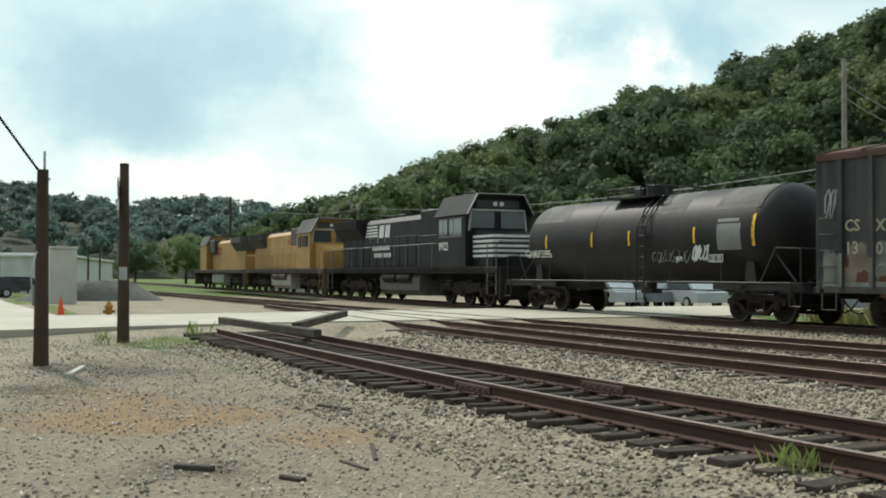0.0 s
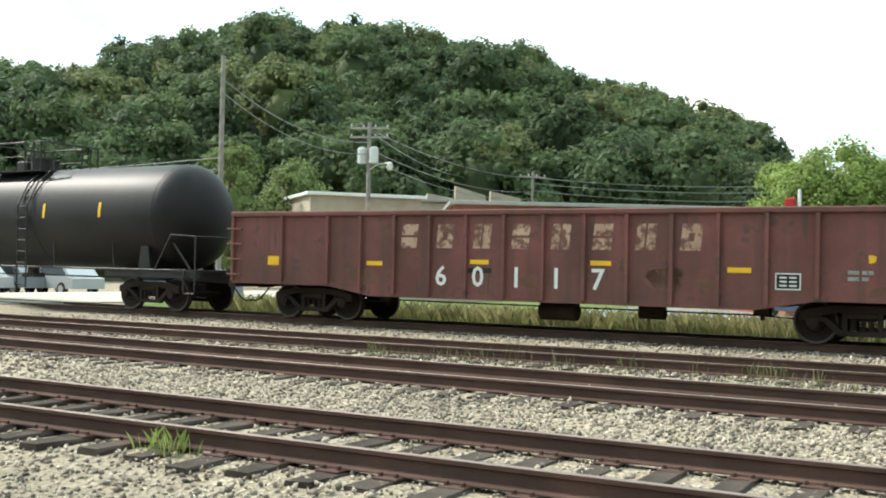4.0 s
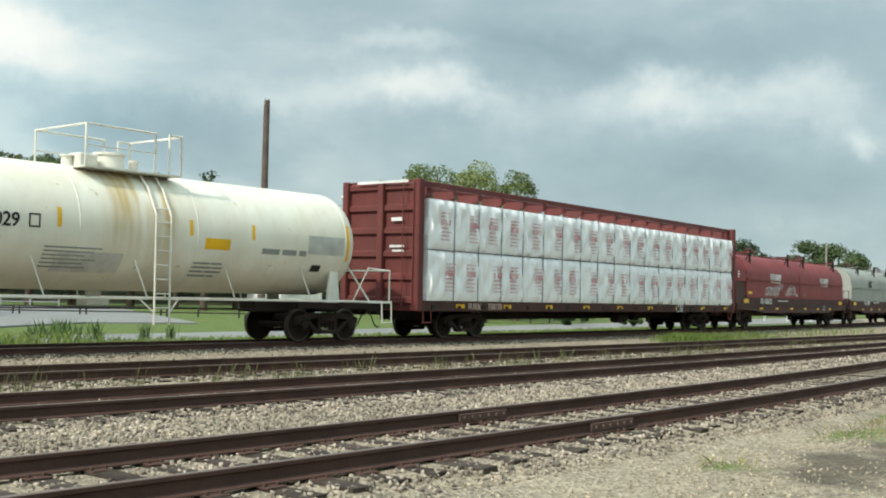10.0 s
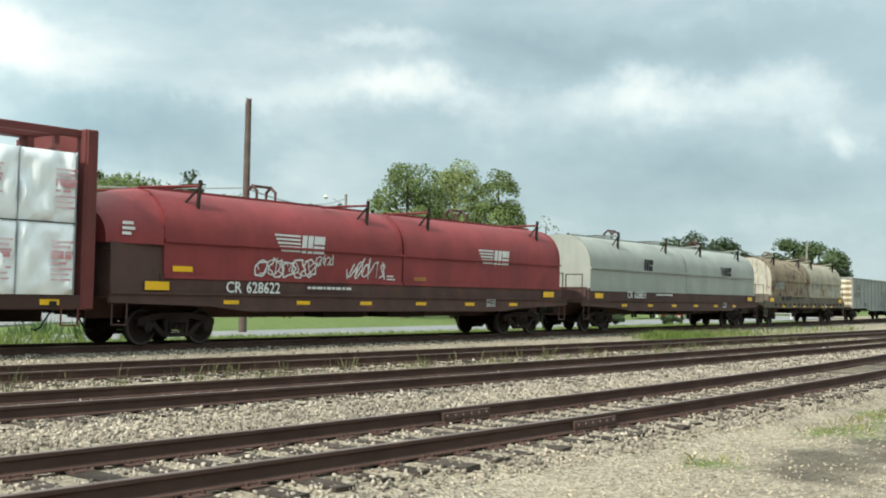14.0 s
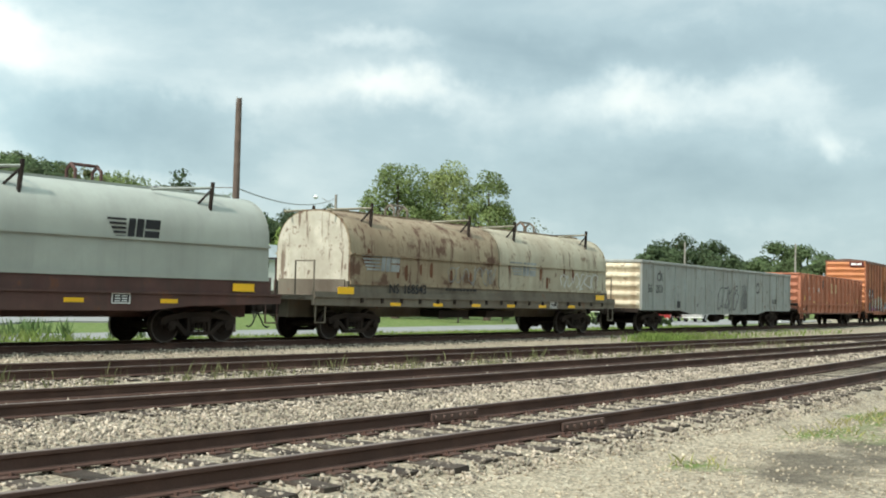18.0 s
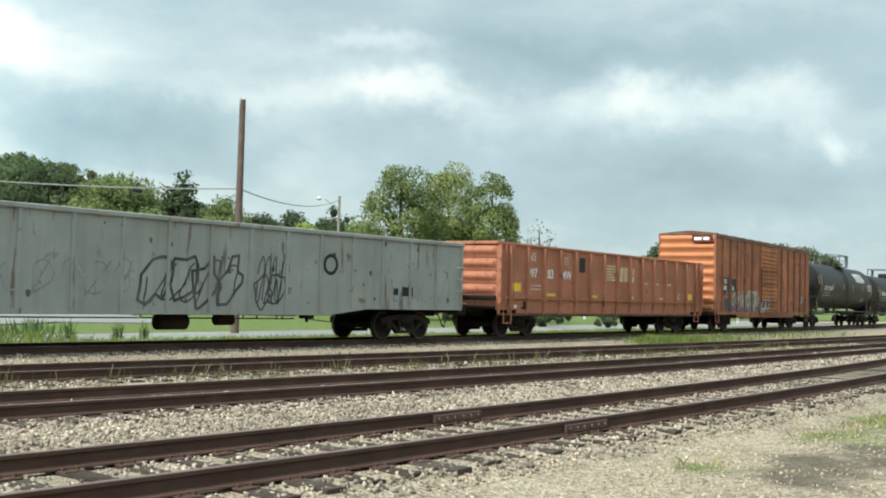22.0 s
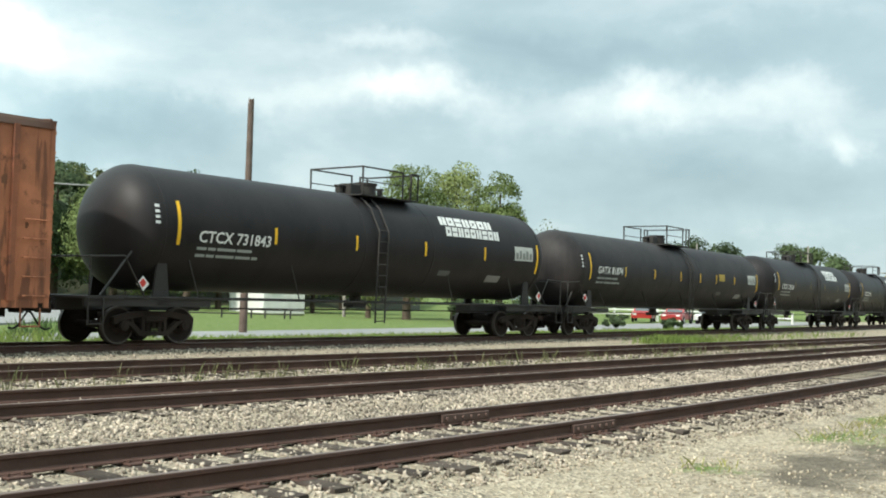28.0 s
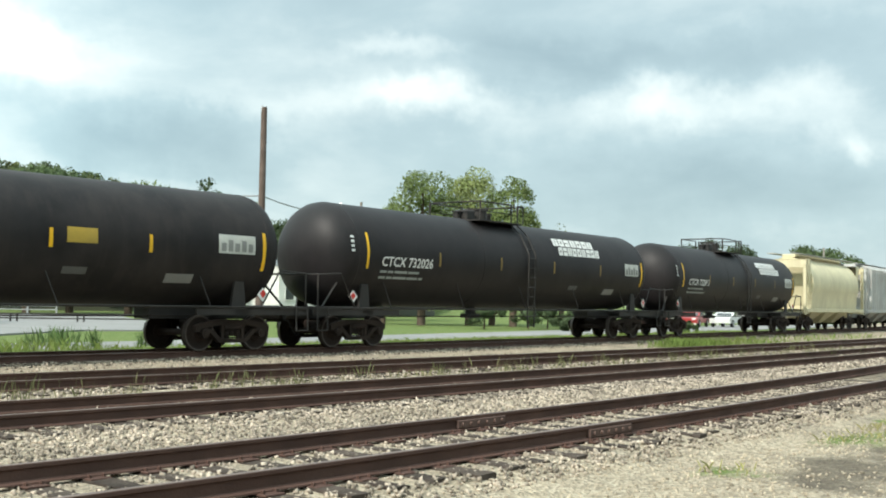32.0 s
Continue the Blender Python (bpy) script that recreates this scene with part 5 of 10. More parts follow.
# white chlorine-type tank
car, h = tank_car("ivory white tank car with a railed top platform and rust streaks", 94.6, 111.4, (-7.5, 7.4), 1.43, 2.69, TANK_WHITE, WHITE_FIT, -0.2, True, 0.95, lad=0.12, sill=STEEL)
lettering("OLNX", 0.42, BLACK, car, on_tank(-5.60, -5, 1.43, 2.69))
lettering("715029", 0.42, BLACK, car, on_tank(-4.40, -5, 1.43, 2.69), 0.92)
bars_of([[0.26]], 0.03, 0.1, -1.436, -3.02, 2.86, car, BLACK)
bars_of([[0.26]], 0.03, 0.1, -1.436, -3.02, 2.60, car, BLACK)
plate(-3.02, -2.99, 2.60, 2.86, -1.436, BLACK, car, "stencil_box")
plate(-2.79, -2.76, 2.60, 2.86, -1.436, BLACK, car, "stencil_box")
GREY_STENCIL = surface("grey_stencil", (0.28, 0.30, 0.28), 0.7)
FLANK = lambda z: -math.sqrt(max(0.01, 1.436 ** 2 - (z - 2.69) ** 2))
bars_of([[0.2, 0.3, 0.5, 0.2, 0.5], [0.2, 0.3, 0.5, 0.2, 0.4]], 0.08, 0.13, 0, -5.55, 2.36, car, GREY_STENCIL, curve=FLANK)
for x, a0, a1 in ((-6.2, -20, 20), (-2.36, -3, 14), (1.14, -3, 12), (3.08, -3, 12), (6.5, -20, 20)):
    tank_strip(x, 0.10, a0, a1, 1.43, 2.69, YELLOW, car)
tank_strip(1.62, 0.78, -15, -4, 1.43, 2.69, YELLOW, car, "hazard_panel")
tank_strip(5.05, 1.35, -14, 6, 1.43, 2.69, surface("data_plate_grey", (0.50, 0.50, 0.46), 0.6, 0.0, (0.36, 0.36, 0.33), 0.6, scale=3, vary=0.1), car, "data_panel")
bars_of([[0.6, 0.5, 0.25]], 0.14, 0.06, 0, 3.45, 2.42, car, GREY_STENCIL, curve=FLANK)
bars_of([[0.5, 0.35], [0.6, 0.3], [0.4, 0.5], [0.55, 0.2]], 0.05, 0.05, 0, 1.4, 2.0, car, GREY_STENCIL, curve=FLANK)
bars_of([[0.8, 0.6], [0.5, 0.7], [0.7, 0.3], [0.9, 0.4], [0.4, 0.6], [0.6, 0.5]], 0.035, 0.05, 0, -2.6, 2.2, car, GREY_STENCIL, curve=FLANK)
tank_strip(5.3, 0.35, -34, -26, 1.43, 2.69, BLACK, car, "hazard_card")
tank_strip(-2.3, 1.7, -46, -24, 1.43, 2.69, surface("rubbed_grey_stencil", (0.50, 0.49, 0.45), 0.6, 0.0, (0.74, 0.73, 0.66), 0.7, scale=3, vary=0.1), car, "stencil_field")


def black_tank(label, u0, u1, shell, r, zc, mark, number, dome_x, paint=TANK_BLACK, brand=True, yellow=(), rail=True, name_x=6.3, lad=None, strips=None, railz=0.82, reflect=YELLOW):
    car, h = tank_car(label, u0, u1, shell, r, zc, paint, BLACK_FIT, dome_x, rail, railz, lad=lad)
    x = shell[0] + 1.9
    lettering(mark, 0.40, WHITE, car, on_tank(x, -12 if brand else -6, r, zc))
    lettering(number, 0.40, WHITE, car, on_tank(x + 1.22, -12 if brand else -6, r, zc))
    bars_of([[0.3, 0.25, 0.6, 0.5], [0.3, 0.25, 0.6, 0.5, 0.2]], 0.07, 0.10, 0, x, zc - 0.44 if brand else zc - 0.30, car, surface("grey_stencil", (0.28, 0.30, 0.28), 0.7),
            curve=lambda z: -math.sqrt(max(0.01, (r + 0.008) ** 2 - (z - zc) ** 2)))
    L = shell[1] - shell[0]
    tank_strip(shell[0] + 1.25, 0.10, -16, 24, r, zc, YELLOW, car)
    tank_strip(shell[1] - 1.1, 0.10, -22, 16, r, zc, YELLOW, car)
    for x in strips or [shell[0] + 1.25 + (L - 2.4) * (k + 1) / 5 for k in range(4)]:
        tank_strip(x, 0.09, -9, 7, r, zc, reflect, car)
    PLATE_GREY = surface("data_plate_grey", (0.50, 0.50, 0.46), 0.6)
    tank_strip(shell[1] - 2.5, 1.15, -6, 12, r, zc, PLATE_GREY, car, "data_panel")
    for k in range(5):
        tank_strip(shell[1] - 2.42 + 0.21 * k, 0.15, -4, 4 + 3 * (k % 2), r + 0.003, zc, surface("panel_grey", (0.22, 0.22, 0.21), 0.6), car, "data_field")
    tank_strip(shell[1] - 3.9, 0.8, -38, -28, r, zc, surface("panel_grey", (0.22, 0.22, 0.21), 0.6), car, "stencil_panel")
    tank_strip(shell[1] - 6.6, 0.6, -32, -25, r, zc, surface("faint_tank_stencil", (0.10, 0.10, 0.095), 0.7), car, "stencil_field")
    bars_of([[0.5, 0.4], [0.35, 0.4], [0.5, 0.3], [0.3, 0.2]], 0.07, 0.06, 0, shell[0] + 0.62, zc + 0.5, car, WHITE, curve=lambda z: -math.sqrt(max(0.01, (r * 0.97) ** 2 - (z - zc) ** 2)) - 0.02)
    for s in (-1, 1):
        part("hazard_card", Shape().prism([(s * (h - 1.55) - 0.18, 1.42), (s * (h - 1.55), 1.24), (s * (h - 1.55) + 0.18, 1.42), (s * (h - 1.55), 1.60)], "y", -1.40, -1.39), WHITE, car)
        part("hazard_mark", Shape().prism([(s * (h - 1.55) - 0.10, 1.45), (s * (h - 1.55), 1.33), (s * (h - 1.55) + 0.10, 1.45), (s * (h - 1.55), 1.55)], "y", -1.405, -1.40), HAZARD, car)
    if brand:
        # company name as plain white blocks, two rows
        for row, n, w, ang in ((0, 7, 0.42, 31), (1, 9, 0.335, 17)):
            for k in range(n):
                mark_shape(0, 0, w * 0.84, 0.31, (2, 0, 1, 2, 0, 0, 2, 1, 0)[(k + row) % 9], 0, WHITE, car, on_tank(shell[1] - name_x - 0.2 + (0.0 if row == 0 else 0.15) + k * w, ang, r + 0.004, zc))
    for x in yellow:
        tank_strip(x, 0.75, -4, 9, r, zc, surface("dulled_yellow_panel", (0.50, 0.34, 0.05), 0.6, 0.0, (0.2, 0.15, 0.06), 0.5, vary=0.15), car, "hazard_panel")
    return car, h


black_tank("long black tank car with white lettering and yellow reflectors", 263.1, 283.4, (-9.0, 9.3), 1.53, 2.80, "CTCX", "731843", 0.65, lad=-0.45)
black_tank("dusty black tank car with white reporting marks and yellow strips", 283.7, 306.4, (-10.8, 10.8), 1.48, 2.57, "GATX", "81874", 0.0, TANK_DUSTY, False, (4.2,), lad=0.35, strips=(-6.43, -3.51, -0.64, 1.71, 3.78, 6.3))
black_tank("long black tank car with white lettering and yellow reflectors", 306.6, 327.5, (-9.7, 9.6), 1.50, 2.64, "CTCX", "732026", -1.0, name_x=7.4, railz=0.62, reflect=OLD_YELLOW)
black_tank("long black tank car with white lettering and yellow reflectors", 327.8, 347.0, (-8.9, 8.9), 1.50, 2.60, "CTCX", "732011", -0.5, railz=0.62, reflect=OLD_YELLOW)
# the two tank cars behind the locomotives
car, h = tank_car("grimy grey-black tank car with pale bands", -34.2, -18.4, (-6.9, 6.9), 1.43, 2.47, TANK_DUSTY, BLACK_FIT, -0.2, True, 0.32)
lettering("GAMX", 0.40, WHITE, car, on_tank(-6.45, -22, 1.43, 2.47), 0.9)
lettering("5395", 0.40, WHITE, car, on_tank(-5.35, -22, 1.43, 2.47), 0.9)
for x in (-4.95, -1.98, 0.17, 3.44):
    tank_strip(x, 0.09, -9, 10, 1.43, 2.47, YELLOW, car)
tank_strip(5.95, 0.12, -14, 22, 1.43, 2.47, YELLOW, car)
tank_strip(4.5, 1.0, -18, 12, 1.43, 2.47, surface("panel_grey", (0.22, 0.22, 0.21), 0.6), car, "data_panel")
tank_strip(4.5, 0.9, 14, 18, 1.43, 2.47, surface("panel_grey", (0.22, 0.22, 0.21), 0.6), car, "data_strip")
DUST = surface("pale_dust_coat", (0.16, 0.15, 0.135), 0.8, 0.0, (0.06, 0.055, 0.05), 0.6, scale=2.0, vary=0.2)
for x, w in ((-7.0 + 0.9, 2.3), (1.5, 1.3), (4.2, 1.9)):
    tank_strip(x, w, 30, 88, 1.43, 2.47, DUST, car, "dust_band")
strokes(21, 1.4, 3.2, 1.68, 2.05, -1.375, 8, 0.03, CHALK, car)
strokes(23, 3.4, 4.1, 1.75, 2.2, -1.40, 4, 0.05, WHITE, car, slant=0.4)
blob(22, 2.55, 2.85, 1.72, 1.88, -1.355, WHITE, car)
panel_box(4.1, 1.68, 0.6, 0.22, -1.36, car)
car, h = tank_car("clean black tank car with white lettering", 0.5, 17.0, (-7.4, 7.4), 1.48, 2.58, TANK_BLACK, BLACK_FIT, 0.0)
lettering("WNCX 1833", 0.34, WHITE, car, on_tank(-5.3, 3, 1.48, 2.58))
bars_of([[0.4, 0.6, 0.4], [0.2, 0.5, 0.4]], 0.08, 0.12, 0, -5.2, 2.5, car, WHITE, curve=lambda z: -1.492)
tank_strip(-6.6, 0.12, -22, 22, 1.48, 2.58, YELLOW, car)
tank_strip(-2.6, 0.85, -4, 12, 1.48, 2.58, YELLOW, car, "hazard_panel")
for x in (-0.5, 2.0, 4.4):
    tank_strip(x, 0.1, -2, 14, 1.48, 2.58, YELLOW, car)


# ---- centre-beam flat car with wrapped lumber ----
CB_RED = surface("centre_beam_red_paint", (0.15, 0.037, 0.034), 0.65, 0.0, (0.10, 0.04, 0.035), 0.5, RUST, 0.1, 0.35, vary=0.15)
WRAP = surface("white_lumber_wrap", (0.90, 0.91, 0.91), 0.22, 0.0, (0.80, 0.82, 0.83), 0.5, scale=1.6, vary=0.05, bump=0.05, spec=0.6)
PRINT = surface("faded_red_print", (0.55, 0.22, 0.24), 0.6, 0.0, (0.74, 0.70, 0.70), 0.8, scale=4.0, vary=0.1)
STRAP = surface("dark_strap", (0.06, 0.06, 0.065), 0.5, vary=0.1)


def wrapped_bundle(seed, w, hgt, depth=1.12):
    """A lumber bundle in plastic: a slightly slack, creased box."""
    rnd = random.Random(seed)
    s = Shape()
    nx, nz = 14, 12
    ph = [rnd.uniform(0, 6.28) for _ in range(5)]
    rows = []
    for j in range(nz + 1):
        row = []
        for i in range(nx + 1):
            u, v = i / nx, j / nz
            e = min(u, 1 - u, v, 1 - v)
            fold = 0.035 * math.sin(9 * u + 5 * v + ph[0]) * math.sin(4 * v + ph[1]) + 0.055 * abs(math.sin(6 * u - 5 * v + ph[2])) + 0.050 * abs(math.sin(10 * u + 3 * v + ph[4])) ** 4 + 0.014 * math.sin(19 * u + 11 * v + ph[3])
            row.append((w * (u - 0.5), -depth - (fold if e > 0.01 else 0) + (0.012 if e < 0.06 else 0), hgt * v))
        rows.append(row)
    s.sheet(rows)
    n = nx + 1
    back = [(-w / 2, 0, 0), (w / 2, 0, 0), (w / 2, 0, hgt), (-w / 2, 0, hgt)]
    o = len(s.v)
    s.v += back
    top = [nz * n + i for i in range(n)]
    s.f += [tuple(top) + (o + 2, o + 3), tuple(range(n))[::-1] + (o, o + 1), tuple(j * n for j in range(nz + 1)) + (o + 3, o), tuple(j * n + nx for j in range(nz, -1, -1)) + (o + 1, o + 2)]
    return s.mesh("wrapped_lumber_pack", WRAP, 50)


car = thing("centre_beam_flatcar", "dark red centre-beam flatcar loaded with white-wrapped lumber", "flatcar", "cars of the freight train")
CBU0, CBU1 = 112.6, 137.0
h = (CBU1 - CBU0) / 2
part("deck", Shape().box(-h, h, -1.45, 1.45, 1.05, 1.14, 0.02), CB_RED, car)
for y in (-1.43, 1.43):
    part("side_sill", Shape().box(-h, h, y - 0.05, y + 0.05, 0.84, 1.16, 0.02), surface("sooty_sill_paint", (0.062, 0.034, 0.030), 0.8, 0.0, (0.10, 0.045, 0.035), 0.5, vary=0.2), car)
part("centre_sill", Shape().box(-h + 0.3, h - 0.3, -0.35, 0.35, 0.55, 1.05), STEEL, car)
part("truss_top", Shape().box(-h, h, -0.22, 0.22, 4.66, 4.80, 0.03), CB_RED, car)
part("top_flange", Shape().box(-h, h, -1.34, -1.18, 4.62, 4.79, 0.02), CB_RED, car)
for k in range(18):
    x = -h + 0.6 + (2 * h - 1.2) * k / 17
    part("post", Shape().box(x - 0.09, x + 0.09, -0.20, 0.20, 1.14, 4.66), CB_RED, car)
    part("bracket", Shape().prism([(-0.40, 4.62), (-1.28, 4.60), (-1.28, 4.42), (-0.40, 4.20)], "x", x - 0.05, x + 0.05), CB_RED, car)
for s in (-1, 1):
    part("bulkhead", Shape().box(s * h - 0.06, s * h + 0.06, -1.5, 1.5, 0.84, 4.80, 0.02), CB_RED, car)
    for y in (-1.42, 0.0, 1.42):
        part("bulkhead_post", Shape().box(s * h - 0.02 if s > 0 else s * h - 0.26, s * h + 0.26 if s > 0 else s * h + 0.02, y - 0.11, y + 0.11, 0.84, 4.80, 0.03), CB_RED, car)
    for z in (1.15, 1.85, 2.55, 3.25, 3.95, 4.6):
        part("bulkhead_rib", Shape().prism([(s * h, z - 0.16), (s * (h + 0.16), z - 0.07), (s * (h + 0.16), z + 0.07), (s * h, z + 0.16)], "y", -1.3, 1.3), CB_RED, car)
    part("ladder", Shape().bars([(s * (h + 0.3), -0.95, 0.9), (s * (h + 0.3), -0.95, 4.7)], 0.02, 6).bars([(s * (h + 0.3), -1.35, 0.9), (s * (h + 0.3), -1.35, 4.7)], 0.02, 6), CB_RED, car)
    part("end_stencilling", Shape().box(s * (h + 0.16) - 0.004, s * (h + 0.16) + 0.004, -0.85, -0.4, 3.55, 3.66).box(s * (h + 0.16) - 0.004, s * (h + 0.16) + 0.004, -0.9, -0.35, 2.75, 2.82).box(
        s * (h + 0.16) - 0.004, s * (h + 0.16) + 0.004, -0.9, -0.45, 2.62, 2.68).box(s * (h + 0.27) - 0.004, s * (h + 0.27) + 0.004, -1.1, 0.9, 4.70, 4.78), WHITE, car)["kind"] = "stuff"
    part("step", Shape().bars([(s * (h - 0.3) - 0.2, -1.48, 0.9), (s * (h - 0.3) - 0.2, -1.48, 0.5), (s * (h - 0.3) + 0.2, -1.48, 0.5), (s * (h - 0.3) + 0.2, -1.48, 0.9)], 0.02, 6), CB_RED, car)
running_gear(car, h - 2.9, h + 0.3)
brake_gear(car, 1.5, 0.8)
for k in range(18):
    x = -h + 0.5 + k * 1.36
    plate(x, x + 0.16, 0.92, 1.02, -1.485, BLACK, car, "stake_pocket", 0.03)
for k in range(9):
    x = -h + 0.9 + k * 2.7
    plate(x + 0.9, x + 1.35, 0.94, 1.06, -1.484, YELLOW, car)
lettering("FURX", 0.28, STAMP, car, pose(-9.75, -1.486, 0.90))
lettering("738178", 0.28, STAMP, car, pose(-8.65, -1.486, 0.90))
panel_box(h - 6.3, 0.86, 0.6, 0.3, -1.486, car)
CARS.append((car, (CBU0 + CBU1) / 2, h - 2.9))
BW = (2 * h - 0.5) / 18
for row, (z0, z1) in enumerate(((1.16, 2.70), (2.72, 4.24))):
    for k in range(18):
        x = -h + 0.25 + BW * (k + 0.5)
        b = part("wrapped_lumber_pack", wrapped_bundle(row * 50 + k, BW - 0.02, z1 - z0), WRAP, car, "white plastic wrap with faded red print", m=pose(x, -0.40, z0))
        rnd = random.Random(900 + row * 50 + k)
        q = rnd.uniform(-0.25, 0.12)
        s = Shape()
        for j, (w, hh) in enumerate(((0.52, 0.045), (0.44, 0.06), (0.50, 0.06), (0.47, 0.11), (0.36, 0.05), (0.50, 0.035), (0.42, 0.035), (0.46, 0.035))):
            zz0 = (z1 - z0) * 0.72 - j * 0.115
            s.box(q, q + w, -1.222, -1.217, zz0, zz0 + hh)
        part("print", s, PRINT, b)
        part("strap", Shape().box(BW / 2 - 0.016, BW / 2 - 0.004, -1.15, -1.08, 0.0, z1 - z0 + 0.02), surface("grey_strap", (0.34, 0.35, 0.37), 0.5, vary=0.1), b)
        part("wrapped_lumber_pack", wrapped_bundle(row * 70 + k, BW - 0.02, z1 - z0), WRAP, car, m=pose(x, 0.40, z0, 0, 0, 180))
part("tie_cable", Shape().box(-h + 0.2, h - 0.2, -1.545, -1.535, 2.69, 2.715), STRAP, car)


# ---- coil cars ----
def cover_half(a, b, zs, zt, hw, nose, s):
    """One half of a coil cover: a rounded hood with a sloped outer end."""
    prof = []
    for k in range(19):
        t = math.pi * k / 18
        prof.append((-hw * math.copysign(abs(math.cos(t)) ** 0.80, math.cos(t)), zs + (zt - zs) * math.sin(t) ** 0.85))
    full = [(-hw, 1.62)] + prof + [(hw, 1.62)]
    sh = Shape()
    rows = [[(x, p[0], p[1]) for p in full] for x in (a, (a + b) / 2, b)]
    sh.sheet(rows)
    for x in (a, b):
        o = len(sh.v)
        sh.v += [(x, p[0], p[1]) for p in full]
        sh.f.append(tuple(range(o, o + len(full))))
    return sh


def coil_car(label, u0, u1, cover_paint, body_paint, cover, mark, number, logo, frame_style="deep", mark_z=1.30, zt=3.78, mark_mat=None, name="coil_car", posts=(), mark_x=3.3):
    car = thing(name, label, "coil car", "cars of the freight train")
    h = (u1 - u0) / 2
    a, m, b = cover
    mark_mat = mark_mat or WHITE
    paints = cover_paint if isinstance(cover_paint, tuple) else (cover_paint, cover_paint)
    for (x0, x1), cover_paint, stands in (((a, m - 0.04), paints[0], posts[:2]), ((m + 0.04, b), paints[1], posts[2:])):
        c = part("cover", cover_half(x0, x1, 2.50, zt, 1.44, 0.3, 1), cover_paint, car, smooth=40)
        part("cover_rim", Shape().box(x0, x1, -1.50, -1.44, 2.44, 2.50).box(x0, x1, 1.44, 1.50, 2.44, 2.50).box(x0, x1, -1.49, -1.44, 1.58, 1.68), cover_paint, c)
        for x in (x0 + 0.06, x1 - 0.06):
            sh = Shape()
            rows = []
            for k in range(19):
                t = math.pi * k / 18
                y, z = -1.44 * math.copysign(abs(math.cos(t)) ** 0.80, math.cos(t)), 2.5 + (zt - 2.5) * math.sin(t) ** 0.85
                rows.append([(x - 0.05, y * 1.012, z + 0.012), (x + 0.05, y * 1.012, z + 0.012)])
            part("cover_band", sh.sheet(rows), cover_paint, c)
        mid = (x0 + x1) / 2
        hoop = Shape()
        for x in (mid - 0.35, mid + 0.35):
            hoop.bars([(x, -0.18, zt - 0.05), (x, -0.18, zt + 0.28), (x, 0.0, zt + 0.42), (x, 0.18, zt + 0.28), (x, 0.18, zt - 0.05)], 0.04, 6)
        hoop.bars([(mid - 0.35, 0, zt + 0.42), (mid + 0.35, 0, zt + 0.42)], 0.04, 6)
        part("lifting_hoop", hoop, body_paint, c)
        for x in stands:
            for y in (-1.16, 1.16):
                part("stacking_post", Shape().bars([(x, y * 1.02, 2.98), (x + 0.12, y, zt + 0.24)], 0.055, 6), STEEL, c)
                part("stacking_strut", Shape().bars([(x - 0.35, y * 0.9, 3.35), (x + 0.05, y, zt + 0.02)], 0.03, 6), STEEL, c)
                part("stacking_arm", Shape().bars([(x - 1.5, y * 0.72, zt - 0.06), (x + 0.10, y, zt + 0.10)], 0.035, 6), paints[1], c)
            part("stacking_bar", Shape().bars([(x + 0.08, -1.16, zt + 0.10), (x + 0.08, 1.16, zt + 0.10)], 0.025, 6), STEEL, c)
        part("roof_rail", Shape().box(x0 + 0.4, x1 - 0.4, -0.32, -0.28, zt - 0.02, zt + 0.05).box(x0 + 0.4, x1 - 0.4, 0.28, 0.32, zt - 0.02, zt + 0.05), paints[0], c)
    for y in (-1.47, 1.47):
        if frame_style == "deep":
            out = [(-h, 1.0), (-h + 3.0, 0.92), (-h + 4.2, 0.80), (h - 4.2, 0.80), (h - 3.0, 0.92), (h, 1.0), (h, 1.22), (-h, 1.22)]
        else:
            out = [(-h, 0.98), (-h + 3.2, 0.95), (h - 3.2, 0.95), (h, 0.98), (h, 1.36), (-h, 1.36)]
        part("side_sill", Shape().prism(out, "y", y - 0.05, y + 0.05), body_paint, car)
        part("side_ledge", Shape().box(-h, h, y - 0.10, y + 0.10, 1.20, 1.25), body_paint, car)
        part("trough_side", Shape().box(a - 0.1, b + 0.1, y * 0.96 - 0.04, y * 0.96 + 0.04, 1.22, 1.68), body_paint, car)
        if frame_style == "flat":
            for k in range(17):
                x = a + (b - a) * (k + 0.5) / 17
                part("stake_pocket", Shape().box(x - 0.05, x + 0.05, y - 0.09, y + 0.09, 1.06, 1.20), STEEL, car)
    part("deck", Shape().box(-h, h, -1.42, 1.42, 1.12, 1.22).box(-h + 0.2, h - 0.2, -0.35, 0.35, 0.62, 1.12), body_paint, car)
    part("cushion_box", Shape().box(-2.6, -0.9, -1.1, 1.1, 0.62, 0.85).box(0.2, 2.0, -1.1, 1.1, 0.62, 0.85), STEEL, car)
    for s in (-1, 1):
        e = a if s < 0 else b
        part("cover_end", Shape().box(min(e, e + s * 0.06), max(e, e + s * 0.06), -1.3, 1.3, 1.25, 1.72), body_paint, car)
        part("end_platform", Shape().box(s * (h - 0.6) - 0.6, s * (h - 0.6) + 0.6, -1.45, 1.45, 1.18, 1.24), body_paint, car)
        part("end_rail", Shape().bars([(s * (h - 0.1), -1.4, 1.22), (s * (h - 0.1), -1.4, 2.2), (s * (h - 0.1), -0.7, 2.2), (s * (h - 0.1), -0.7, 1.22)], 0.022, 6), body_paint, car)
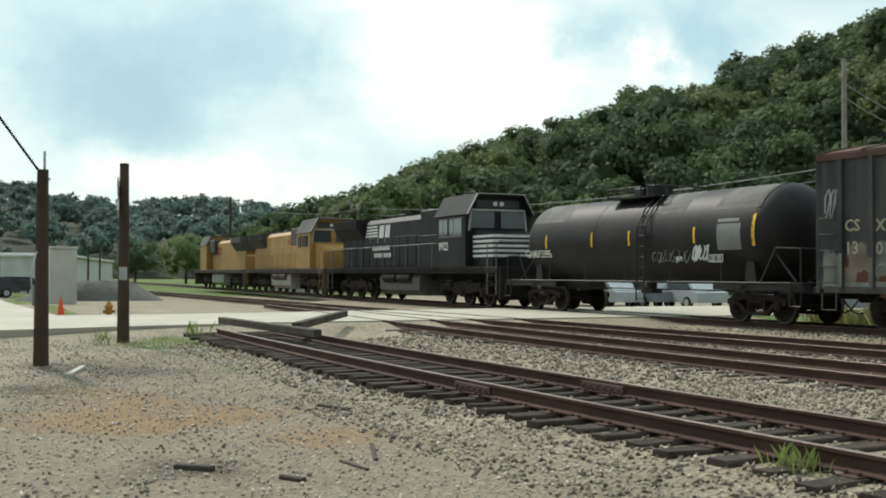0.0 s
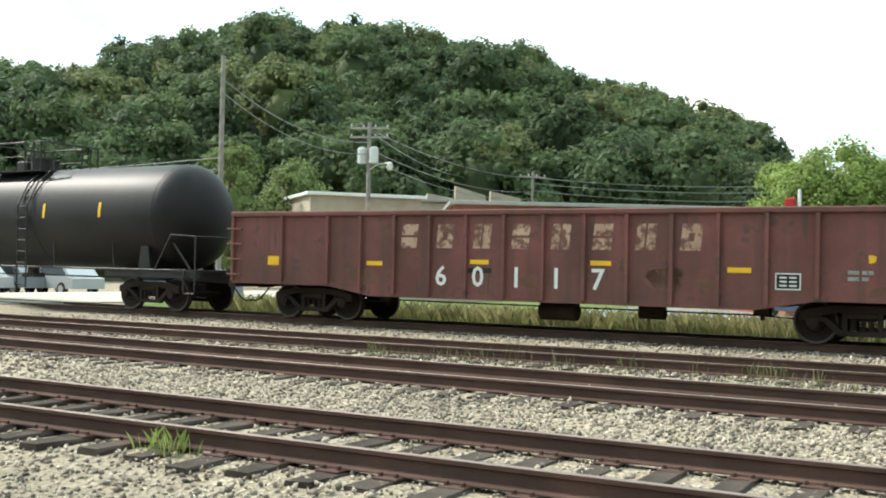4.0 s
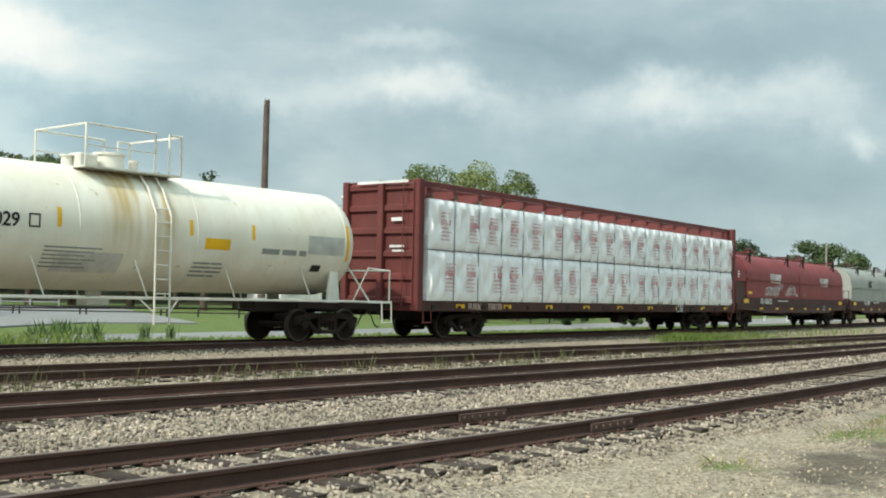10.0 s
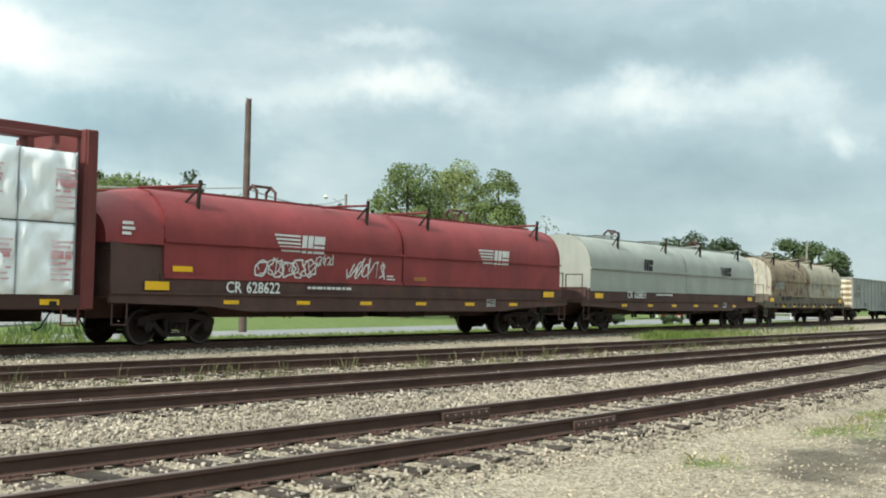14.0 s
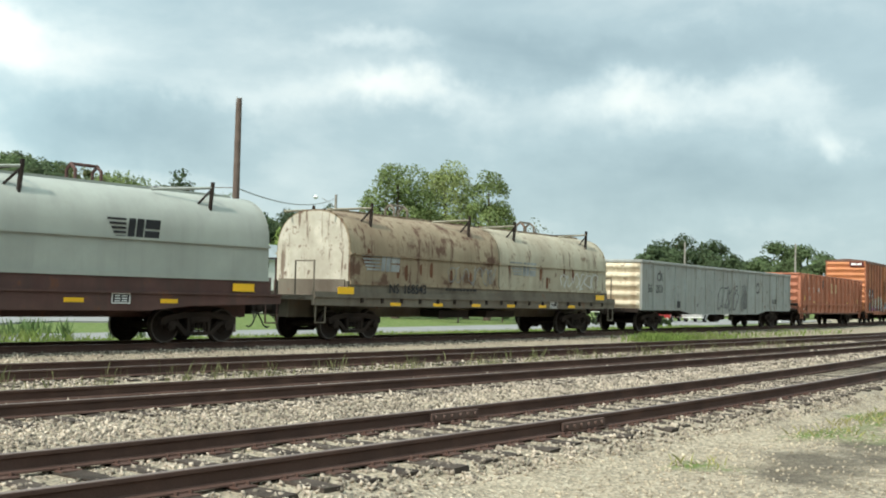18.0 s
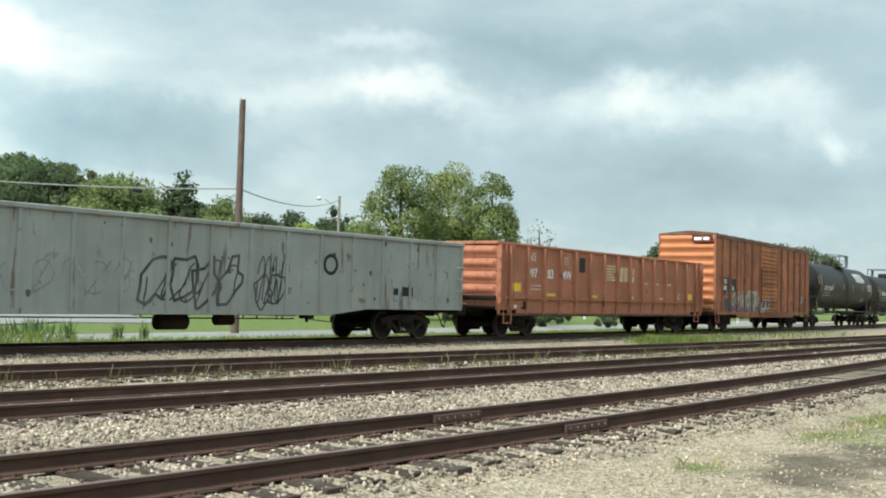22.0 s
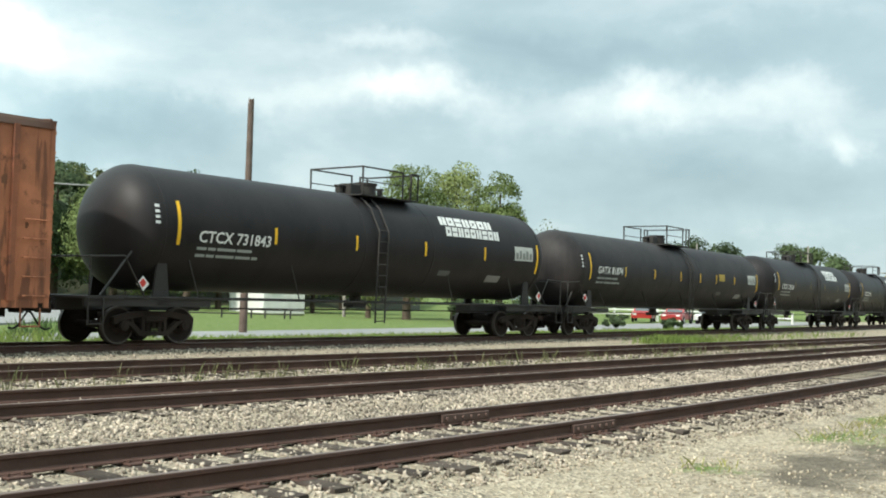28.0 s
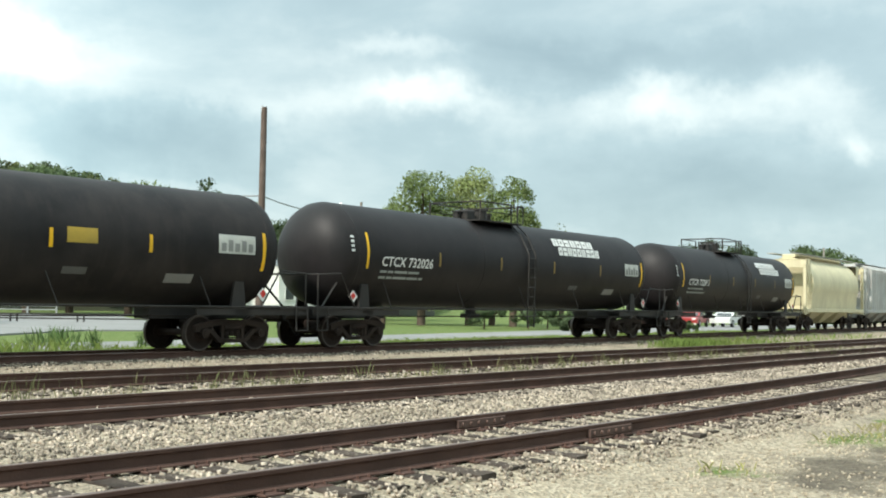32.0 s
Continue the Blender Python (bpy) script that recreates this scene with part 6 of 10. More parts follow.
        part("brake_wheel", Shape().spin([(s * (h - 0.2) - 0.015, 0.22), (s * (h - 0.2) - 0.015, 0.27), (s * (h - 0.2) + 0.015, 0.27), (s * (h - 0.2) + 0.015, 0.22)], "x", 18, (0, 0.7, 2.1)), STEEL, car) if s < 0 else None
        part("step", Shape().bars([(s * (h - 0.3) - 0.2, -1.48, 1.2), (s * (h - 0.3) - 0.2, -1.48, 0.5), (s * (h - 0.3) + 0.2, -1.48, 0.5), (s * (h - 0.3) + 0.2, -1.48, 1.2)], 0.02, 6), body_paint, car)
        plate(s * (h - 1.3) - 0.35, s * (h - 1.3) + 0.35, 1.30, 1.50, -1.53, YELLOW, car)
    for k in range(6):
        x = -h + 3.6 + (2 * h - 7.2) * k / 5
        plate(x - 0.25, x + 0.25, 0.98, 1.08, -1.526, YELLOW, car)
    lettering(mark, 0.40, mark_mat, car, pose(-h + mark_x, -1.535, mark_z))
    lettering(number, 0.40, mark_mat, car, pose(-h + mark_x + 0.68, -1.535, mark_z))
    bars_of([[0.12, 0.16, 0.2, 0.08, 0.16, 0.12, 0.2, 0.12, 0.2]], 0.07, 0.3, -1.535, -h + mark_x + 2.9, mark_z + 0.2, car, mark_mat)
    # road emblem: stripes and two plain shapes
    for x, dark, z, stripes in logo:
        for k in range(5 if stripes else 0):
            plate(x + 0.06 * k, x + stripes, z + 0.42 - 0.10 * k, z + 0.47 - 0.10 * k, -1.452, dark, car, "stripe_mark", 0.006)
        for k in range(2):
            mark_shape(x + stripes + 0.04 + 0.46 * k, z, 0.42, 0.48, 2 - k, -1.456, dark, car)
    panel_box(h - 5.2, 0.96, 0.5, 0.24, -1.528, car)
    running_gear(car, h - 2.3, h + 0.02)
    CARS.append((car, (u0 + u1) / 2, h - 2.3))
    return car, h


COIL_RED = surface("faded_red_cover_paint", (0.255, 0.045, 0.045), 0.55, 0.0, (0.15, 0.033, 0.033), 0.6, streak=0.3, vary=0.12, bump=0.06)
COIL_BODY = surface("brown_coil_body_paint", (0.10, 0.050, 0.043), 0.75, 0.0, (0.06, 0.042, 0.036), 0.6, RUST, 0.2, 0.4, vary=0.2)
COIL_GREY = surface("pale_grey_cover_paint", (0.33, 0.345, 0.305), 0.6, 0.0, (0.24, 0.245, 0.22), 0.55, streak=0.3, vary=0.06, bump=0.05)
COIL_CREAM = surface("peeling_cream_cover_paint", (0.40, 0.365, 0.275), 0.8, 0.0, (0.24, 0.195, 0.14), 0.65, (0.12, 0.07, 0.048), 0.20, 0.45, scale=0.7, vary=0.12, drips=0.25)
COIL_RUSTY = surface("rust_blistered_cover_paint", (0.30, 0.245, 0.165), 0.85, 0.0, (0.19, 0.13, 0.085), 0.65, (0.095, 0.048, 0.032), 0.46, 0.5, scale=0.75, vary=0.18, drips=0.35)
COIL_CREAM_BODY = surface("grimy_cream_body_paint", (0.17, 0.148, 0.115), 0.8, 0.0, (0.085, 0.066, 0.050), 0.75, (0.15, 0.085, 0.055), 0.15, 0.45, vary=0.12)
car, h = coil_car("red covered coil car with white graffiti tags", 137.6, 157.6, COIL_RED, COIL_BODY, (-8.45, 0.45, 9.6), "CR", "628622", ((-4.88, WHITE, 2.36, 0.95), (4.4, WHITE, 2.36, 0.85)), mark_z=1.27, posts=(-7.3, -0.98, 1.93, 8.33), mark_x=3.4)
HOOD = [(-1.44 * math.copysign(abs(math.cos(math.pi * k / 18)) ** 0.80, math.cos(math.pi * k / 18)), 2.42 + 1.36 * math.sin(math.pi * k / 18) ** 0.85) for k in range(19)]
hood = Shape().sheet([[(x, y * q, 2.36 + (z - 2.42) * w) for y, z in HOOD] for x, q, w in ((-8.45, 1.0, 1.03), (-8.75, 1.0, 1.0), (-9.25, 0.97, 0.90), (-9.85, 0.93, 0.70), (-9.98, 0.90, 0.62), (-10.0, 0.60, 0.30), (-10.0, 0.01, 0.01))])
part("end_hood", hood, COIL_RED, car, smooth=50)
part("end_box", Shape().prism([(-1.44, 1.22), (1.44, 1.22), (1.36, 2.38), (-1.36, 2.38)], "x", -9.9, -8.45), COIL_BODY, car)
plate(-8.2, -7.6, 1.75, 1.88, -1.455, YELLOW, car)
plate(1.0, 1.6, 1.72, 1.84, -1.455, surface("faded_yellow_patch", (0.34, 0.15, 0.05), 0.7), car)
bars_of([[0.3], [0.35], [0.25]], 0.07, 0.05, -1.40, -9.62, 2.86, car, WHITE)
sprayed_letters(31, -5.5, -3.3, 1.70, 2.18, 5, -1.453, None, WHITE, car, 0.045)
strokes(33, -5.5, -3.2, 1.75, 2.15, -1.456, 6, 0.03, WHITE, car)
strokes(34, -3.3, -2.6, 2.05, 2.3, -1.453, 4, 0.035, WHITE, car, slant=0.5)
strokes(32, -2.05, -0.4, 1.72, 2.22, -1.453, 5, 0.045, WHITE, car, slant=0.5)
bars_of([[0.3], [0.25, 0.12]], 0.04, 0.05, -1.454, -0.3, 1.85, car, WHITE)
car, h = coil_car("pale grey covered coil car on a brown body", 158.85, 178.85, COIL_GREY, COIL_BODY, (-9.3, 0.30, 9.6), "CR", "628831", ((-4.4, BLACK, 2.50, 0.0), (4.67, BLACK, 2.45, 0.5)), mark_z=1.33, posts=(-6.41, -1.52, 2.59, 7.78), mark_x=3.85)
car, h = coil_car("weathered cream coil car with rust-peeling covers", 180.05, 198.05, (COIL_RUSTY, COIL_CREAM), COIL_CREAM_BODY, (-7.45, 0.40, 8.35), "NS", "168543", ((-6.95, FADED, 2.0, 0.85), (1.1, FADED, 2.1, 0.8)), "flat", 1.36, 3.76, BLACK, posts=(-6.31, -1.18, 1.69, 7.02), mark_x=3.25)
cap = [(-7.47, -1.40 * math.copysign(abs(math.cos(math.pi * k / 18)) ** 0.80, math.cos(math.pi * k / 18)), 2.5 + 1.22 * math.sin(math.pi * k / 18) ** 0.85) for k in range(19)]
part("flaking_end", Shape().add([(-7.47, -1.40, 1.64)] + cap + [(-7.47, 1.40, 1.64)], [tuple(range(21))]), surface("flaking_white_end_paint", (0.50, 0.47, 0.39), 0.85, 0.0, (0.30, 0.27, 0.21), 0.6, (0.13, 0.085, 0.06), 0.30, 0.3, scale=2.4, vary=0.12, drips=0.2), car)
for k, (x0, x1) in enumerate(((-7.0, -0.2), (0.8, 8.0))):
    for j in range(8):
        rnd = random.Random(400 + k * 20 + j)
        x, z, s = rnd.uniform(x0, x1), rnd.uniform(1.9, 2.5), rnd.uniform(0.08, 0.2)
        blob(500 + k * 20 + j, x, x + s, z - s * 1.8, z + s * 1.2, -1.447, RUSTY, car, "peeled_patch", 18)
strokes(41, -2.6, 0.1, 1.72, 2.3, -1.46, 7, 0.03, FADED, car)
strokes(42, 4.6, 7.6, 1.72, 2.3, -1.46, 6, 0.04, surface("faded_white_spray", (0.55, 0.55, 0.53), 0.7), car)


# ---- boxcars ----
def boxcar(label, u0, u1, ze, zb, paint, end_paint, roof_paint, door, ribs, end_n, zr=None, name="boxcar", rib_paint=None):
    car = thing(name, label, "boxcar", "cars of the freight train")
    h = (u1 - u0) / 2
    zr = zr or ze + 0.16
    d0, d1 = door
    for y, e in ((-1.45, -1), (1.45, 1)):
        part("side_wall", Shape().box(-h, h, y - 0.03, y + 0.03, zb + 0.10, ze), paint, car)
        part("side_sill", Shape().box(-h + 0.2, h - 0.2, y + e * 0.02 - 0.03, y + e * 0.02 + 0.03, zb, zb + 0.16).box(-h + 3.4, h - 3.4, y - 0.02, y + 0.02, zb - 0.14, zb), paint, car)
        part("top_rail", Shape().box(-h, h, y + e * 0.03 - 0.05, y + e * 0.03 + 0.05, ze - 0.16, ze, 0.015), roof_paint, car)
        for x in ribs:
            part("rib", Shape().prism([(x - 0.08, y), (x - 0.06, y + e * 0.11), (x + 0.06, y + e * 0.11), (x + 0.08, y)], "z", zb + 0.14, ze - 0.14), rib_paint or paint, car)
        dd = part("door", Shape().box(d0, d1, y + e * 0.05 - 0.02, y + e * 0.05 + 0.02, zb + 0.16, ze - 0.22), door_paint, car)
        n = 16
        for k in range(n):
            z = zb + 0.24 + (ze - zb - 0.55) * k / n
            part("door_rib", Shape().prism([(y + e * 0.07, z), (y + e * 0.115, z + 0.05), (y + e * 0.115, z + 0.10), (y + e * 0.07, z + 0.15)], "x", d0 + 0.08, d1 - 0.08), door_paint, dd)
        for xf in (d0 - 0.08, d1):
            part("door_frame", Shape().box(xf, xf + 0.08, y + e * 0.06 - 0.05, y + e * 0.06 + 0.05, zb + 0.1, ze - 0.15), door_paint, car)
        part("door_rail", Shape().box(d0 - 0.2, d1 + 2.2, y + e * 0.09 - 0.04, y + e * 0.09 + 0.04, zb + 0.06, zb + 0.14), roof_paint, car)
    roof = [(-1.52, ze - 0.02), (-1.52, ze + 0.03), (-0.2, zr), (0.2, zr), (1.52, ze + 0.03), (1.52, ze - 0.02)]
    part("roof", Shape().prism(roof, "x", -h - 0.05, h + 0.05), roof_paint, car)
    for k in range(13):
        x = -h + 0.1 + (2 * h - 0.2) * k / 12
        part("roof_seam", Shape().prism([(-1.54, ze + 0.0), (-1.54, ze + 0.06), (-0.2, zr + 0.03), (0.2, zr + 0.03), (1.54, ze + 0.06), (1.54, ze)], "x", x - 0.03, x + 0.03), roof_paint, car)
    for s in (-1, 1):
        corrugated_end(s * h, s, zb + 0.12, ze + 0.02, end_n, end_paint, car, 1.45)
        for y0 in (-1.49, 1.40):
            part("corner_post", Shape().box(s * h - 0.06, s * h + 0.06, y0, y0 + 0.09, zb, ze, 0.01), paint, car)
        part("end_sill", Shape().box(s * h - 0.2, s * h + 0.12, -1.45, 1.45, zb - 0.05, zb + 0.14, 0.02), STEEL, car)
        rungs(5, s * (h - 0.35) - 0.25, s * (h - 0.35) + 0.25, -1.56, zb + 0.25, 0.40, paint, car)
        part("end_ladder", Shape().bars([(s * (h + 0.15), -1.3, zb + 0.2), (s * (h + 0.15), -1.3, zb + 1.9)], 0.016, 5).bars([(s * (h + 0.15), -0.85, zb + 0.2), (s * (h + 0.15), -0.85, zb + 1.9)], 0.016, 5), end_paint, car)
        part("end_rungs", Shape().add([], []).bars([(s * (h + 0.15), -1.3, zb + 0.4), (s * (h + 0.15), -0.85, zb + 0.4)], 0.014, 5).bars([(s * (h + 0.15), -1.3, zb + 0.8), (s * (h + 0.15), -0.85, zb + 0.8)], 0.014, 5).bars(
            [(s * (h + 0.15), -1.3, zb + 1.2), (s * (h + 0.15), -0.85, zb + 1.2)], 0.014, 5).bars([(s * (h + 0.15), -1.3, zb + 1.6), (s * (h + 0.15), -0.85, zb + 1.6)], 0.014, 5), end_paint, car)
        part("crossover_step", Shape().box(s * (h + 0.2) - 0.14, s * (h + 0.2) + 0.14, -1.2, 1.2, zb + 0.10, zb + 0.14), STEEL, car)
        part("step", Shape().bars([(s * (h - 0.35) - 0.22, -1.47, zb), (s * (h - 0.35) - 0.22, -1.47, 0.45), (s * (h - 0.35) + 0.22, -1.47, 0.45), (s * (h - 0.35) + 0.22, -1.47, zb)], 0.02, 6), paint, car)
    part("brake_wheel", Shape().spin([(-h - 0.33, 0.22), (-h - 0.33, 0.27), (-h - 0.30, 0.27), (-h - 0.30, 0.22)], "x", 18, (0, 0.35, zb + 1.3)).box(-h - 0.3, -h - 0.1, 0.25, 0.45, zb + 1.0, zb + 1.5), STEEL, car)
    part("underframe", Shape().box(-h + 0.3, h - 0.3, -0.35, 0.35, 0.62, zb + 0.1).box(-h + 0.1, h - 0.1, -1.4, 1.4, zb + 0.06, zb + 0.12), STEEL, car)
    running_gear(car, h - 2.4, h + 0.05)
    brake_gear(car, 0.3, zb)
    CARS.append((car, (u0 + u1) / 2, h - 2.4))
    return car, h


BOX_ORANGE = surface("weathered_orange_boxcar_paint", (0.43, 0.160, 0.082), 0.75, 0.0, (0.19, 0.078, 0.046), 0.85, (0.13, 0.055, 0.033), 0.24, 0.8, vary=0.18, drips=0.42)
# ends: cleaner, brighter copy of the side orange, sunlight put into the colour
BOX_END = surface("sunlit_orange_end_paint", (0.50, 0.205, 0.10), 0.65, 0.0, (0.40, 0.16, 0.06), 0.5, streak=0.3, vary=0.1)
ROOF_BROWN = surface("rusted_roof_brown", (0.13, 0.062, 0.045), 0.8, 0.0, (0.24, 0.20, 0.17), 0.4, vary=0.25)
door_paint = surface("rusted_orange_door_paint", (0.44, 0.165, 0.06), 0.75, 0.0, (0.20, 0.085, 0.045), 0.8, (0.15, 0.06, 0.035), 0.28, 0.7, vary=0.15)
car, h = boxcar("rust-streaked orange boxcar with sprayed graffiti along its sill", 245.1, 262.2, 4.80, 0.84, BOX_ORANGE, BOX_END, ROOF_BROWN, (-1.43, 1.69), [-7.65, -6.48, -5.35, -4.1, -2.88, 2.6, 3.95, 5.2, 6.5, 7.7], 9, rib_paint=surface("rusted_rib_paint", (0.30, 0.110, 0.060), 0.8, 0.0, (0.13, 0.055, 0.035), 0.8, (0.10, 0.042, 0.028), 0.4, 0.6, vary=0.25))
plate(-7.52, -6.60, 1.84, 2.70, -1.486, BLACK, car, "stencil_field")
plate(-6.36, -5.47, 1.98, 2.66, -1.486, BLACK, car, "stencil_field")
lettering("HS", 0.32, WHITE, car, pose(-7.30, -1.492, 2.40))
lettering("308", 0.34, WHITE, car, pose(-7.42, -1.492, 2.08))
lettering("76", 0.34, WHITE, car, pose(-6.15, -1.492, 2.06), 1.3)
bars_of([[0.12, 0.2], [0.1, 0.16]], 0.045, 0.06, -1.492, -7.0, 2.02, car, STAMP)
part("end_stencil", Shape().box(-h - 0.185, -h - 0.18, -1.36, -0.3, 4.40, 4.74), surface("dark_maroon_patch", (0.10, 0.025, 0.022), 0.7), car)
part("end_number_bars", Shape().box(-h - 0.190, -h - 0.185, -1.2, -0.88, 4.50, 4.65).box(-h - 0.190, -h - 0.185, -0.80, -0.42, 4.50, 4.65), WHITE, car)
part("end_card", Shape().box(-h - 0.20, -h - 0.185, -0.6, -0.1, 1.7, 2.3), surface("olive_card", (0.22, 0.20, 0.06), 0.7), car)
GHOST = surface("ghost_emblem", (0.44, 0.21, 0.10), 0.75, 0.0, (0.26, 0.11, 0.05), 0.8, scale=2.0, vary=0.1)
for r0, r1, mat in ((0.80, 0.88, GHOST), (0.66, 0.70, GHOST), (0.42, 0.52, GHOST), (0.15, 0.30, GHOST)):
    ring = Shape()
    for k in range(36):
        a, b = 2 * math.pi * k / 36, 2 * math.pi * (k + 1) / 36
        ring.add([(-6.48 + r * 0.85 * math.cos(t), -1.4835, 3.70 + r * math.sin(t)) for r, t in ((r0, a), (r1, a), (r1, b), (r0, b))], [(0, 1, 2, 3)])
    part("faded_emblem", ring, mat, car)
for k, (x0, x1, z0, z1, c) in enumerate(((-7.3, -5.8, 0.86, 1.75, (0.04, 0.065, 0.08)), (-6.3, -0.6, 0.84, 1.50, (0.065, 0.045, 0.075)), (-6.1, -1.4, 0.95, 1.98, (0.05, 0.058, 0.05)), (-1.2, -0.1, 0.88, 1.15, (0.05, 0.05, 0.065)), (-3.6, -2.6, 1.85, 2.15, (0.33, 0.33, 0.20)), (-4.9, -4.3, 1.0, 1.1, (0.20, 0.06, 0.16)))):
    blob(600 + k, x0, x1, z0, z1, -1.4845 - 0.0006 * k, surface("spray_" + "abcdef"[k], c, 0.6, vary=0.25, scale=2), car)
OLIVE = surface("olive_spray", (0.19, 0.18, 0.045), 0.6, 0.0, (0.09, 0.12, 0.06), 0.7, scale=1.5, vary=0.25)
LILAC = surface("pale_lilac_spray", (0.52, 0.52, 0.56), 0.6, 0.0, (0.30, 0.30, 0.36), 0.5, scale=2, vary=0.1)
sprayed_letters(700, -5.9, -1.75, 1.28, 2.0, 8, -1.4895, OLIVE, LILAC, car, 0.04, 0.15)
strokes(702, -6.0, -1.6, 0.92, 1.9, -1.4935, 10, 0.04, LILAC, car, slant=0.3)
strokes(703, -6.0, -4.6, 0.9, 1.3, -1.4935, 4, 0.06, surface("magenta_spray", (0.26, 0.06, 0.24), 0.6), car)
strokes(704, -2.7, -2.1, 1.9, 2.12, -1.489, 3, 0.045, WHITE, car)
sprayed_letters(705, -1.25, 0.1, 1.2, 1.72, 2, -1.572, surface("ice_blue_spray", (0.05, 0.07, 0.075), 0.6), LILAC, car, 0.04)
strokes(710, -1.6, -0.3, 0.95, 1.3, -1.572, 3, 0.04, LILAC, car)
wear_spots(94, 16, -h + 0.4, h - 0.4, 0.95, 1.7, -1.483, 0.45, surface("grimy_rust_wash", (0.20, 0.080, 0.048), 0.85, vary=0.2), car, "rust_wash", 1.3)
for k, z in enumerate((1.55, 2.55, 3.25)):
    part("door_bar", Shape().box(-1.40, 1.66, -1.60, -1.565, z, z + 0.07), surface("rusted_rib_paint", (0.30, 0.110, 0.060), 0.8), car)
part("door_handle", Shape().bars([(-1.55, -1.60, 1.5), (-1.55, -1.64, 2.6), (-1.50, -1.60, 3.4)], 0.025, 6), STEEL, car)
wear_spots(91, 22, -h + 0.4, h - 0.4, 1.0, 4.5, -1.4825, 0.09, RUSTY, car)
wear_spots(92, 10, 3.4, h - 0.4, 2.2, 4.2, -1.483, 0.14, surface("bare_scrape", (0.16, 0.07, 0.04), 0.85), car, "scrape", 1.6)
strokes(720, 5.0, 6.6, 1.1, 2.4, -1.484, 4, 0.035, RUSTY, car)
panel_box(h - 1.9, 1.55, 0.5, 0.4, -1.486, car)

BOX_BLUE = surface("grimy_dark_slate_paint", (0.040, 0.040, 0.044), 0.75, 0.0, (0.105, 0.095, 0.085), 0.6, RUST, 0.10, 0.6, vary=0.22)
door_paint = surface("rusted_silver_door", (0.23, 0.22, 0.205), 0.7, 0.1, (0.13, 0.085, 0.06), 0.6, RUST, 0.25, 0.7, vary=0.2)
BLUE_ROOF = surface("rusty_top_rail", (0.115, 0.058, 0.045), 0.85, 0.0, (0.07, 0.05, 0.045), 0.6, vary=0.25)
car, h = boxcar("grimy dark slate boxcar with a rusted silver door and faded graffiti", -17.9, -1.55, 4.32, 0.88, BOX_BLUE, BOX_BLUE, BLUE_ROOF, (-1.78, 1.18), [-7.4, -6.47, -5.6, -4.74, -3.83, -2.96, 2.36, 3.3, 4.3, 5.3, 6.3, 7.3], 6, 4.62)
TAN = surface("tan_lettering", (0.50, 0.44, 0.30), 0.7, 0.0, (0.20, 0.18, 0.14), 0.5, vary=0.1)
for k, x in enumerate((4.62, 5.62, 6.45)):
    w = (0.66, 0.50, 0.68)[k]
    mark_shape(x, 3.26, w, 0.54, (0, 1, 2)[k], -1.484, TAN, car)
    plate(x, x + w, 3.08, 3.16, -1.484, TAN, car, "underline_mark", 0.002)
PALE_MARK = surface("pale_lettering", (0.46, 0.42, 0.34), 0.7, 0.0, (0.2, 0.18, 0.15), 0.5, scale=4, vary=0.1)
for text, x, z, size in (("CS", -7.31, 2.40, 0.40), ("XT", -6.38, 2.38, 0.40), ("13", -7.31, 1.84, 0.43), ("01", -6.38, 1.82, 0.43), ("05", -5.50, 1.80, 0.43)):
    lettering(text, size, TAN if size < 0.42 else PALE_MARK, car, pose(x, -1.488, z))
# the lower door is rusted through its silver paint
LOW_RUST = surface("deep_rust_door", (0.115, 0.052, 0.032), 0.85, 0.0, (0.045, 0.026, 0.020), 0.7, (0.21, 0.16, 0.13), 0.25, 0.6, vary=0.3)
for o in car.children:
    if o.name.startswith("door") and not o.name.startswith(("door_frame", "door_rail")):
        for c in o.children:
            if c.data.vertices[0].co.z < 2.2 or 2.35 < c.data.vertices[0].co.z < 2.5:
                c.data.materials[0] = LOW_RUST
plate(-1.76, 1.16, 1.06, 2.50, -1.5225, LOW_RUST, car, "rusted_panel", 0.0015)
# weathered paint and sprayed shapes over the lower side
FADE = surface("faded_grey_paint", (0.225, 0.222, 0.200), 0.8, 0.0, (0.075, 0.070, 0.065), 0.65, scale=2.2, streak=0.5, vary=0.25)
FADE_TAN = surface("faded_tan_spray", (0.25, 0.195, 0.145), 0.8, 0.0, (0.09, 0.07, 0.06), 0.65, scale=2.2, vary=0.25)
FADE_TEAL = surface("faded_teal_spray", (0.16, 0.30, 0.25), 0.75, 0.0, (0.09, 0.09, 0.08), 0.6, scale=2.0, vary=0.2)
TAG = surface("pale_tag_paint", (0.42, 0.42, 0.38), 0.7, 0.0, (0.14, 0.13, 0.12), 0.6, scale=2, vary=0.2)
DARK_TAG = surface("dark_tag_paint", (0.045, 0.043, 0.042), 0.7, vary=0.2)
panels = (-8.1, -7.4, -6.47, -5.6, -4.74, -3.83, -2.96, -1.9), (1.3, 2.36, 3.3, 4.3, 5.3, 6.3, 7.3, 8.1)
rnd = random.Random(88)
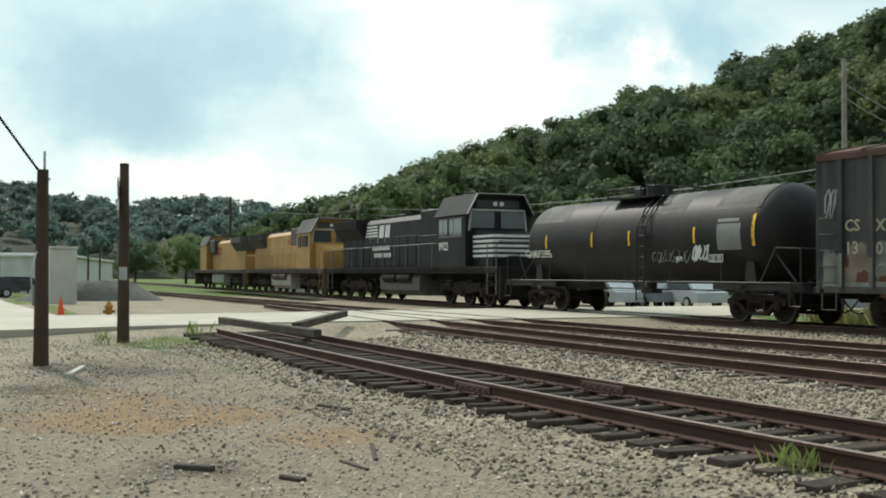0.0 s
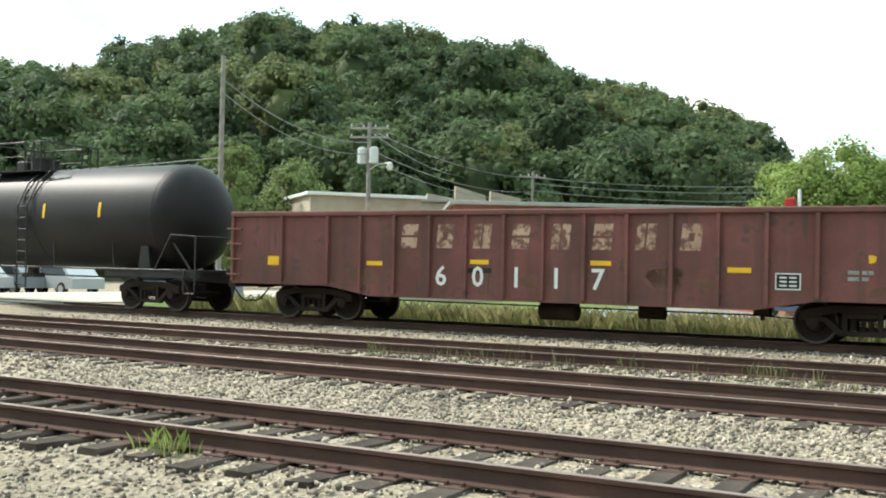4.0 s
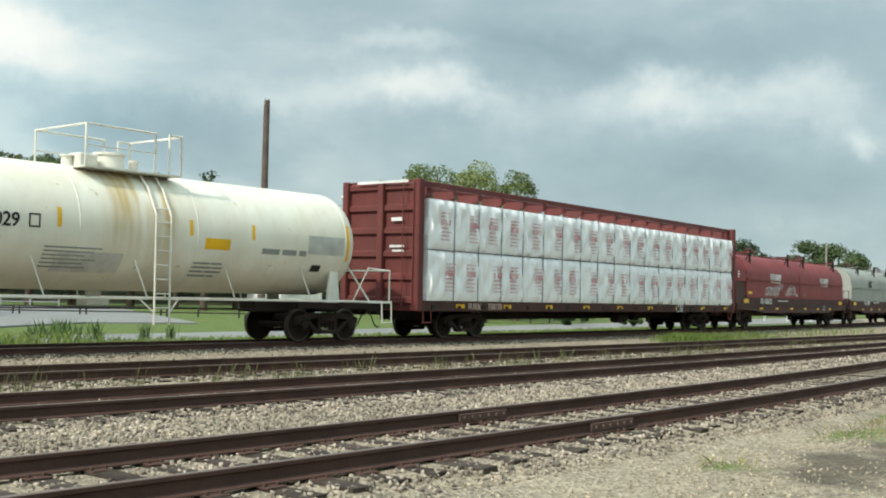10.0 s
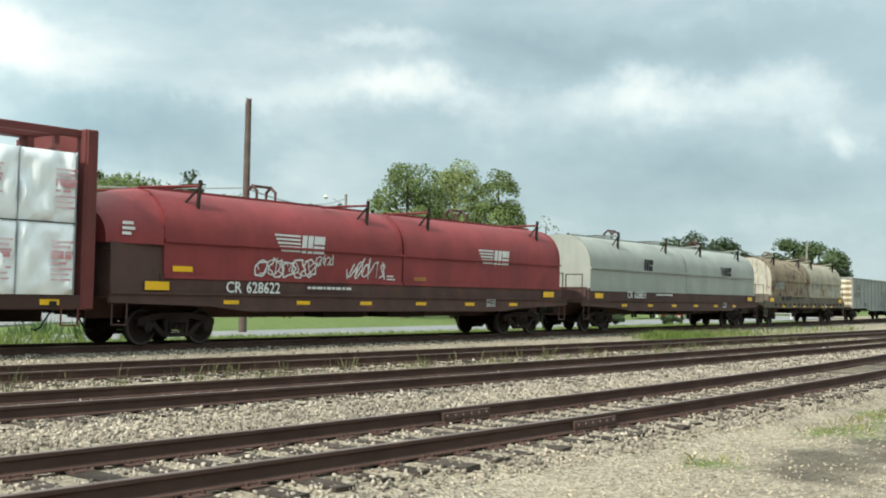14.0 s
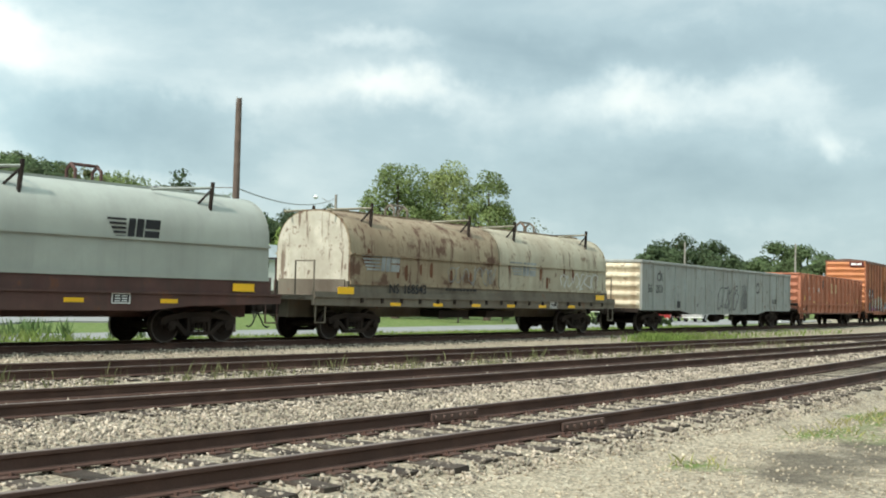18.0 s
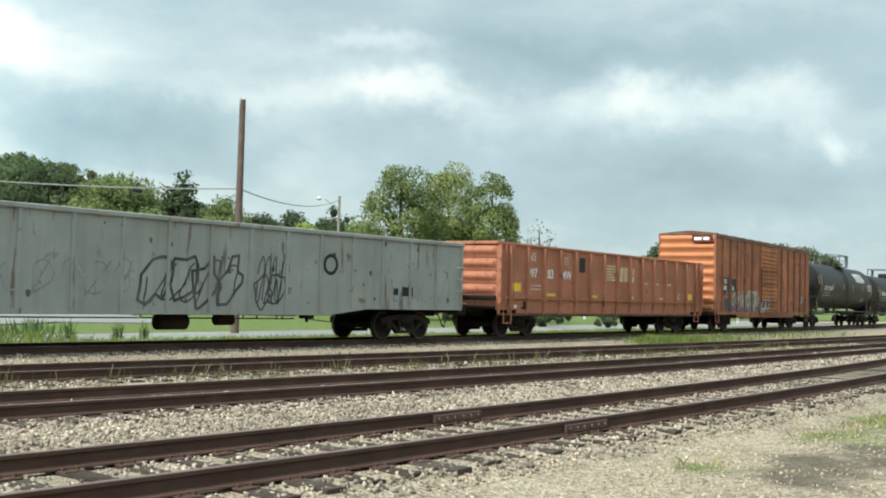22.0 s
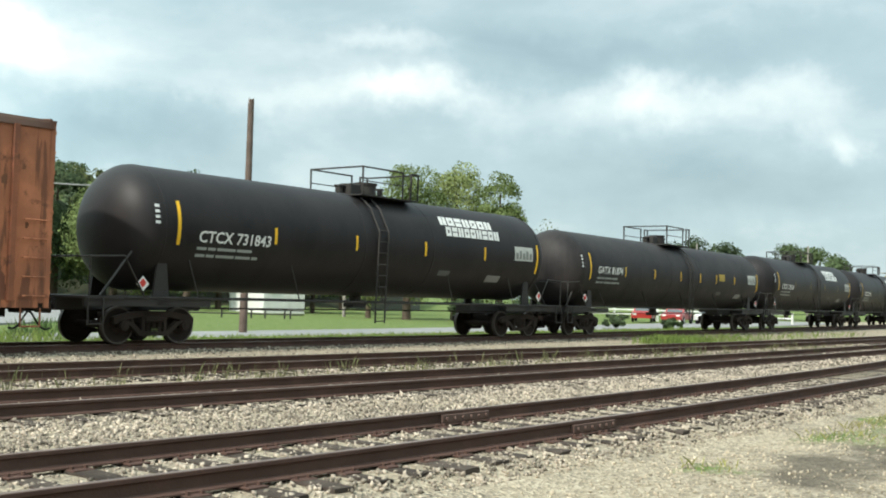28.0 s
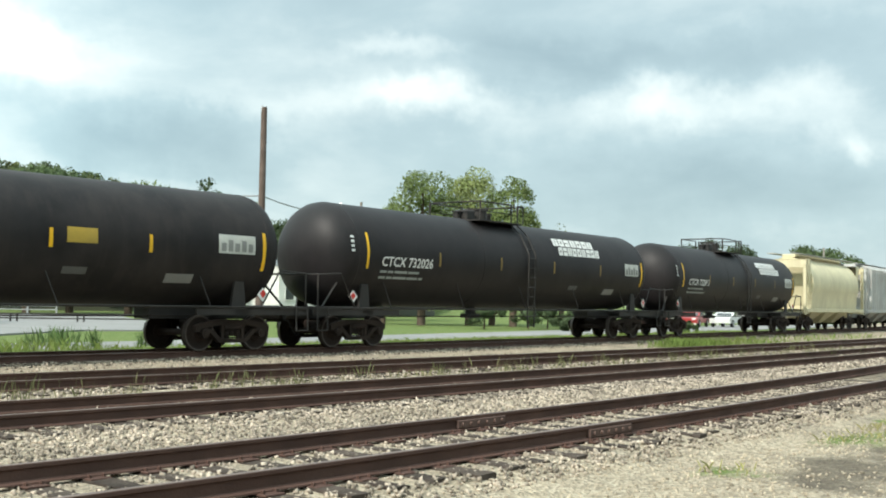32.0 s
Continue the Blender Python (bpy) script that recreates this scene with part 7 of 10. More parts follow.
for row in panels:
    for k, (xa, xb) in enumerate(zip(row[:-1], row[1:])):
        top_z = rnd.uniform(1.75, 2.35)
        blob(820 + k, xa + 0.04, xb - 0.04, 0.92, top_z, -1.4832, (FADE, FADE_TAN, FADE)[(k + (xa > 0)) % 3], car, "faded_patch", 28)
        plate(xa + 0.08, xb - 0.08, 0.99, rnd.uniform(1.08, 1.2), -1.4845, surface("chalky_grey_sill", (0.27, 0.275, 0.255), 0.8, 0.0, (0.12, 0.11, 0.10), 0.6, scale=3, vary=0.2), car, "chalky_edge", 0.001)
        plate(xb - 0.055, xb + 0.055, 1.02, rnd.uniform(1.4, 1.9), -1.5615, FADE, car, "worn_rib_face", 0.001) if k < 6 else None
blob(802, 1.35, 2.28, 1.15, 2.3, -1.4860, FADE_TEAL, car)
blob(803, -3.0, -2.1, 1.2, 2.2, -1.4860, FADE_TEAL, car)
strokes(801, -4.7, -2.0, 1.10, 2.2, -1.488, 3, 0.06, TAG, car)
strokes(808, -4.6, -2.2, 1.20, 2.0, -1.490, 3, 0.04, DARK_TAG, car)
lettering("PA", 0.80, surface("white_spray", (0.55, 0.55, 0.52), 0.7, 0.0, (0.25, 0.24, 0.22), 0.5, scale=4, vary=0.1), car, pose(3.42, -1.492, 1.60), 0.9, "graffiti")
blob(813, 4.40, 5.20, 1.25, 2.1, -1.4862, surface("faded_orange_spray", (0.30, 0.14, 0.06), 0.8, 0.0, (0.12, 0.08, 0.06), 0.6, scale=2, vary=0.2), car)
blob(814, 7.35, 7.95, 1.2, 2.2, -1.4862, surface("faded_orange_spray", (0.30, 0.14, 0.06), 0.8, vary=0.2), car)
strokes(805, 5.2, 7.7, 1.05, 2.1, -1.489, 6, 0.07, TAG, car)
strokes(809, 2.6, 7.4, 1.20, 1.9, -1.491, 6, 0.04, DARK_TAG, car)
strokes(810, -7.95, -7.6, 2.75, 3.45, -1.488, 2, 0.05, TAG, car)
strokes(811, -6.4, -5.7, 1.2, 1.6, -1.488, 2, 0.03, TAG, car)
blob(812, 1.65, 1.95, 3.2, 3.75, -1.486, TAG, car)
wear_spots(93, 14, -h + 0.4, h - 0.4, 0.95, 2.2, -1.4835, 0.3, RUSTY, car)


# ---- covered hoppers ----
def hopper(label, u0, u1, paint, ribs, name="covered_hopper"):
    car = thing(name, label, "hopper car", "cars of the freight train")
    h = (u1 - u0) / 2
    zt, zb = 4.40, 1.30
    if ribs:
        prof = [(-1.5, zb), (-1.5, zt - 0.25), (-1.2, zt), (1.2, zt), (1.5, zt - 0.25), (1.5, zb)]
    else:
        prof = []
        for k in range(25):
            t = math.pi * (k / 24 * 1.24 - 0.12)
            prof.append((-1.52 * math.cos(t), 2.75 + 1.62 * math.sin(t)))
        prof = [(-1.35, zb)] + [p for p in prof if p[1] > zb + 0.1] + [(1.35, zb)]
    part("body", Shape().prism(prof, "x", -h + 1.6, h - 1.6), paint, car, smooth=40)
    for s in (-1, 1):
        part("end_slope", Shape().add([(s * (h - 1.6), -1.35, 1.5), (s * (h - 1.6), 1.35, 1.5), (s * (h - 0.7), -1.35, 4.2), (s * (h - 0.7), 1.35, 4.2), (s * (h - 1.6), -1.35, 4.2), (s * (h - 1.6), 1.35, 4.2)], [(0, 1, 3, 2), (0, 2, 4), (1, 5, 3), (2, 3, 5, 4)]), paint, car)
        part("end_frame", Shape().box(s * (h - 0.12) - 0.08, s * (h - 0.12) + 0.08, -1.5, -1.34, 1.0, 3.9).box(s * (h - 0.12) - 0.08, s * (h - 0.12) + 0.08, 1.34, 1.5, 1.0, 3.9).box(s * (h - 0.12) - 0.08, s * (h - 0.12) + 0.08, -1.5, 1.5, 3.7, 4.1), paint, car)
        part("ladder", Shape().bars([(s * (h - 0.75), -1.48, 1.0), (s * (h - 0.75), -1.48, 4.2)], 0.025, 6).bars([(s * (h - 0.2), -1.48, 1.0), (s * (h - 0.2), -1.48, 4.2)], 0.025, 6), paint, car)
        for k in range(8):
            part("ladder_rung", Shape().bars([(s * (h - 0.75), -1.48, 1.2 + 0.38 * k), (s * (h - 0.2), -1.48, 1.2 + 0.38 * k)], 0.018, 5), paint, car)
        part("end_sill", Shape().box(min(s * h, s * (h - 2.6)), max(s * h, s * (h - 2.6)), -0.4, 0.4, 0.75, 1.15).box(min(s * h, s * (h - 1.0)), max(s * h, s * (h - 1.0)), -1.45, 1.45, 1.05, 1.18), paint, car)
    for y in (-1.48, 1.48):
        part("side_sill", Shape().box(-h + 0.3, h - 0.3, y - 0.05, y + 0.05, 1.12, 1.34, 0.02), paint, car)
        if ribs:
            for k in range(20):
                x = -h + 1.7 + (2 * h - 3.4) * k / 19
                part("rib", Shape().box(x - 0.04, x + 0.04, y - 0.06, y + 0.06, zb, zt - 0.25), paint, car)
    for k in range(3):
        x = (k - 1) * 3.1
        part("hopper_outlet", Shape().add([(x - 1.4, -1.3, 1.3), (x + 1.4, -1.3, 1.3), (x + 1.4, 1.3, 1.3), (x - 1.4, 1.3, 1.3), (x - 0.35, -0.4, 0.45), (x + 0.35, -0.4, 0.45), (x + 0.35, 0.4, 0.45), (x - 0.35, 0.4, 0.45)],
             [(0, 1, 5, 4), (1, 2, 6, 5), (2, 3, 7, 6), (3, 0, 4, 7), (4, 5, 6, 7)]), paint, car)
    part("roof_walk", Shape().box(-h + 0.5, h - 0.5, -0.9, -0.45, zt + 0.12, zt + 0.16).box(-h + 0.5, h - 0.5, 0.45, 0.9, zt + 0.12, zt + 0.16), surface("galvanised_walk", (0.35, 0.35, 0.34), 0.6, 0.4), car)
    part("roof_hatch", Shape().box(-h + 1.8, h - 1.8, -0.4, 0.4, zt - 0.05, zt + 0.14, 0.03), paint, car)
    running_gear(car, h - 2.0, h + 0.02, 0.44)
    CARS.append((car, (u0 + u1) / 2, h - 2.0))
    return car, h


HOP_CREAM = surface("cream_hopper_paint", (0.60, 0.545, 0.36), 0.6, 0.0, (0.44, 0.38, 0.25), 0.5, streak=0.4, vary=0.08)
HOP_GREY = surface("grey_hopper_paint", (0.44, 0.44, 0.42), 0.65, 0.0, (0.26, 0.24, 0.22), 0.5, streak=0.4, vary=0.1)
hopper("smooth cream covered hopper behind the tank cars", 347.6, 361.7, HOP_CREAM, False)
car, h = hopper("grey ribbed covered hopper at the end of sight", 362.4, 377.4, HOP_GREY, True)
plate(-0.6, 0.0, 2.2, 3.4, -1.56, WHITE, car, "emblem_panel")
hopper("grey ribbed covered hopper at the end of sight", 378.4, 393.4, HOP_GREY, True)


# ---- locomotives ----
def loco_truck(parent, x, r=0.53):
    s = Shape()
    for y in (-1.05, 1.05):
        s.prism([(-2.5, 0.55), (-2.5, 0.80), (-2.1, 0.95), (2.1, 0.95), (2.5, 0.80), (2.5, 0.55), (2.2, 0.50), (1.4, 0.62), (0.6, 0.50), (-0.6, 0.50), (-1.4, 0.62), (-2.2, 0.50)], "y", y - 0.09, y + 0.09)
        for ax in (-2.0, 0.0, 2.0):
            e = -1 if y < 0 else 1
            s.box(ax - 0.24, ax + 0.24, y + e * 0.02 - 0.12, y + e * 0.02 + 0.12, 0.36, 0.70, 0.03)
            s.tube((ax, y + e * 0.10, 0.53), (ax, y + e * 0.20, 0.53), 0.14, 12)
        for sx in (-1.0, 1.0):
            for k in range(3):
                s.tube((sx + (k - 1) * 0.16, y, 0.60), (sx + (k - 1) * 0.16, y, 0.92), 0.06, 8)
            s.tube((sx * 1.5, y * 1.1, 0.86), (sx * 1.5 + 0.45, y * 1.1, 0.86), 0.11, 10)
    s.box(-1.2, 1.2, -0.9, 0.9, 0.6, 0.95)
    t = part("truck", s, STEEL, parent, m=pose(x, 0, 0))
    for ax in (-2.0, 0.0, 2.0):
        wheelset(t, ax, r, r)
    return t


GLASS = surface("dark_cab_glass", (0.055, 0.062, 0.065), 0.06, 0.0, vary=0.1, bump=0.0, spec=1.0)


def locomotive(label, u0, u1, body, frame, roof, trim, kind, name="diesel_locomotive"):
    """A six-axle road diesel with its cab at the +x end."""
    car = thing(name, label, "locomotive", "locomotives of the freight train")
    h = (u1 - u0) / 2
    zd = 1.62
    part("frame", Shape().box(-h + 0.2, h - 0.2, -1.5, 1.5, 1.34, zd, 0.03).box(-h + 1.0, h - 1.0, -0.7, 0.7, 1.0, 1.34), frame, car)
    part("sill_edge", Shape().box(-h + 1.4, h - 1.6, -1.53, -1.49, zd - 0.10, zd + 0.02), frame, car)
    part("fuel_tank", Shape().prism([(-1.35, 0.55), (-1.35, 1.15), (-1.2, 1.34), (1.2, 1.34), (1.35, 1.15), (1.35, 0.55), (1.0, 0.32), (-1.0, 0.32)], "x", -2.6, 2.6), surface("dusty_black_tank", (0.105, 0.10, 0.092), 0.7, vary=0.2) if kind == "black" else surface("dusty_fuel_tank", (0.30, 0.285, 0.26), 0.6, vary=0.15), car)
    for k in range(2):
        part("air_reservoir", Shape().spin([(-1.9 + 1.9 * k, 0.05), (-1.85 + 1.9 * k, 0.24), (-0.25 + 1.9 * k, 0.24), (-0.2 + 1.9 * k, 0.05)], "x", 14, (0, -1.3, 1.12)), frame, car, smooth=40)
    for s in (-1, 1):
        loco_truck(car, s * (h - 4.2))
        part("pilot", Shape().prism([(s * (h - 0.25), 0.30), (s * h, 0.30), (s * h, 1.55), (s * (h - 0.25), 1.55)], "y", -1.45, 1.45), frame, car)
        part("coupler", COUPLER, STEEL, car, m=pose(s * h, 0, 0, 0, 0, 0 if s > 0 else 180))
        for z in (0.45, 0.85, 1.25):
            part("step", Shape().box(s * (h - 0.75) - 0.35, s * (h - 0.75) + 0.35, -1.5, -1.1, z, z + 0.05), frame, car)
        for q in (0.35, 1.15):
            part("step_rail", Shape().bars([(s * (h - q), -1.48, 0.5), (s * (h - q), -1.48, 2.6)], 0.025, 6), trim, car)
    # long hood
    hx0, hx1 = -h + 1.5, h - 6.3
    zh = 4.15
    part("long_hood", Shape().prism([(-0.95, zd), (-0.95, zh - 0.25), (-0.65, zh), (0.65, zh), (0.95, zh - 0.25), (0.95, zd)], "x", hx0, hx1), body, car)
    n = 13
    for k in range(n):
        x = hx0 + 0.3 + (hx1 - hx0 - 0.6) * k / n
        part("hood_door", Shape().box(x, x + (hx1 - hx0 - 0.6) / n - 0.08, -0.985, -0.95, zd + 0.12, zd + 1.55, 0.012), body, car)
    # flared radiators at the rear
    part("radiator", Shape().prism([(-0.95, 3.1), (-1.45, 3.75), (-1.45, zh + 0.05), (1.45, zh + 0.05), (1.45, 3.75), (0.95, 3.1)], "x", hx0 - 0.2, hx0 + 3.6), roof, car)
    part("roof_stack", Shape().box(1.2, 2.0, -0.35, 0.35, zh, zh + 0.25, 0.03).box(-2.2, -1.0, -0.6, 0.6, zh, zh + 0.16, 0.03), roof, car)
    part("blower_duct", Shape().box(hx1 - 2.4, hx1 - 0.1, -1.25, 1.25, 3.1, zh + 0.1, 0.05), roof, car)
    part("equipment_cabinet", Shape().box(hx1 - 2.2, hx1, -1.3, -0.9, zd, 3.1, 0.03), body, car)
    # cab
    cx0, cx1 = hx1 + 0.02, h - 3.2
    cab = part("cab", Shape().prism([(-1.5, zd), (-1.5, 3.75), (-1.05, 4.62), (1.05, 4.62), (1.5, 3.75), (1.5, zd)], "x", cx0, cx1), body, car)
    part("cab_roof", Shape().prism([(-1.56, 3.82), (-1.08, 4.70), (1.08, 4.70), (1.56, 3.82), (1.5, 3.78), (1.03, 4.63), (-1.03, 4.63), (-1.5, 3.78)], "x", cx0 - 0.1, cx1 + 0.35), roof, cab)
    part("roof_edge", Shape().prism([(-1.57, 3.83), (-1.09, 4.71), (1.09, 4.71), (1.57, 3.83), (1.54, 3.83), (1.07, 4.67), (-1.07, 4.67), (-1.54, 3.83)], "x", cx1 + 0.28, cx1 + 0.37), surface("pale_cab_roof", (0.42, 0.42, 0.39), 0.6, 0.0, (0.2, 0.2, 0.19), 0.5, vary=0.12), cab)
    for a, b in ((cx0 + 0.35, cx0 + 1.25), (cx0 + 1.45, cx1 - 0.35)):
        part("side_window", Shape().box(a, b, -1.515, -1.49, 2.95, 3.65, 0.005), GLASS, cab)
        for zf in (2.89, 3.65):
            part("window_frame", Shape().box(a - 0.05, b + 0.05, -1.508, -1.495, zf, zf + 0.06), trim, cab)
    for a, b in ((-1.25, -0.15), (0.15, 1.25)):
        part("windshield", Shape().box(cx1 - 0.01, cx1 + 0.02, a, b, 3.25, 3.95, 0.005), GLASS, cab)
    part("number_board", Shape().box(cx1 - 0.02, cx1 + 0.05, -1.0, 1.0, 4.1, 4.45, 0.02), surface("number_board_dark", (0.05, 0.05, 0.05), 0.4), cab)
    part("headlight", Shape().tube((cx1, -0.15, 4.28), (cx1 + 0.1, -0.15, 4.28), 0.10, 12).tube((cx1, 0.15, 4.28), (cx1 + 0.1, 0.15, 4.28), 0.10, 12), surface("lamp_lens", (0.7, 0.7, 0.66), 0.15, vary=0.05), cab)
    for y in (-1.34, 1.34):
        part("windshield_post", Shape().bars([(cx1 + 0.03, y, 3.15), (cx1 + 0.03, y * 0.93, 4.0)], 0.05, 6), surface("pale_cab_roof", (0.42, 0.42, 0.39), 0.6), cab)
    part("front_band", Shape().box(cx1 - 0.01, cx1 + 0.03, -1.3, 1.3, 3.98, 4.06), surface("pale_cab_roof", (0.42, 0.42, 0.39), 0.6), cab)
    for k in range(2):
        part("side_sash", Shape().box(cx0 + 0.78 + 1.1 * k, cx0 + 0.82 + 1.1 * k, -1.522, -1.50, 2.95, 3.65), trim, cab)
    for k in range(5):
        part("roof_fan", Shape().spin([(zh + 0.05, 0.55), (zh + 0.13, 0.55), (zh + 0.13, 0.1)], "z", 18, (hx0 + 0.5 + 1.15 * k if k < 3 else hx0 + 5.0 + 1.4 * (k - 3), 0, 0)), roof, car)
    part("radiator_grille", Shape().prism([(-1.46, 3.72), (-1.46, zh), (-1.475, zh), (-1.475, 3.72)], "x", hx0, hx0 + 3.3), surface("sooty_grille", (0.016, 0.015, 0.014), 0.8, spec=0.1), car)
    part("antenna_bar", Shape().bars([(cx0 + 1.2, -0.8, 4.70), (cx0 + 1.2, -0.8, 4.86), (cx0 + 1.2, 0.8, 4.86), (cx0 + 1.2, 0.8, 4.70)], 0.03, 6), roof, cab)
    # nose
    part("nose", Shape().prism([(cx1, zd), (cx1, 3.2), (cx1 + 0.5, 3.12), (cx1 + 1.75, 2.85), (cx1 + 1.9, 2.6), (cx1 + 1.9, zd)], "y", -1.15, 1.15), body, car)
    part("nose_door", Shape().box(cx1 + 1.88, cx1 + 1.93, -0.35, 0.35, zd + 0.05, 2.75, 0.01), body, car)
    for k in range(11):
        x = -h + 1.3 + (h * 2 - 6.5) * k / 10
        part("handrail_post", Shape().bars([(x, -1.48, zd), (x, -1.48, zd + 1.05)], 0.02, 6), trim, car)
    part("handrail", Shape().bars([(-h + 1.2, -1.48, zd + 1.05), (h - 5.2, -1.48, zd + 1.05)], 0.022, 6), trim, car)
    for s in (-1, 1):
        part("end_handrail", Shape().bars([(s * (h - 0.3), -1.4, zd + 1.0), (s * (h - 0.3), 1.4, zd + 1.0)], 0.025, 6), trim, car)
    return car, h


LOCO_BLACK = surface("black_locomotive_paint", (0.012, 0.012, 0.014), 0.6, 0.0, (0.035, 0.032, 0.03), 0.5, vary=0.2, bump=0.05, spec=0.18)
LOCO_YELLOW = surface("armour_yellow_paint", (0.40, 0.228, 0.068), 0.55, 0.0, (0.24, 0.135, 0.045), 0.6, streak=0.3, vary=0.1, bump=0.05)
LOCO_GREY = surface("sooty_grey_roof", (0.075, 0.068, 0.062), 0.7, 0.0, (0.04, 0.035, 0.032), 0.5, vary=0.2)
LOCO_FRAME = surface("grimy_black_frame", (0.020, 0.018, 0.017), 0.8, 0.0, (0.045, 0.037, 0.031), 0.5, vary=0.2, spec=0.1)
LOCO_TRIM = surface("worn_pale_trim", (0.17, 0.16, 0.15), 0.6, vary=0.15)
BROWN_FRAME = surface("brown_grey_frame", (0.075, 0.060, 0.050), 0.8, vary=0.2, spec=0.1)
car, h = locomotive("black road locomotive with white nose stripes", -56.8, -34.5, LOCO_BLACK, LOCO_FRAME, LOCO_BLACK, LOCO_TRIM, "black")
cx1 = h - 3.2
for k in range(5):
    z = 2.02 + 0.20 * k
    part("nose_stripe", Shape().box(cx1 + 0.02, cx1 + 1.92, -1.165, -1.152, z, z + 0.10).box(cx1 + 1.905, cx1 + 1.94, -1.15, 1.15, z, z + 0.10), WHITE, car)
lettering("9922", 0.50, WHITE, car, pose(h - 5.95, -1.508, 2.35))
hx0 = -h + 1.5
for k in range(6):
    plate(hx0 + 4.0 - 0.08 * k, hx0 + 5.6, 3.72 - 0.16 * k, 3.81 - 0.16 * k, -0.965, WHITE, car, "stripe_mark")
for k in range(2):
    part("letter_block", Shape().prism([(hx0 + 5.75 + 0.85 * k, 2.92), (hx0 + 6.4 + 0.85 * k, 2.92), (hx0 + 6.6 + 0.85 * k, 3.80), (hx0 + 5.95 + 0.85 * k, 3.80)], "y", -0.97, -0.96), WHITE, car)
for row in range(2):
    for k in range(7):
        plate(hx0 + 5.0 + 0.36 * k + 0.2 * row, hx0 + 5.24 + 0.36 * k + 0.2 * row, 2.52 - 0.36 * row, 2.74 - 0.36 * row, -1.0, WHITE, car, "letter_block")
CARS.append((car, (-56.8 - 34.5) / 2, h - 4.2))
for u0, u1, turn in ((-79.0, -57.2, 0), (-101.2, -79.4, 180)):
    car, h = locomotive("yellow and grey road locomotive, dusty with use", u0, u1, LOCO_YELLOW, BROWN_FRAME, LOCO_GREY, surface("worn_yellow_trim", (0.34, 0.20, 0.06), 0.6, vary=0.15), "yellow")
    for k in range(2):
        for j in range(5 if k == 0 else 7):
            for side in (-1, 1):
                plate(h - 10.6 + 0.36 * j, h - 10.33 + 0.36 * j, 3.3 - 0.4 * k, 3.58 - 0.4 * k, side * 0.965, surface("faded_red_letters", (0.35, 0.07, 0.04), 0.6), car, "letter_block")
    if turn:
        for o in car.children:
            o.matrix_basis = pose(0, 0, 0, 0, 0, 180) @ o.matrix_basis
    CARS.append((car, (u0 + u1) / 2, h - 4.2))

# ---- ballast stones ----
PHI = (1 + 5 ** 0.5) / 2
ICO_V = np.array([(-1, PHI, 0), (1, PHI, 0), (-1, -PHI, 0), (1, -PHI, 0), (0, -1, PHI), (0, 1, PHI), (0, -1, -PHI), (0, 1, -PHI), (PHI, 0, -1), (PHI, 0, 1), (-PHI, 0, -1), (-PHI, 0, 1)]) / 1.9
ICO_F = np.array([(0, 11, 5), (0, 5, 1), (0, 1, 7), (0, 7, 10), (0, 10, 11), (1, 5, 9), (5, 11, 4), (11, 10, 2), (10, 7, 6), (7, 1, 8), (3, 9, 4), (3, 4, 2), (3, 2, 6), (3, 6, 8), (3, 8, 9), (4, 9, 5), (2, 4, 11), (6, 2, 10), (8, 6, 7), (9, 8, 1)])
PEB_V = np.array([(1, 0, 0), (-0.5, 0.87, 0), (-0.5, -0.87, 0), (0, 0, 1), (0, 0, -1)], float)
PEB_F = np.array([(0, 1, 3), (1, 2, 3), (2, 0, 3), (1, 0, 4), (2, 1, 4), (0, 2, 4)])
OCT_V = np.array([(1, 0, 0), (-1, 0, 0), (0, 1, 0), (0, -1, 0), (0, 0, 1), (0, 0, -1)], float)
OCT_F = np.array([(0, 2, 4), (2, 1, 4), (1, 3, 4), (3, 0, 4), (2, 0, 5), (1, 2, 5), (3, 1, 5), (0, 3, 5)])
rng = np.random.default_rng(11)


def turns(n):
    """n random turns as matrices."""
    q = rng.normal(size=(n, 4))
    q /= np.linalg.norm(q, axis=1)[:, None]
    w, x, y, z = q.T
    return np.stack([1 - 2 * (y * y + z * z), 2 * (x * y - z * w), 2 * (x * z + y * w), 2 * (x * y + z * w), 1 - 2 * (x * x + z * z), 2 * (y * z - x * w),
                     2 * (x * z - y * w), 2 * (y * z + x * w), 1 - 2 * (x * x + y * y)], 1).reshape(n, 3, 3)


def stones(name, pts, lo, hi, bv, bf, material, label):
    """Broken stones strewn at pts (x, y, z of the ground)."""
    n = len(pts)
    size = rng.uniform(lo, hi, n) * rng.choice([0.7, 1.0, 1.25], n, p=[0.3, 0.5, 0.2])
    shape = bv[None] * rng.uniform(0.72, 1.28, (n, len(bv), 1)) * np.stack([np.ones(n), rng.uniform(0.6, 1.0, n), rng.uniform(0.45, 0.8, n)], 1)[:, None, :]
    v = np.einsum("nij,nkj->nki", turns(n), shape) * size[:, None, None] + pts[:, None, :]
    v[:, :, 2] += (size * 0.25)[:, None]
    f = bf[None] + (np.arange(n) * len(bv))[:, None, None]
    return stuff(name, v.reshape(-1, 3), f.reshape(-1, 3), material, label, "ballast")


def band(ys, d0, d1, x0, x1, per_m2):
    """Random places along a track, from d0 to d1 beside its centre line."""
    n = int((x1 - x0) * (d1 - d0) * per_m2)
    x = rng.uniform(x0, x1, n)
    y = np.interp(x, XS, ys) + rng.uniform(d0, d1, n)
    return np.stack([x, y], 1)


def grounded(p, lift=0.0):
    return np.array([(x, y, ground_z(x, y) + lift) for x, y in p])


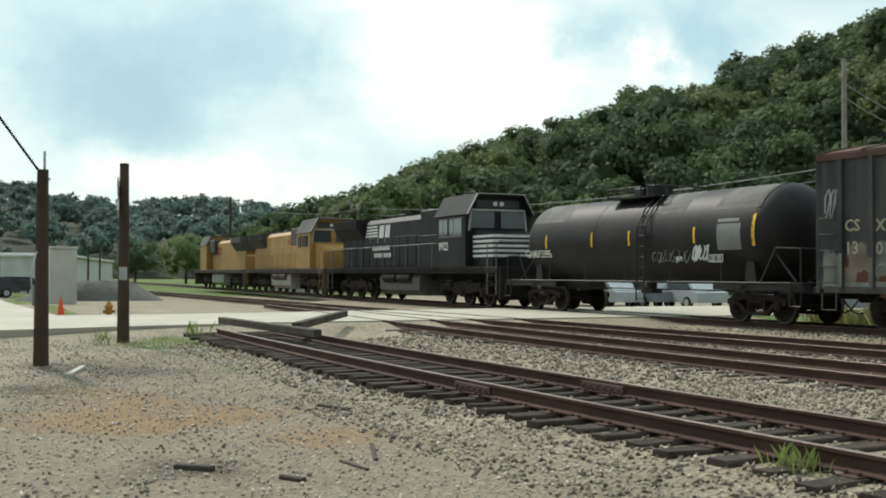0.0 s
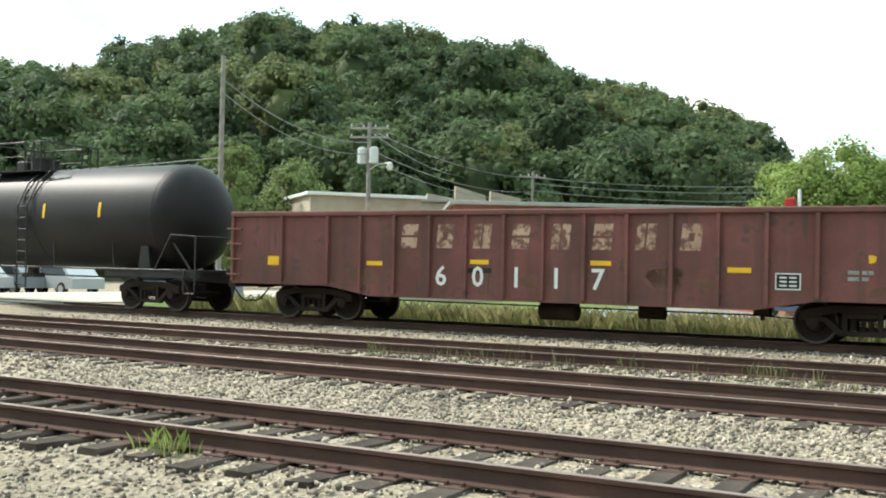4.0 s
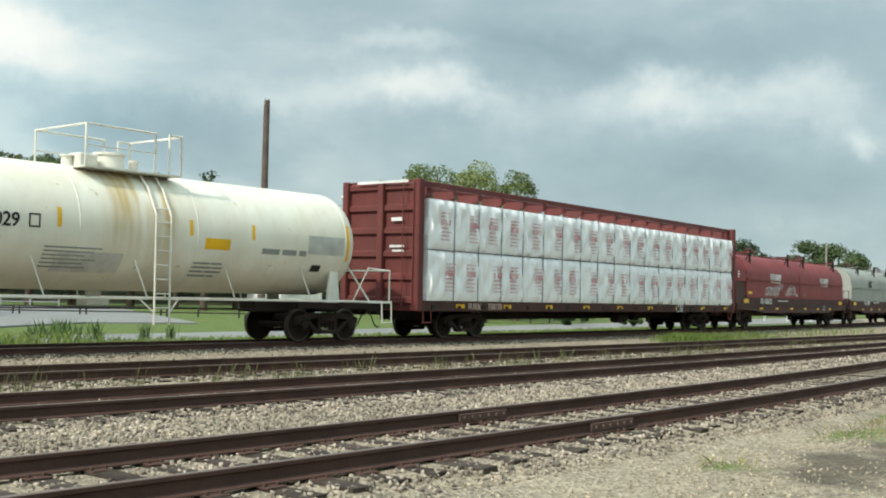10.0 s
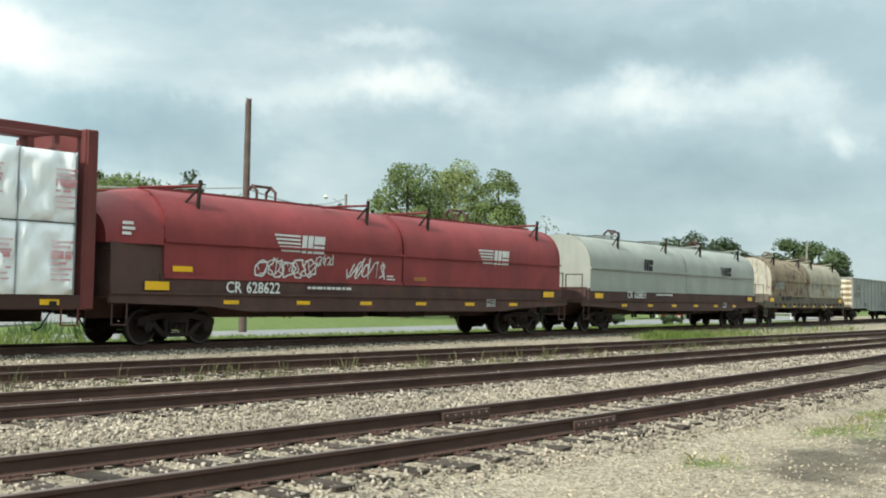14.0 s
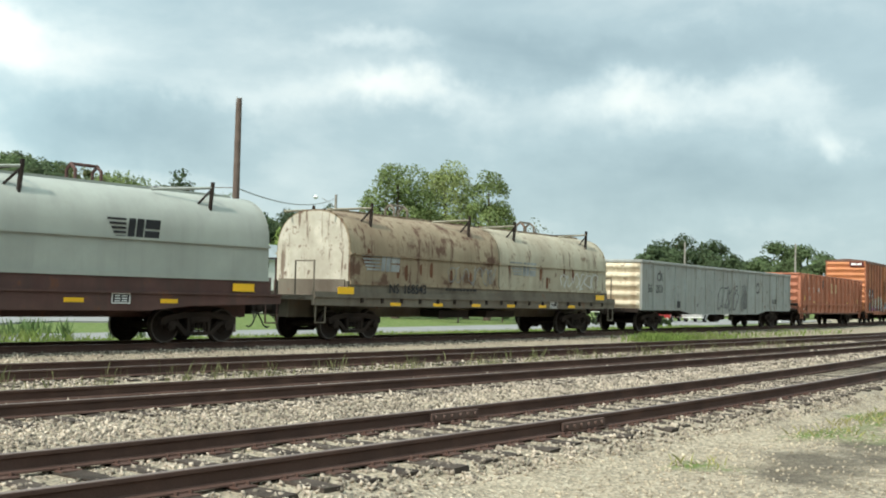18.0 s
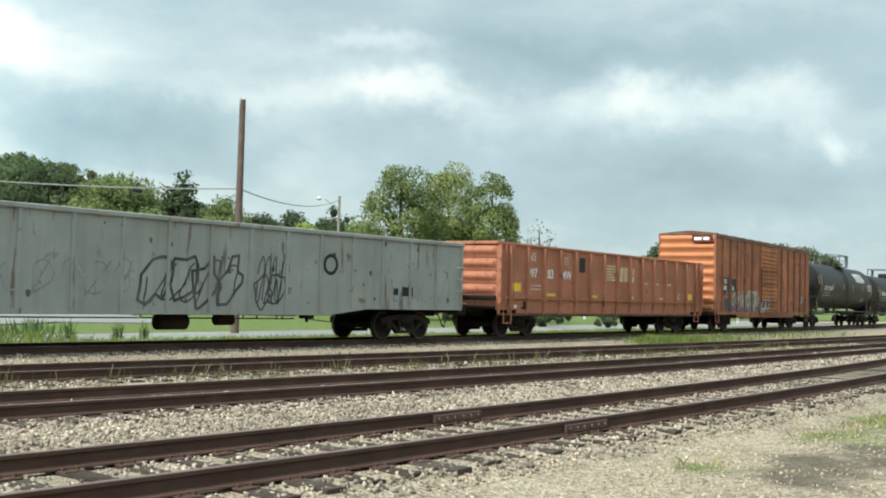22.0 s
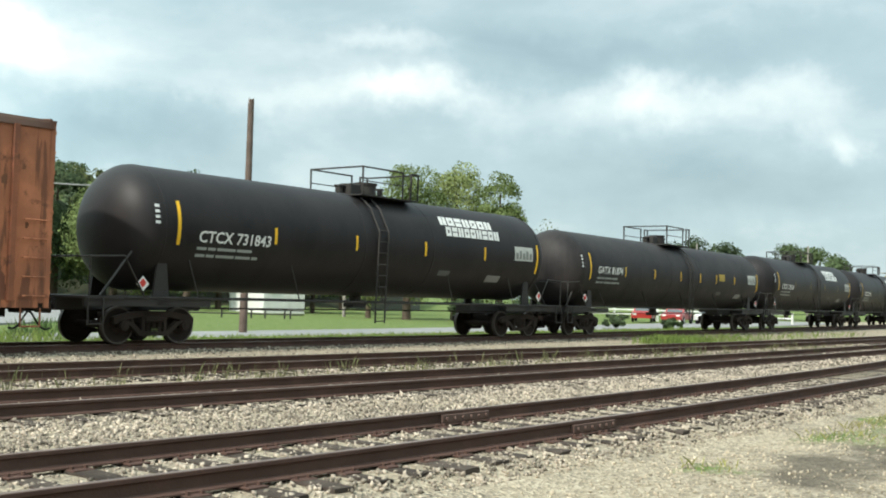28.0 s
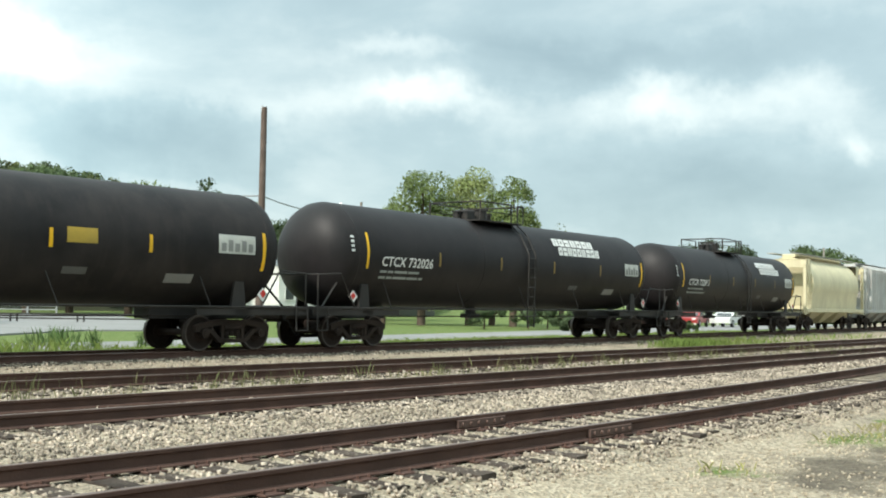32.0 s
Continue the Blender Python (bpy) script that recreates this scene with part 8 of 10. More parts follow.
near = np.concatenate([band(YA, 1.2, 3.75, -13, 24, 330), band(YA, -1.7, -1.2, -14, 18, 210), band(YA, -2.9, -1.7, -14, 2, 160), band(YA, -1.2, 1.2, -14, 4, 85), band(YA, -1.2, 1.2, 4, 22, 125)])
stones("ballast", grounded(near), 0.016, 0.035, OCT_V, OCT_F, BALLAST, "pale broken ballast stones between the tracks")
mid = np.concatenate([band(YB, -1.6, 1.5, -26, 40, 55), band(YB, 1.2, 3.4, -26, 45, 72), band(YC, 1.2, 4.4, -27, 60, 45), band(YC, -1.2, 1.2, -27, 45, 42), band(YA, 1.2, 3.9, 24, 50, 90),
                      band(YA, 1.2, 3.9, -25, -13, 110), band(YA, -2.2, -1.2, -25, -14, 90), band(YD, -1.9, -0.9, -25, 60, 60)])
stones("far_ballast", grounded(mid), 0.028, 0.052, PEB_V, PEB_F, BALLAST, "pale broken ballast stones under the far tracks")
n = 19000
loose = np.stack([rng.uniform(-27, -3.5, n), rng.uniform(-2.5, 6.2, n)], 1)
loose = loose[(loose[:, 1] < np.interp(loose[:, 0], XS, YA) - 1.6)]
loose2 = np.stack([rng.uniform(3.0, 22, n), rng.uniform(2.0, 9.5, n)], 1)
loose2 = loose2[(loose2[:, 1] < np.interp(loose2[:, 0], XS, YA) - 1.5)]
bare = sum(np.exp(-((loose2[:, 0] - a) / w) ** 2 - ((loose2[:, 1] - b) / w) ** 2) for a, b, w in DIRT["dark_ground"][:5])
loose2 = loose2[bare < rng.uniform(0.25, 1.3, len(loose2))]
stones("fine_gravel", grounded(loose2), 0.009, 0.025, OCT_V, OCT_F, LOOSE_STONE, "fine tan gravel on the yard ground")
stones("gravel", grounded(loose), 0.009, 0.027, OCT_V, OCT_F, YARD_STONE, "loose pale gravel on the yard ground")


# ---- leaves, trees and woods ----
def foliage(name, green, dry=0.0, scale=0.12, trans=0.38, vary=0.3):
    return surface(name, green, 0.7, 0.0, tuple(c * 0.55 for c in green), 0.5, scale=scale, vary=vary, island=0.35, grain=8.0, bump=0.0, trans=trans, spec=0.2)


LEAF_WOOD = foliage("woodland_leaves", (0.115, 0.160, 0.070))
LEAF_OLIVE = foliage("olive_leaves", (0.165, 0.190, 0.080))
# far hill: pale, bluish, low-contrast leaves with the haze painted into them
LEAF_FAR_HAZE = foliage("hazed_far_leaves", (0.165, 0.225, 0.195), scale=0.02, vary=0.12)
# middle hill: leaves greyed and paled, distance haze put into the colour
LEAF_HAZED = foliage("haze_greyed_leaves", (0.150, 0.192, 0.110))
LEAF_TREE = foliage("tree_leaves", (0.205, 0.262, 0.094))
LEAF_LIGHT = foliage("sunny_leaves", (0.30, 0.39, 0.112))
LEAF_SPRAY = foliage("poplar_leaves", (0.335, 0.39, 0.148))
LEAF_DARK = foliage("dark_leaves", (0.082, 0.118, 0.055))
BARK = surface("tree_bark", (0.10, 0.075, 0.055), 0.9, vary=0.3, bump=0.6)


def leaf_quads(centres, out_dirs, size):
    """Small bent leaf sprays, roughly facing outwards with much scatter."""
    n = len(centres)
    nrm = out_dirs * 1.0 + rng.normal(size=(n, 3)) * 0.6 + np.array([0, 0, 0.15])
    nrm /= np.linalg.norm(nrm, axis=1)[:, None]
    t = np.cross(nrm, rng.normal(size=(n, 3)))
    t /= np.linalg.norm(t, axis=1)[:, None]
    b = np.cross(nrm, t)
    s = size * rng.uniform(0.55, 1.3, n)
    asp = rng.uniform(0.5, 0.9, n)
    v = np.stack([centres - t * s[:, None] * 0.5, centres + b * (s * asp)[:, None] * 0.5 + nrm * (s * 0.12)[:, None], centres + t * s[:, None] * 0.5, centres - b * (s * asp)[:, None] * 0.5 + nrm * (s * 0.1)[:, None]], 1)
    return v.reshape(-1, 3)


def leaf_blades(centres, out_dirs, size):
    """The same as single three-cornered leaf sprays, for woods seen from afar."""
    n = len(centres)
    nrm = out_dirs + rng.normal(size=(n, 3)) * 0.6 + np.array([0, 0, 0.15])
    nrm /= np.linalg.norm(nrm, axis=1)[:, None]
    t = np.cross(nrm, rng.normal(size=(n, 3)))
    t /= np.linalg.norm(t, axis=1)[:, None]
    b = np.cross(nrm, t)
    s = (size * rng.uniform(0.6, 1.3, n))[:, None]
    return np.stack([centres - t * s * 0.5 - b * s * 0.3, centres + t * s * 0.5 - b * s * 0.3, centres + b * s * 0.5], 1).reshape(-1, 3)


def crown(c, rx, rz, n, lobes, size, hearts=True, low=-0.75, spray=leaf_quads):
    """Leaf sprays on billowing clumps spread over an uneven crown, with dense hearts: leaf corners, then heart corners and faces."""
    r0 = min(rx, rz)
    k = int(lobes * max(1.0, rz / rx) * 1.9)
    lr = r0 * rng.uniform(0.20, 0.42, k)
    i = np.arange(k) + rng.uniform(0, 1, k)
    up = 1 - (1 - low) * i / k
    a = i * 2.39996 + rng.uniform(0, 6.28)
    flat = np.sqrt(np.maximum(0.0, 1 - up * up))
    d = np.stack([flat * np.cos(a), flat * np.sin(a), up], 1) + rng.normal(size=(k, 3)) * 0.22
    d /= np.linalg.norm(d, axis=1)[:, None]
    reach = np.where(rng.uniform(0, 1, k) < 0.3, rng.uniform(0.5, 0.8, k), rng.uniform(0.82, 1.0, k))
    lc = d * reach[:, None] * np.stack([rx - 0.85 * lr, rx - 0.85 * lr, rz - 0.85 * lr], 1) + np.array(c)
    share = lr ** 2 / np.sum(lr ** 2)
    i = rng.choice(k, n, p=share)
    e = rng.normal(size=(n, 3))
    e /= np.linalg.norm(e, axis=1)[:, None]
    back = np.sum(e * d[i], 1)
    e -= np.where(back < -0.3, 2 * back, 0.0)[:, None] * d[i]
    p = lc[i] + e * (lr[i] * (1.22 - 0.52 * rng.uniform(0, 1, n) ** 0.9))[:, None] * np.array([1.0, 1.0, 0.85])
    v = spray(p, e * 0.9 + 0.5 * d[i], size)
    if not hearts:
        return v, np.zeros((0, 3)), np.zeros((0, 3), int)
    hc = np.concatenate([lc, [c]])
    hs = np.concatenate([np.repeat(lr[:, None], 3, 1) * rng.uniform(0.50, 0.70, (k, 1)), [(rx * 0.5, rx * 0.5, rz * 0.5)]])
    hv = (hc[:, None, :] + ICO_V[None] * rng.uniform(0.70, 1.10, (k + 1, len(ICO_V), 1)) * hs[:, None, :]).reshape(-1, 3)
    hf = (ICO_F[None] + (np.arange(k + 1) * len(ICO_V))[:, None, None]).reshape(-1, 3)
    return v, hv, hf


def wood(name, trees, per_tree, size, material, label, lobes=7):
    """A wood seen from afar: crowns of leaf sprays, all one mass."""
    vs, fs, o = [], [], 0
    for x, y, z, hgt, r in trees:
        v, hv, hf = crown((x, y, z + hgt * 0.54), r, hgt * 0.46, per_tree, lobes, size, low=-0.25, spray=leaf_blades)
        vs += [v, hv]
        fs += [np.arange(len(v)).reshape(-1, 3) + o, hf + o + len(v)]
        o += len(v) + len(hv)
    return stuff(name, np.concatenate(vs), np.concatenate(fs), material, label, "woods")


def polar(az, d):
    a = math.radians(az)
    return -math.sin(a) * d, math.cos(a) * d


def hill(name, sky, foot, ridge, tree_h, label, floor, step=1.0, rise=0.8):
    """A wooded hill: sky gives the height of its outline (degrees) by heading; foot and ridge its distances."""
    azs = [s[0] for s in sky][::-1]
    els = [s[1] for s in sky][::-1]

    def height(az, d):
        e = np.interp(az, azs, els)
        top = ridge * math.tan(math.radians(e)) - tree_h + 1.3
        k = (d - foot) / (ridge - foot)
        fade = 1.0
        return -0.6 + max(0.0, top) * min(1.0, max(0.0, k)) ** rise * fade
    a = np.arange(min(azs) - 2, max(azs) + 2.01, step)
    ds = [foot + (ridge - foot) * k / 8 for k in range(9)] + [ridge * 1.35]
    sh = Shape()
    sh.sheet([[(*polar(az, d), height(az, d) if d <= ridge else height(az, ridge) * 0.9) for d in ds] for az in a])
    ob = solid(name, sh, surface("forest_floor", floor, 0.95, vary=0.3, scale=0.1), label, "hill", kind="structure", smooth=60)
    return height, min(azs), max(azs)


SKY1 = [(76, 2.6), (74.1, 3.4), (71.2, 4.3), (69.5, 4.6), (67.1, 5.9), (65.3, 6.5), (63.5, 7.2), (62.2, 7.5), (59.7, 8.7), (56.7, 8.6), (55.9, 10.1), (53.6, 9.8), (51.7, 10.2), (50.5, 11.2), (48.1, 11.9),
        (45.9, 12.2), (43.9, 13.1), (38.9, 13.0), (34.2, 12.7), (30.9, 12.4), (28.6, 11.2), (26.3, 10.4), (24.6, 10.3), (21.6, 9.0), (19.5, 8.6), (18.6, 8.3), (17.4, 7.3), (16.2, 5.3), (14.5, 4.0)]
SKY2 = [(17, 4.3), (12.3, 5.4), (11.5, 6.2), (10.4, 6.65), (7.5, 7.0), (3.4, 7.6), (0.1, 7.8), (-1.7, 7.1), (-4.6, 6.7), (-6.1, 6.2), (-8.4, 7.0), (-11.9, 7.0), (-15.2, 7.45), (-18.4, 7.9), (-20, 6.9), (-24.2, 6.75), (-26.4, 6.2), (-28, 5.6), (-31, 4.6), (-36, 4.0), (-41, 3.4)]
# SKY4 outlines an unseen slope, added to keep low sky off the cars
SKY4 = [(262, 7.0), (245, 12), (225, 16), (200, 18), (180, 18), (160, 17), (140, 13), (124, 8), (112, 4.5)]
SKY3 = [(98, 5.4), (93, 5.1), (87.9, 4.75), (86.3, 4.6), (85, 4.1), (81.5, 3.9), (78.4, 4.2), (75.9, 3.9), (73, 3.7), (69, 3.4)]
for nm, sky, foot, ridge, th, cell, per, size, leaf, lab in (
        ("wooded_hill_near", SKY1, 95, 190, 11, 5.6, 1280, 0.55, (LEAF_WOOD, LEAF_DARK, LEAF_OLIVE), "steep hillside thick with dark green summer trees"),
        ("wooded_hill_middle", SKY2, 130, 260, 10, 7.2, 600, 0.72, (LEAF_HAZED, LEAF_WOOD, LEAF_OLIVE), "low wooded hill of dark green trees behind the town"),
        ("wooded_hill_far", SKY3, 330, 620, 13, 14.0, 260, 1.5, (LEAF_FAR_HAZE,), "distant hazy wooded hill closing the valley"),
        # out-of-view light blocker behind the camera, no known hill
        ("wooded_hill_behind", SKY4, 45, 110, 10, 12.0, 160, 1.3, (LEAF_WOOD,), "dark wooded slope across the street from the railway")):
    # the far hill asks for a paler floor colour tinted for haze
    height, a0, a1 = hill(nm, sky, foot, ridge, th, lab, (0.085, 0.120, 0.105) if leaf[0] is LEAF_FAR_HAZE else (0.030, 0.034, 0.016))
    trees = []
    rnd = random.Random(len(sky))
    d = foot + 2
    while d < ridge * 1.03:
        az = a0 + rnd.uniform(0, 1)
        while az < a1:
            hh = th * rnd.choice((0.7, 0.85, 0.95, 1.05, 1.25)) * rnd.uniform(0.92, 1.08)
            x, y = polar(az + rnd.uniform(-0.3, 0.3), d + rnd.uniform(-2.5, 2.5))
            roof = d * math.tan(math.radians(float(np.interp(az, [q[0] for q in sky][::-1], [q[1] for q in sky][::-1])))) + 1.3 - height(az, min(d, ridge))
            hh = max(3.5, min(hh, roof * rnd.uniform(0.88, 1.06)))
            if d > 250 or y < 0 or y > np.interp(x, XS, YD) + 9 + 0.04 * abs(x):
                trees.append((x, y, height(az, min(d, ridge)), hh, min(hh * 0.7, th * rnd.uniform(0.38, 0.56))))
            az += math.degrees(cell * rnd.uniform(0.8, 1.3) / d)
        d += cell * (1.1 if d < foot + 20 or d > ridge - 30 else 1.5)
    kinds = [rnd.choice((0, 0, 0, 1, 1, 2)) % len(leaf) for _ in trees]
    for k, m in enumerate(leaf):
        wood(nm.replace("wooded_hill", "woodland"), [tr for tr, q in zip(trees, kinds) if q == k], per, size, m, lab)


def tree(label, x, y, hgt, r, leaf, leaves=3500, size=0.30, lobes=9, base=0.25, z=-0.45, group="", name="tree", hearts=True):
    """A tree: tapered trunk, limbs and a crown of many leaf sprays."""
    t = thing(name, label, "tree", group, m=pose(x, y, z))
    s = Shape()
    rnd = random.Random(int(x * 13 + y * 7))
    s.tube((0, 0, 0), (0.1, 0.05, hgt * 0.45), 0.028 * hgt, 10, 0.018 * hgt)
    s.tube((0.1, 0.05, hgt * 0.45), (0.0, 0.1, hgt * 0.85), 0.018 * hgt, 8, 0.004 * hgt)
    part("trunk", s, BARK, t, smooth=50)
    for k in range(7):
        a = 2 * math.pi * k / 7 + rnd.uniform(-0.3, 0.3)
        z0 = hgt * rnd.uniform(0.22, 0.55)
        part("limb", Shape().tube((0.05, 0.03, z0), (math.cos(a) * r * 0.45, math.sin(a) * r * 0.45, z0 + hgt * 0.16), 0.010 * hgt, 6, 0.006 * hgt).tube(
            (math.cos(a) * r * 0.45, math.sin(a) * r * 0.45, z0 + hgt * 0.16), (math.cos(a) * r * 0.6, math.sin(a) * r * 0.6, z0 + hgt * 0.22), 0.006 * hgt, 6, 0.002 * hgt), BARK, t)
    v, hv, hf = crown((0, 0, hgt * (base + (1 - base) * 0.5)), r, hgt * (1 - base) * 0.505, leaves, lobes, size, hearts)
    f = np.concatenate([(np.arange(len(v)).reshape(-1, 4)[:, [0, 1, 2, 0, 2, 3]]).reshape(-1, 3), hf + len(v)])
    stuff("crown", np.concatenate([v, hv]), f, leaf, "", "", t)
    return t


def tree_at(label, az, el, d, r, leaf, **kw):
    x, y = polar(az, d)
    return tree(label, x, y, d * math.tan(math.radians(el)) + 1.3 + 0.45, r, leaf, **kw)


# the broad trees beside the road to the right
G = "broad trees beyond the road"
for az, el, d, r, leaf, n in ((-42.3, 7.3, 82, 3.0, LEAF_TREE, 13000), (-44.8, 7.15, 85, 2.7, LEAF_SPRAY, 12000), (-47.1, 6.7, 83, 2.3, LEAF_TREE, 10000), (-46.0, 5.6, 87, 2.6, LEAF_SPRAY, 6000), (-40.3, 4.3, 84, 2.0, LEAF_TREE, 4000)):
    tree_at("tall leafy tree, green with paler sunlit sprays", az, el, d, r, leaf, leaves=int(n * 1.15), size=0.22, lobes=20, base=0.03, group=G, hearts=False)
tree_at("thin half-bare tree with sparse leaves", -49.6, 4.5, 88, 1.6, LEAF_OLIVE, leaves=500, size=0.17, lobes=12, base=0.2, name="sparse_tree", hearts=False)
for az, el, d, r in ((-55.6, 3.0, 148, 3.2), (-56.8, 3.55, 150, 4.6), (-58.6, 3.3, 152, 4.6), (-59.9, 2.6, 150, 2.8), (-61.6, 3.2, 150, 4.2), (-63.2, 3.1, 150, 4.2)):
    tree_at("round dark green tree by the road", az, el, d, r, LEAF_DARK if az > -60 else LEAF_WOOD, leaves=6500, size=0.40, base=0.02, lobes=14)
# the belt of trees left of the pole
for az, el, d, r, leaf, n in ((-18.9, 5.4, 102, 3.0, LEAF_LIGHT, 2600), (-20.3, 5.6, 104, 3.3, LEAF_LIGHT, 2600), (-22.6, 6.0, 112, 4.7, LEAF_WOOD, 3600), (-24.6, 6.1, 114, 4.1, LEAF_DARK, 3200), (-27.4, 6.2, 110, 6.0, LEAF_TREE, 6500),
                           (-31.0, 5.9, 95, 1.9, LEAF_DARK, 1500), (-29.6, 4.3, 104, 4.6, LEAF_TREE, 3600), (-32.6, 4.95, 106, 4.6, LEAF_TREE, 3800), (-34.9, 4.15, 116, 3.4, LEAF_DARK, 2400), (-36.9, 4.35, 118, 3.2, LEAF_DARK, 2200), (-38.9, 4.45, 118, 2.8, LEAF_DARK, 2000), (-37.4, 3.65, 98, 2.8, LEAF_LIGHT, 2400), (-40.3, 3.8, 100, 2.8, LEAF_TREE, 1700),
                           (-17.0, 4.2, 70, 2.6, LEAF_TREE, 2000), (-8.5, 4.6, 85, 2.6, LEAF_TREE, 2000), (-5.0, 4.3, 88, 2.8, LEAF_TREE, 2000), (1.5, 4.4, 92, 2.8, LEAF_TREE, 1800), (6.5, 4.5, 90, 3.0, LEAF_LIGHT, 2000), (9.5, 4.7, 95, 2.6, LEAF_TREE, 1800),
                           (13.9, 7.0, 80, 3.3, LEAF_LIGHT, 5600), (16.0, 7.0, 80, 3.3, LEAF_LIGHT, 5600), (11.9, 6.2, 82, 2.8, LEAF_LIGHT, 2600), (45.2, 6.6, 75, 2.6, LEAF_TREE, 2400), (42.0, 6.2, 78, 2.8, LEAF_TREE, 2400), (58.5, 4.2, 95, 2.6, LEAF_TREE, 2000), (66.0, 3.2, 120, 3.2, LEAF_TREE, 1800), (70.5, 3.0, 140, 3.4, LEAF_TREE, 1800), (74.5, 2.9, 150, 3.2, LEAF_TREE, 1800), (79.0, 2.2, 190, 4.5, LEAF_TREE, 1800), (81.5, 1.9, 190, 4.5, LEAF_WOOD, 1800)):
    lab = {"sunny_leaves": "bushy light green tree in full leaf", "tree_leaves": "leafy mid-green tree in a roadside belt", "dark_leaves": "dense dark green tree in a roadside belt", "woodland_leaves": "dense dark green tree in a roadside belt"}[leaf.name]
    tree_at(lab, az, el * (1.05 if az < -17 else 0.98), d, r * 1.1, leaf, leaves=int(n * 1.9), size=0.25 if d < 90 else 0.32, base=0.03, lobes=14)


for az, d, hgt, r in ((-45.6, 74, 2.3, 1.7), (-47.9, 76, 1.9, 1.6), (-48.9, 78, 2.4, 1.5), (-50.6, 80, 1.7, 1.2)):
    x, y = polar(az, d)
    tree("round dark clipped bush at the lawn's edge", x, y, hgt, r, LEAF_DARK, leaves=1500, size=0.14, lobes=8, base=0.0, name="bush")


# ---- grass and weeds ----
def blades(name, pts, lo, hi, wid, material, label, lean=0.35, parent=None, category="grass"):
    """Upright grass blades at pts."""
    n = len(pts)
    hgt = rng.uniform(lo, hi, n)
    a = rng.uniform(0, 2 * np.pi, n)
    side = np.stack([np.cos(a), np.sin(a), np.zeros(n)], 1) * (wid * rng.uniform(0.6, 1.4, n))[:, None]
    tip = np.stack([rng.normal(size=n) * lean * hgt, rng.normal(size=n) * lean * hgt, hgt], 1)
    midp = tip * np.array([0.35, 0.35, 0.6])
    v = np.stack([pts - side, pts + side, pts + midp + side * 0.6, pts + tip], 1)
    v = np.stack([v[:, 0], v[:, 1], v[:, 2], v[:, 3]], 1)
    f = np.arange(n * 4).reshape(-1, 4)
    return stuff(name, v.reshape(-1, 3), f, material, label, category, parent)


GRASS = surface("green_grass", (0.195, 0.275, 0.070), 0.8, 0.0, (0.27, 0.27, 0.11), 0.5, scale=0.5, vary=0.25, island=0.4, bump=0, trans=0.5, spec=0.2)
DRY = surface("seedy_dry_grass", (0.31, 0.28, 0.14), 0.85, 0.0, (0.20, 0.23, 0.08), 0.6, scale=0.8, vary=0.25, island=0.4, bump=0, trans=0.3, spec=0.2)
YARD = surface("short_yellowing_grass", (0.33, 0.32, 0.115), 0.85, 0.0, (0.40, 0.34, 0.17), 0.6, scale=0.8, vary=0.25, island=0.4, bump=0, trans=0.4, spec=0.2)
WEED = surface("wiry_weeds", (0.17, 0.165, 0.085), 0.85, 0.0, (0.12, 0.14, 0.05), 0.6, scale=0.8, vary=0.25, island=0.4, bump=0, trans=0.2, spec=0.2)
n = 30000
x = rng.uniform(-26, 14, n)
x = x[(x < 3) | (rng.uniform(3, 15, n) > x)]
n = len(x)
p = np.stack([x, np.interp(x, XS, YD) + rng.uniform(2.6, 6.5, n)], 1)
blades("tall_grass", grounded(p), 0.12, 0.48, 0.005, GRASS, "tall seedy grass behind the main line")
p = np.stack([x[:12000], np.interp(x[:12000], XS, YD) + rng.uniform(2.4, 4.5, 12000)], 1)
blades("dry_grass", grounded(p[p[:, 0] < 4]), 0.25, 0.75, 0.006, DRY, "straw-coloured seedy grass behind the main line")
x = rng.uniform(14, 62, 14000)
p = np.stack([x, np.interp(x, XS, YD) + rng.uniform(2.4, 6.0, 14000)], 1)
blades("lawn_grass", grounded(p), 0.06, 0.22, 0.012, GRASS, "rough mown grass verge beside the road")
x = np.concatenate([rng.normal(size=1300) * 1.3 + 37.5, rng.normal(size=320) * 1.6 + 43, rng.uniform(38, 62, 420)])
p = np.stack([x, (np.interp(x, XS, YD) + np.interp(x, XS, YC)) / 2 + rng.uniform(-0.6, 1.4, len(x))], 1)
blades("track_grass", grounded(p), 0.10, 0.40, 0.012, GRASS, "green weeds growing between the far tracks")
cl = []
for k in range(420):
    x0 = rng.uniform(-12, 40)
    off = rng.choice([1.0, 2.2, 3.0])
    y0 = np.interp(x0, XS, YC) - off + rng.normal() * 0.15
    m = rng.integers(4, 14)
    cl.append(np.stack([x0 + rng.normal(size=m) * 0.09, y0 + rng.normal(size=m) * 0.09], 1))
blades("track_weeds", grounded(np.concatenate(cl)), 0.08, 0.32, 0.0028, WEED, "dry weeds standing along the siding rails", 0.16)
pts = []
for k in range(26000):
    x0, y0 = (rng.uniform(8.5, 26), rng.uniform(3.0, 11.5)) if k % 2 else (rng.uniform(-29, -5), rng.uniform(-3, 6))
    if y0 < np.interp(x0, XS, YA) - 1.7 and grass_share(x0, y0) > 0.42 + rng.uniform(0, 0.25):
        pts.append((x0, y0))
blades("yard_grass", grounded(np.array(pts)), 0.03, 0.13, 0.0045, YARD, "short patchy grass in the yard gravel", 0.5)
wx = rng.normal(size=(150, 2)) * np.array([0.15, 0.08]) + np.array([-6.6, np.interp(-6.6, XS, YA) - 0.95])
blades("grass_tuft", grounded(wx[:80]), 0.06, 0.24, 0.0025, GRASS, "bright green grass tuft against the rail", 0.3)

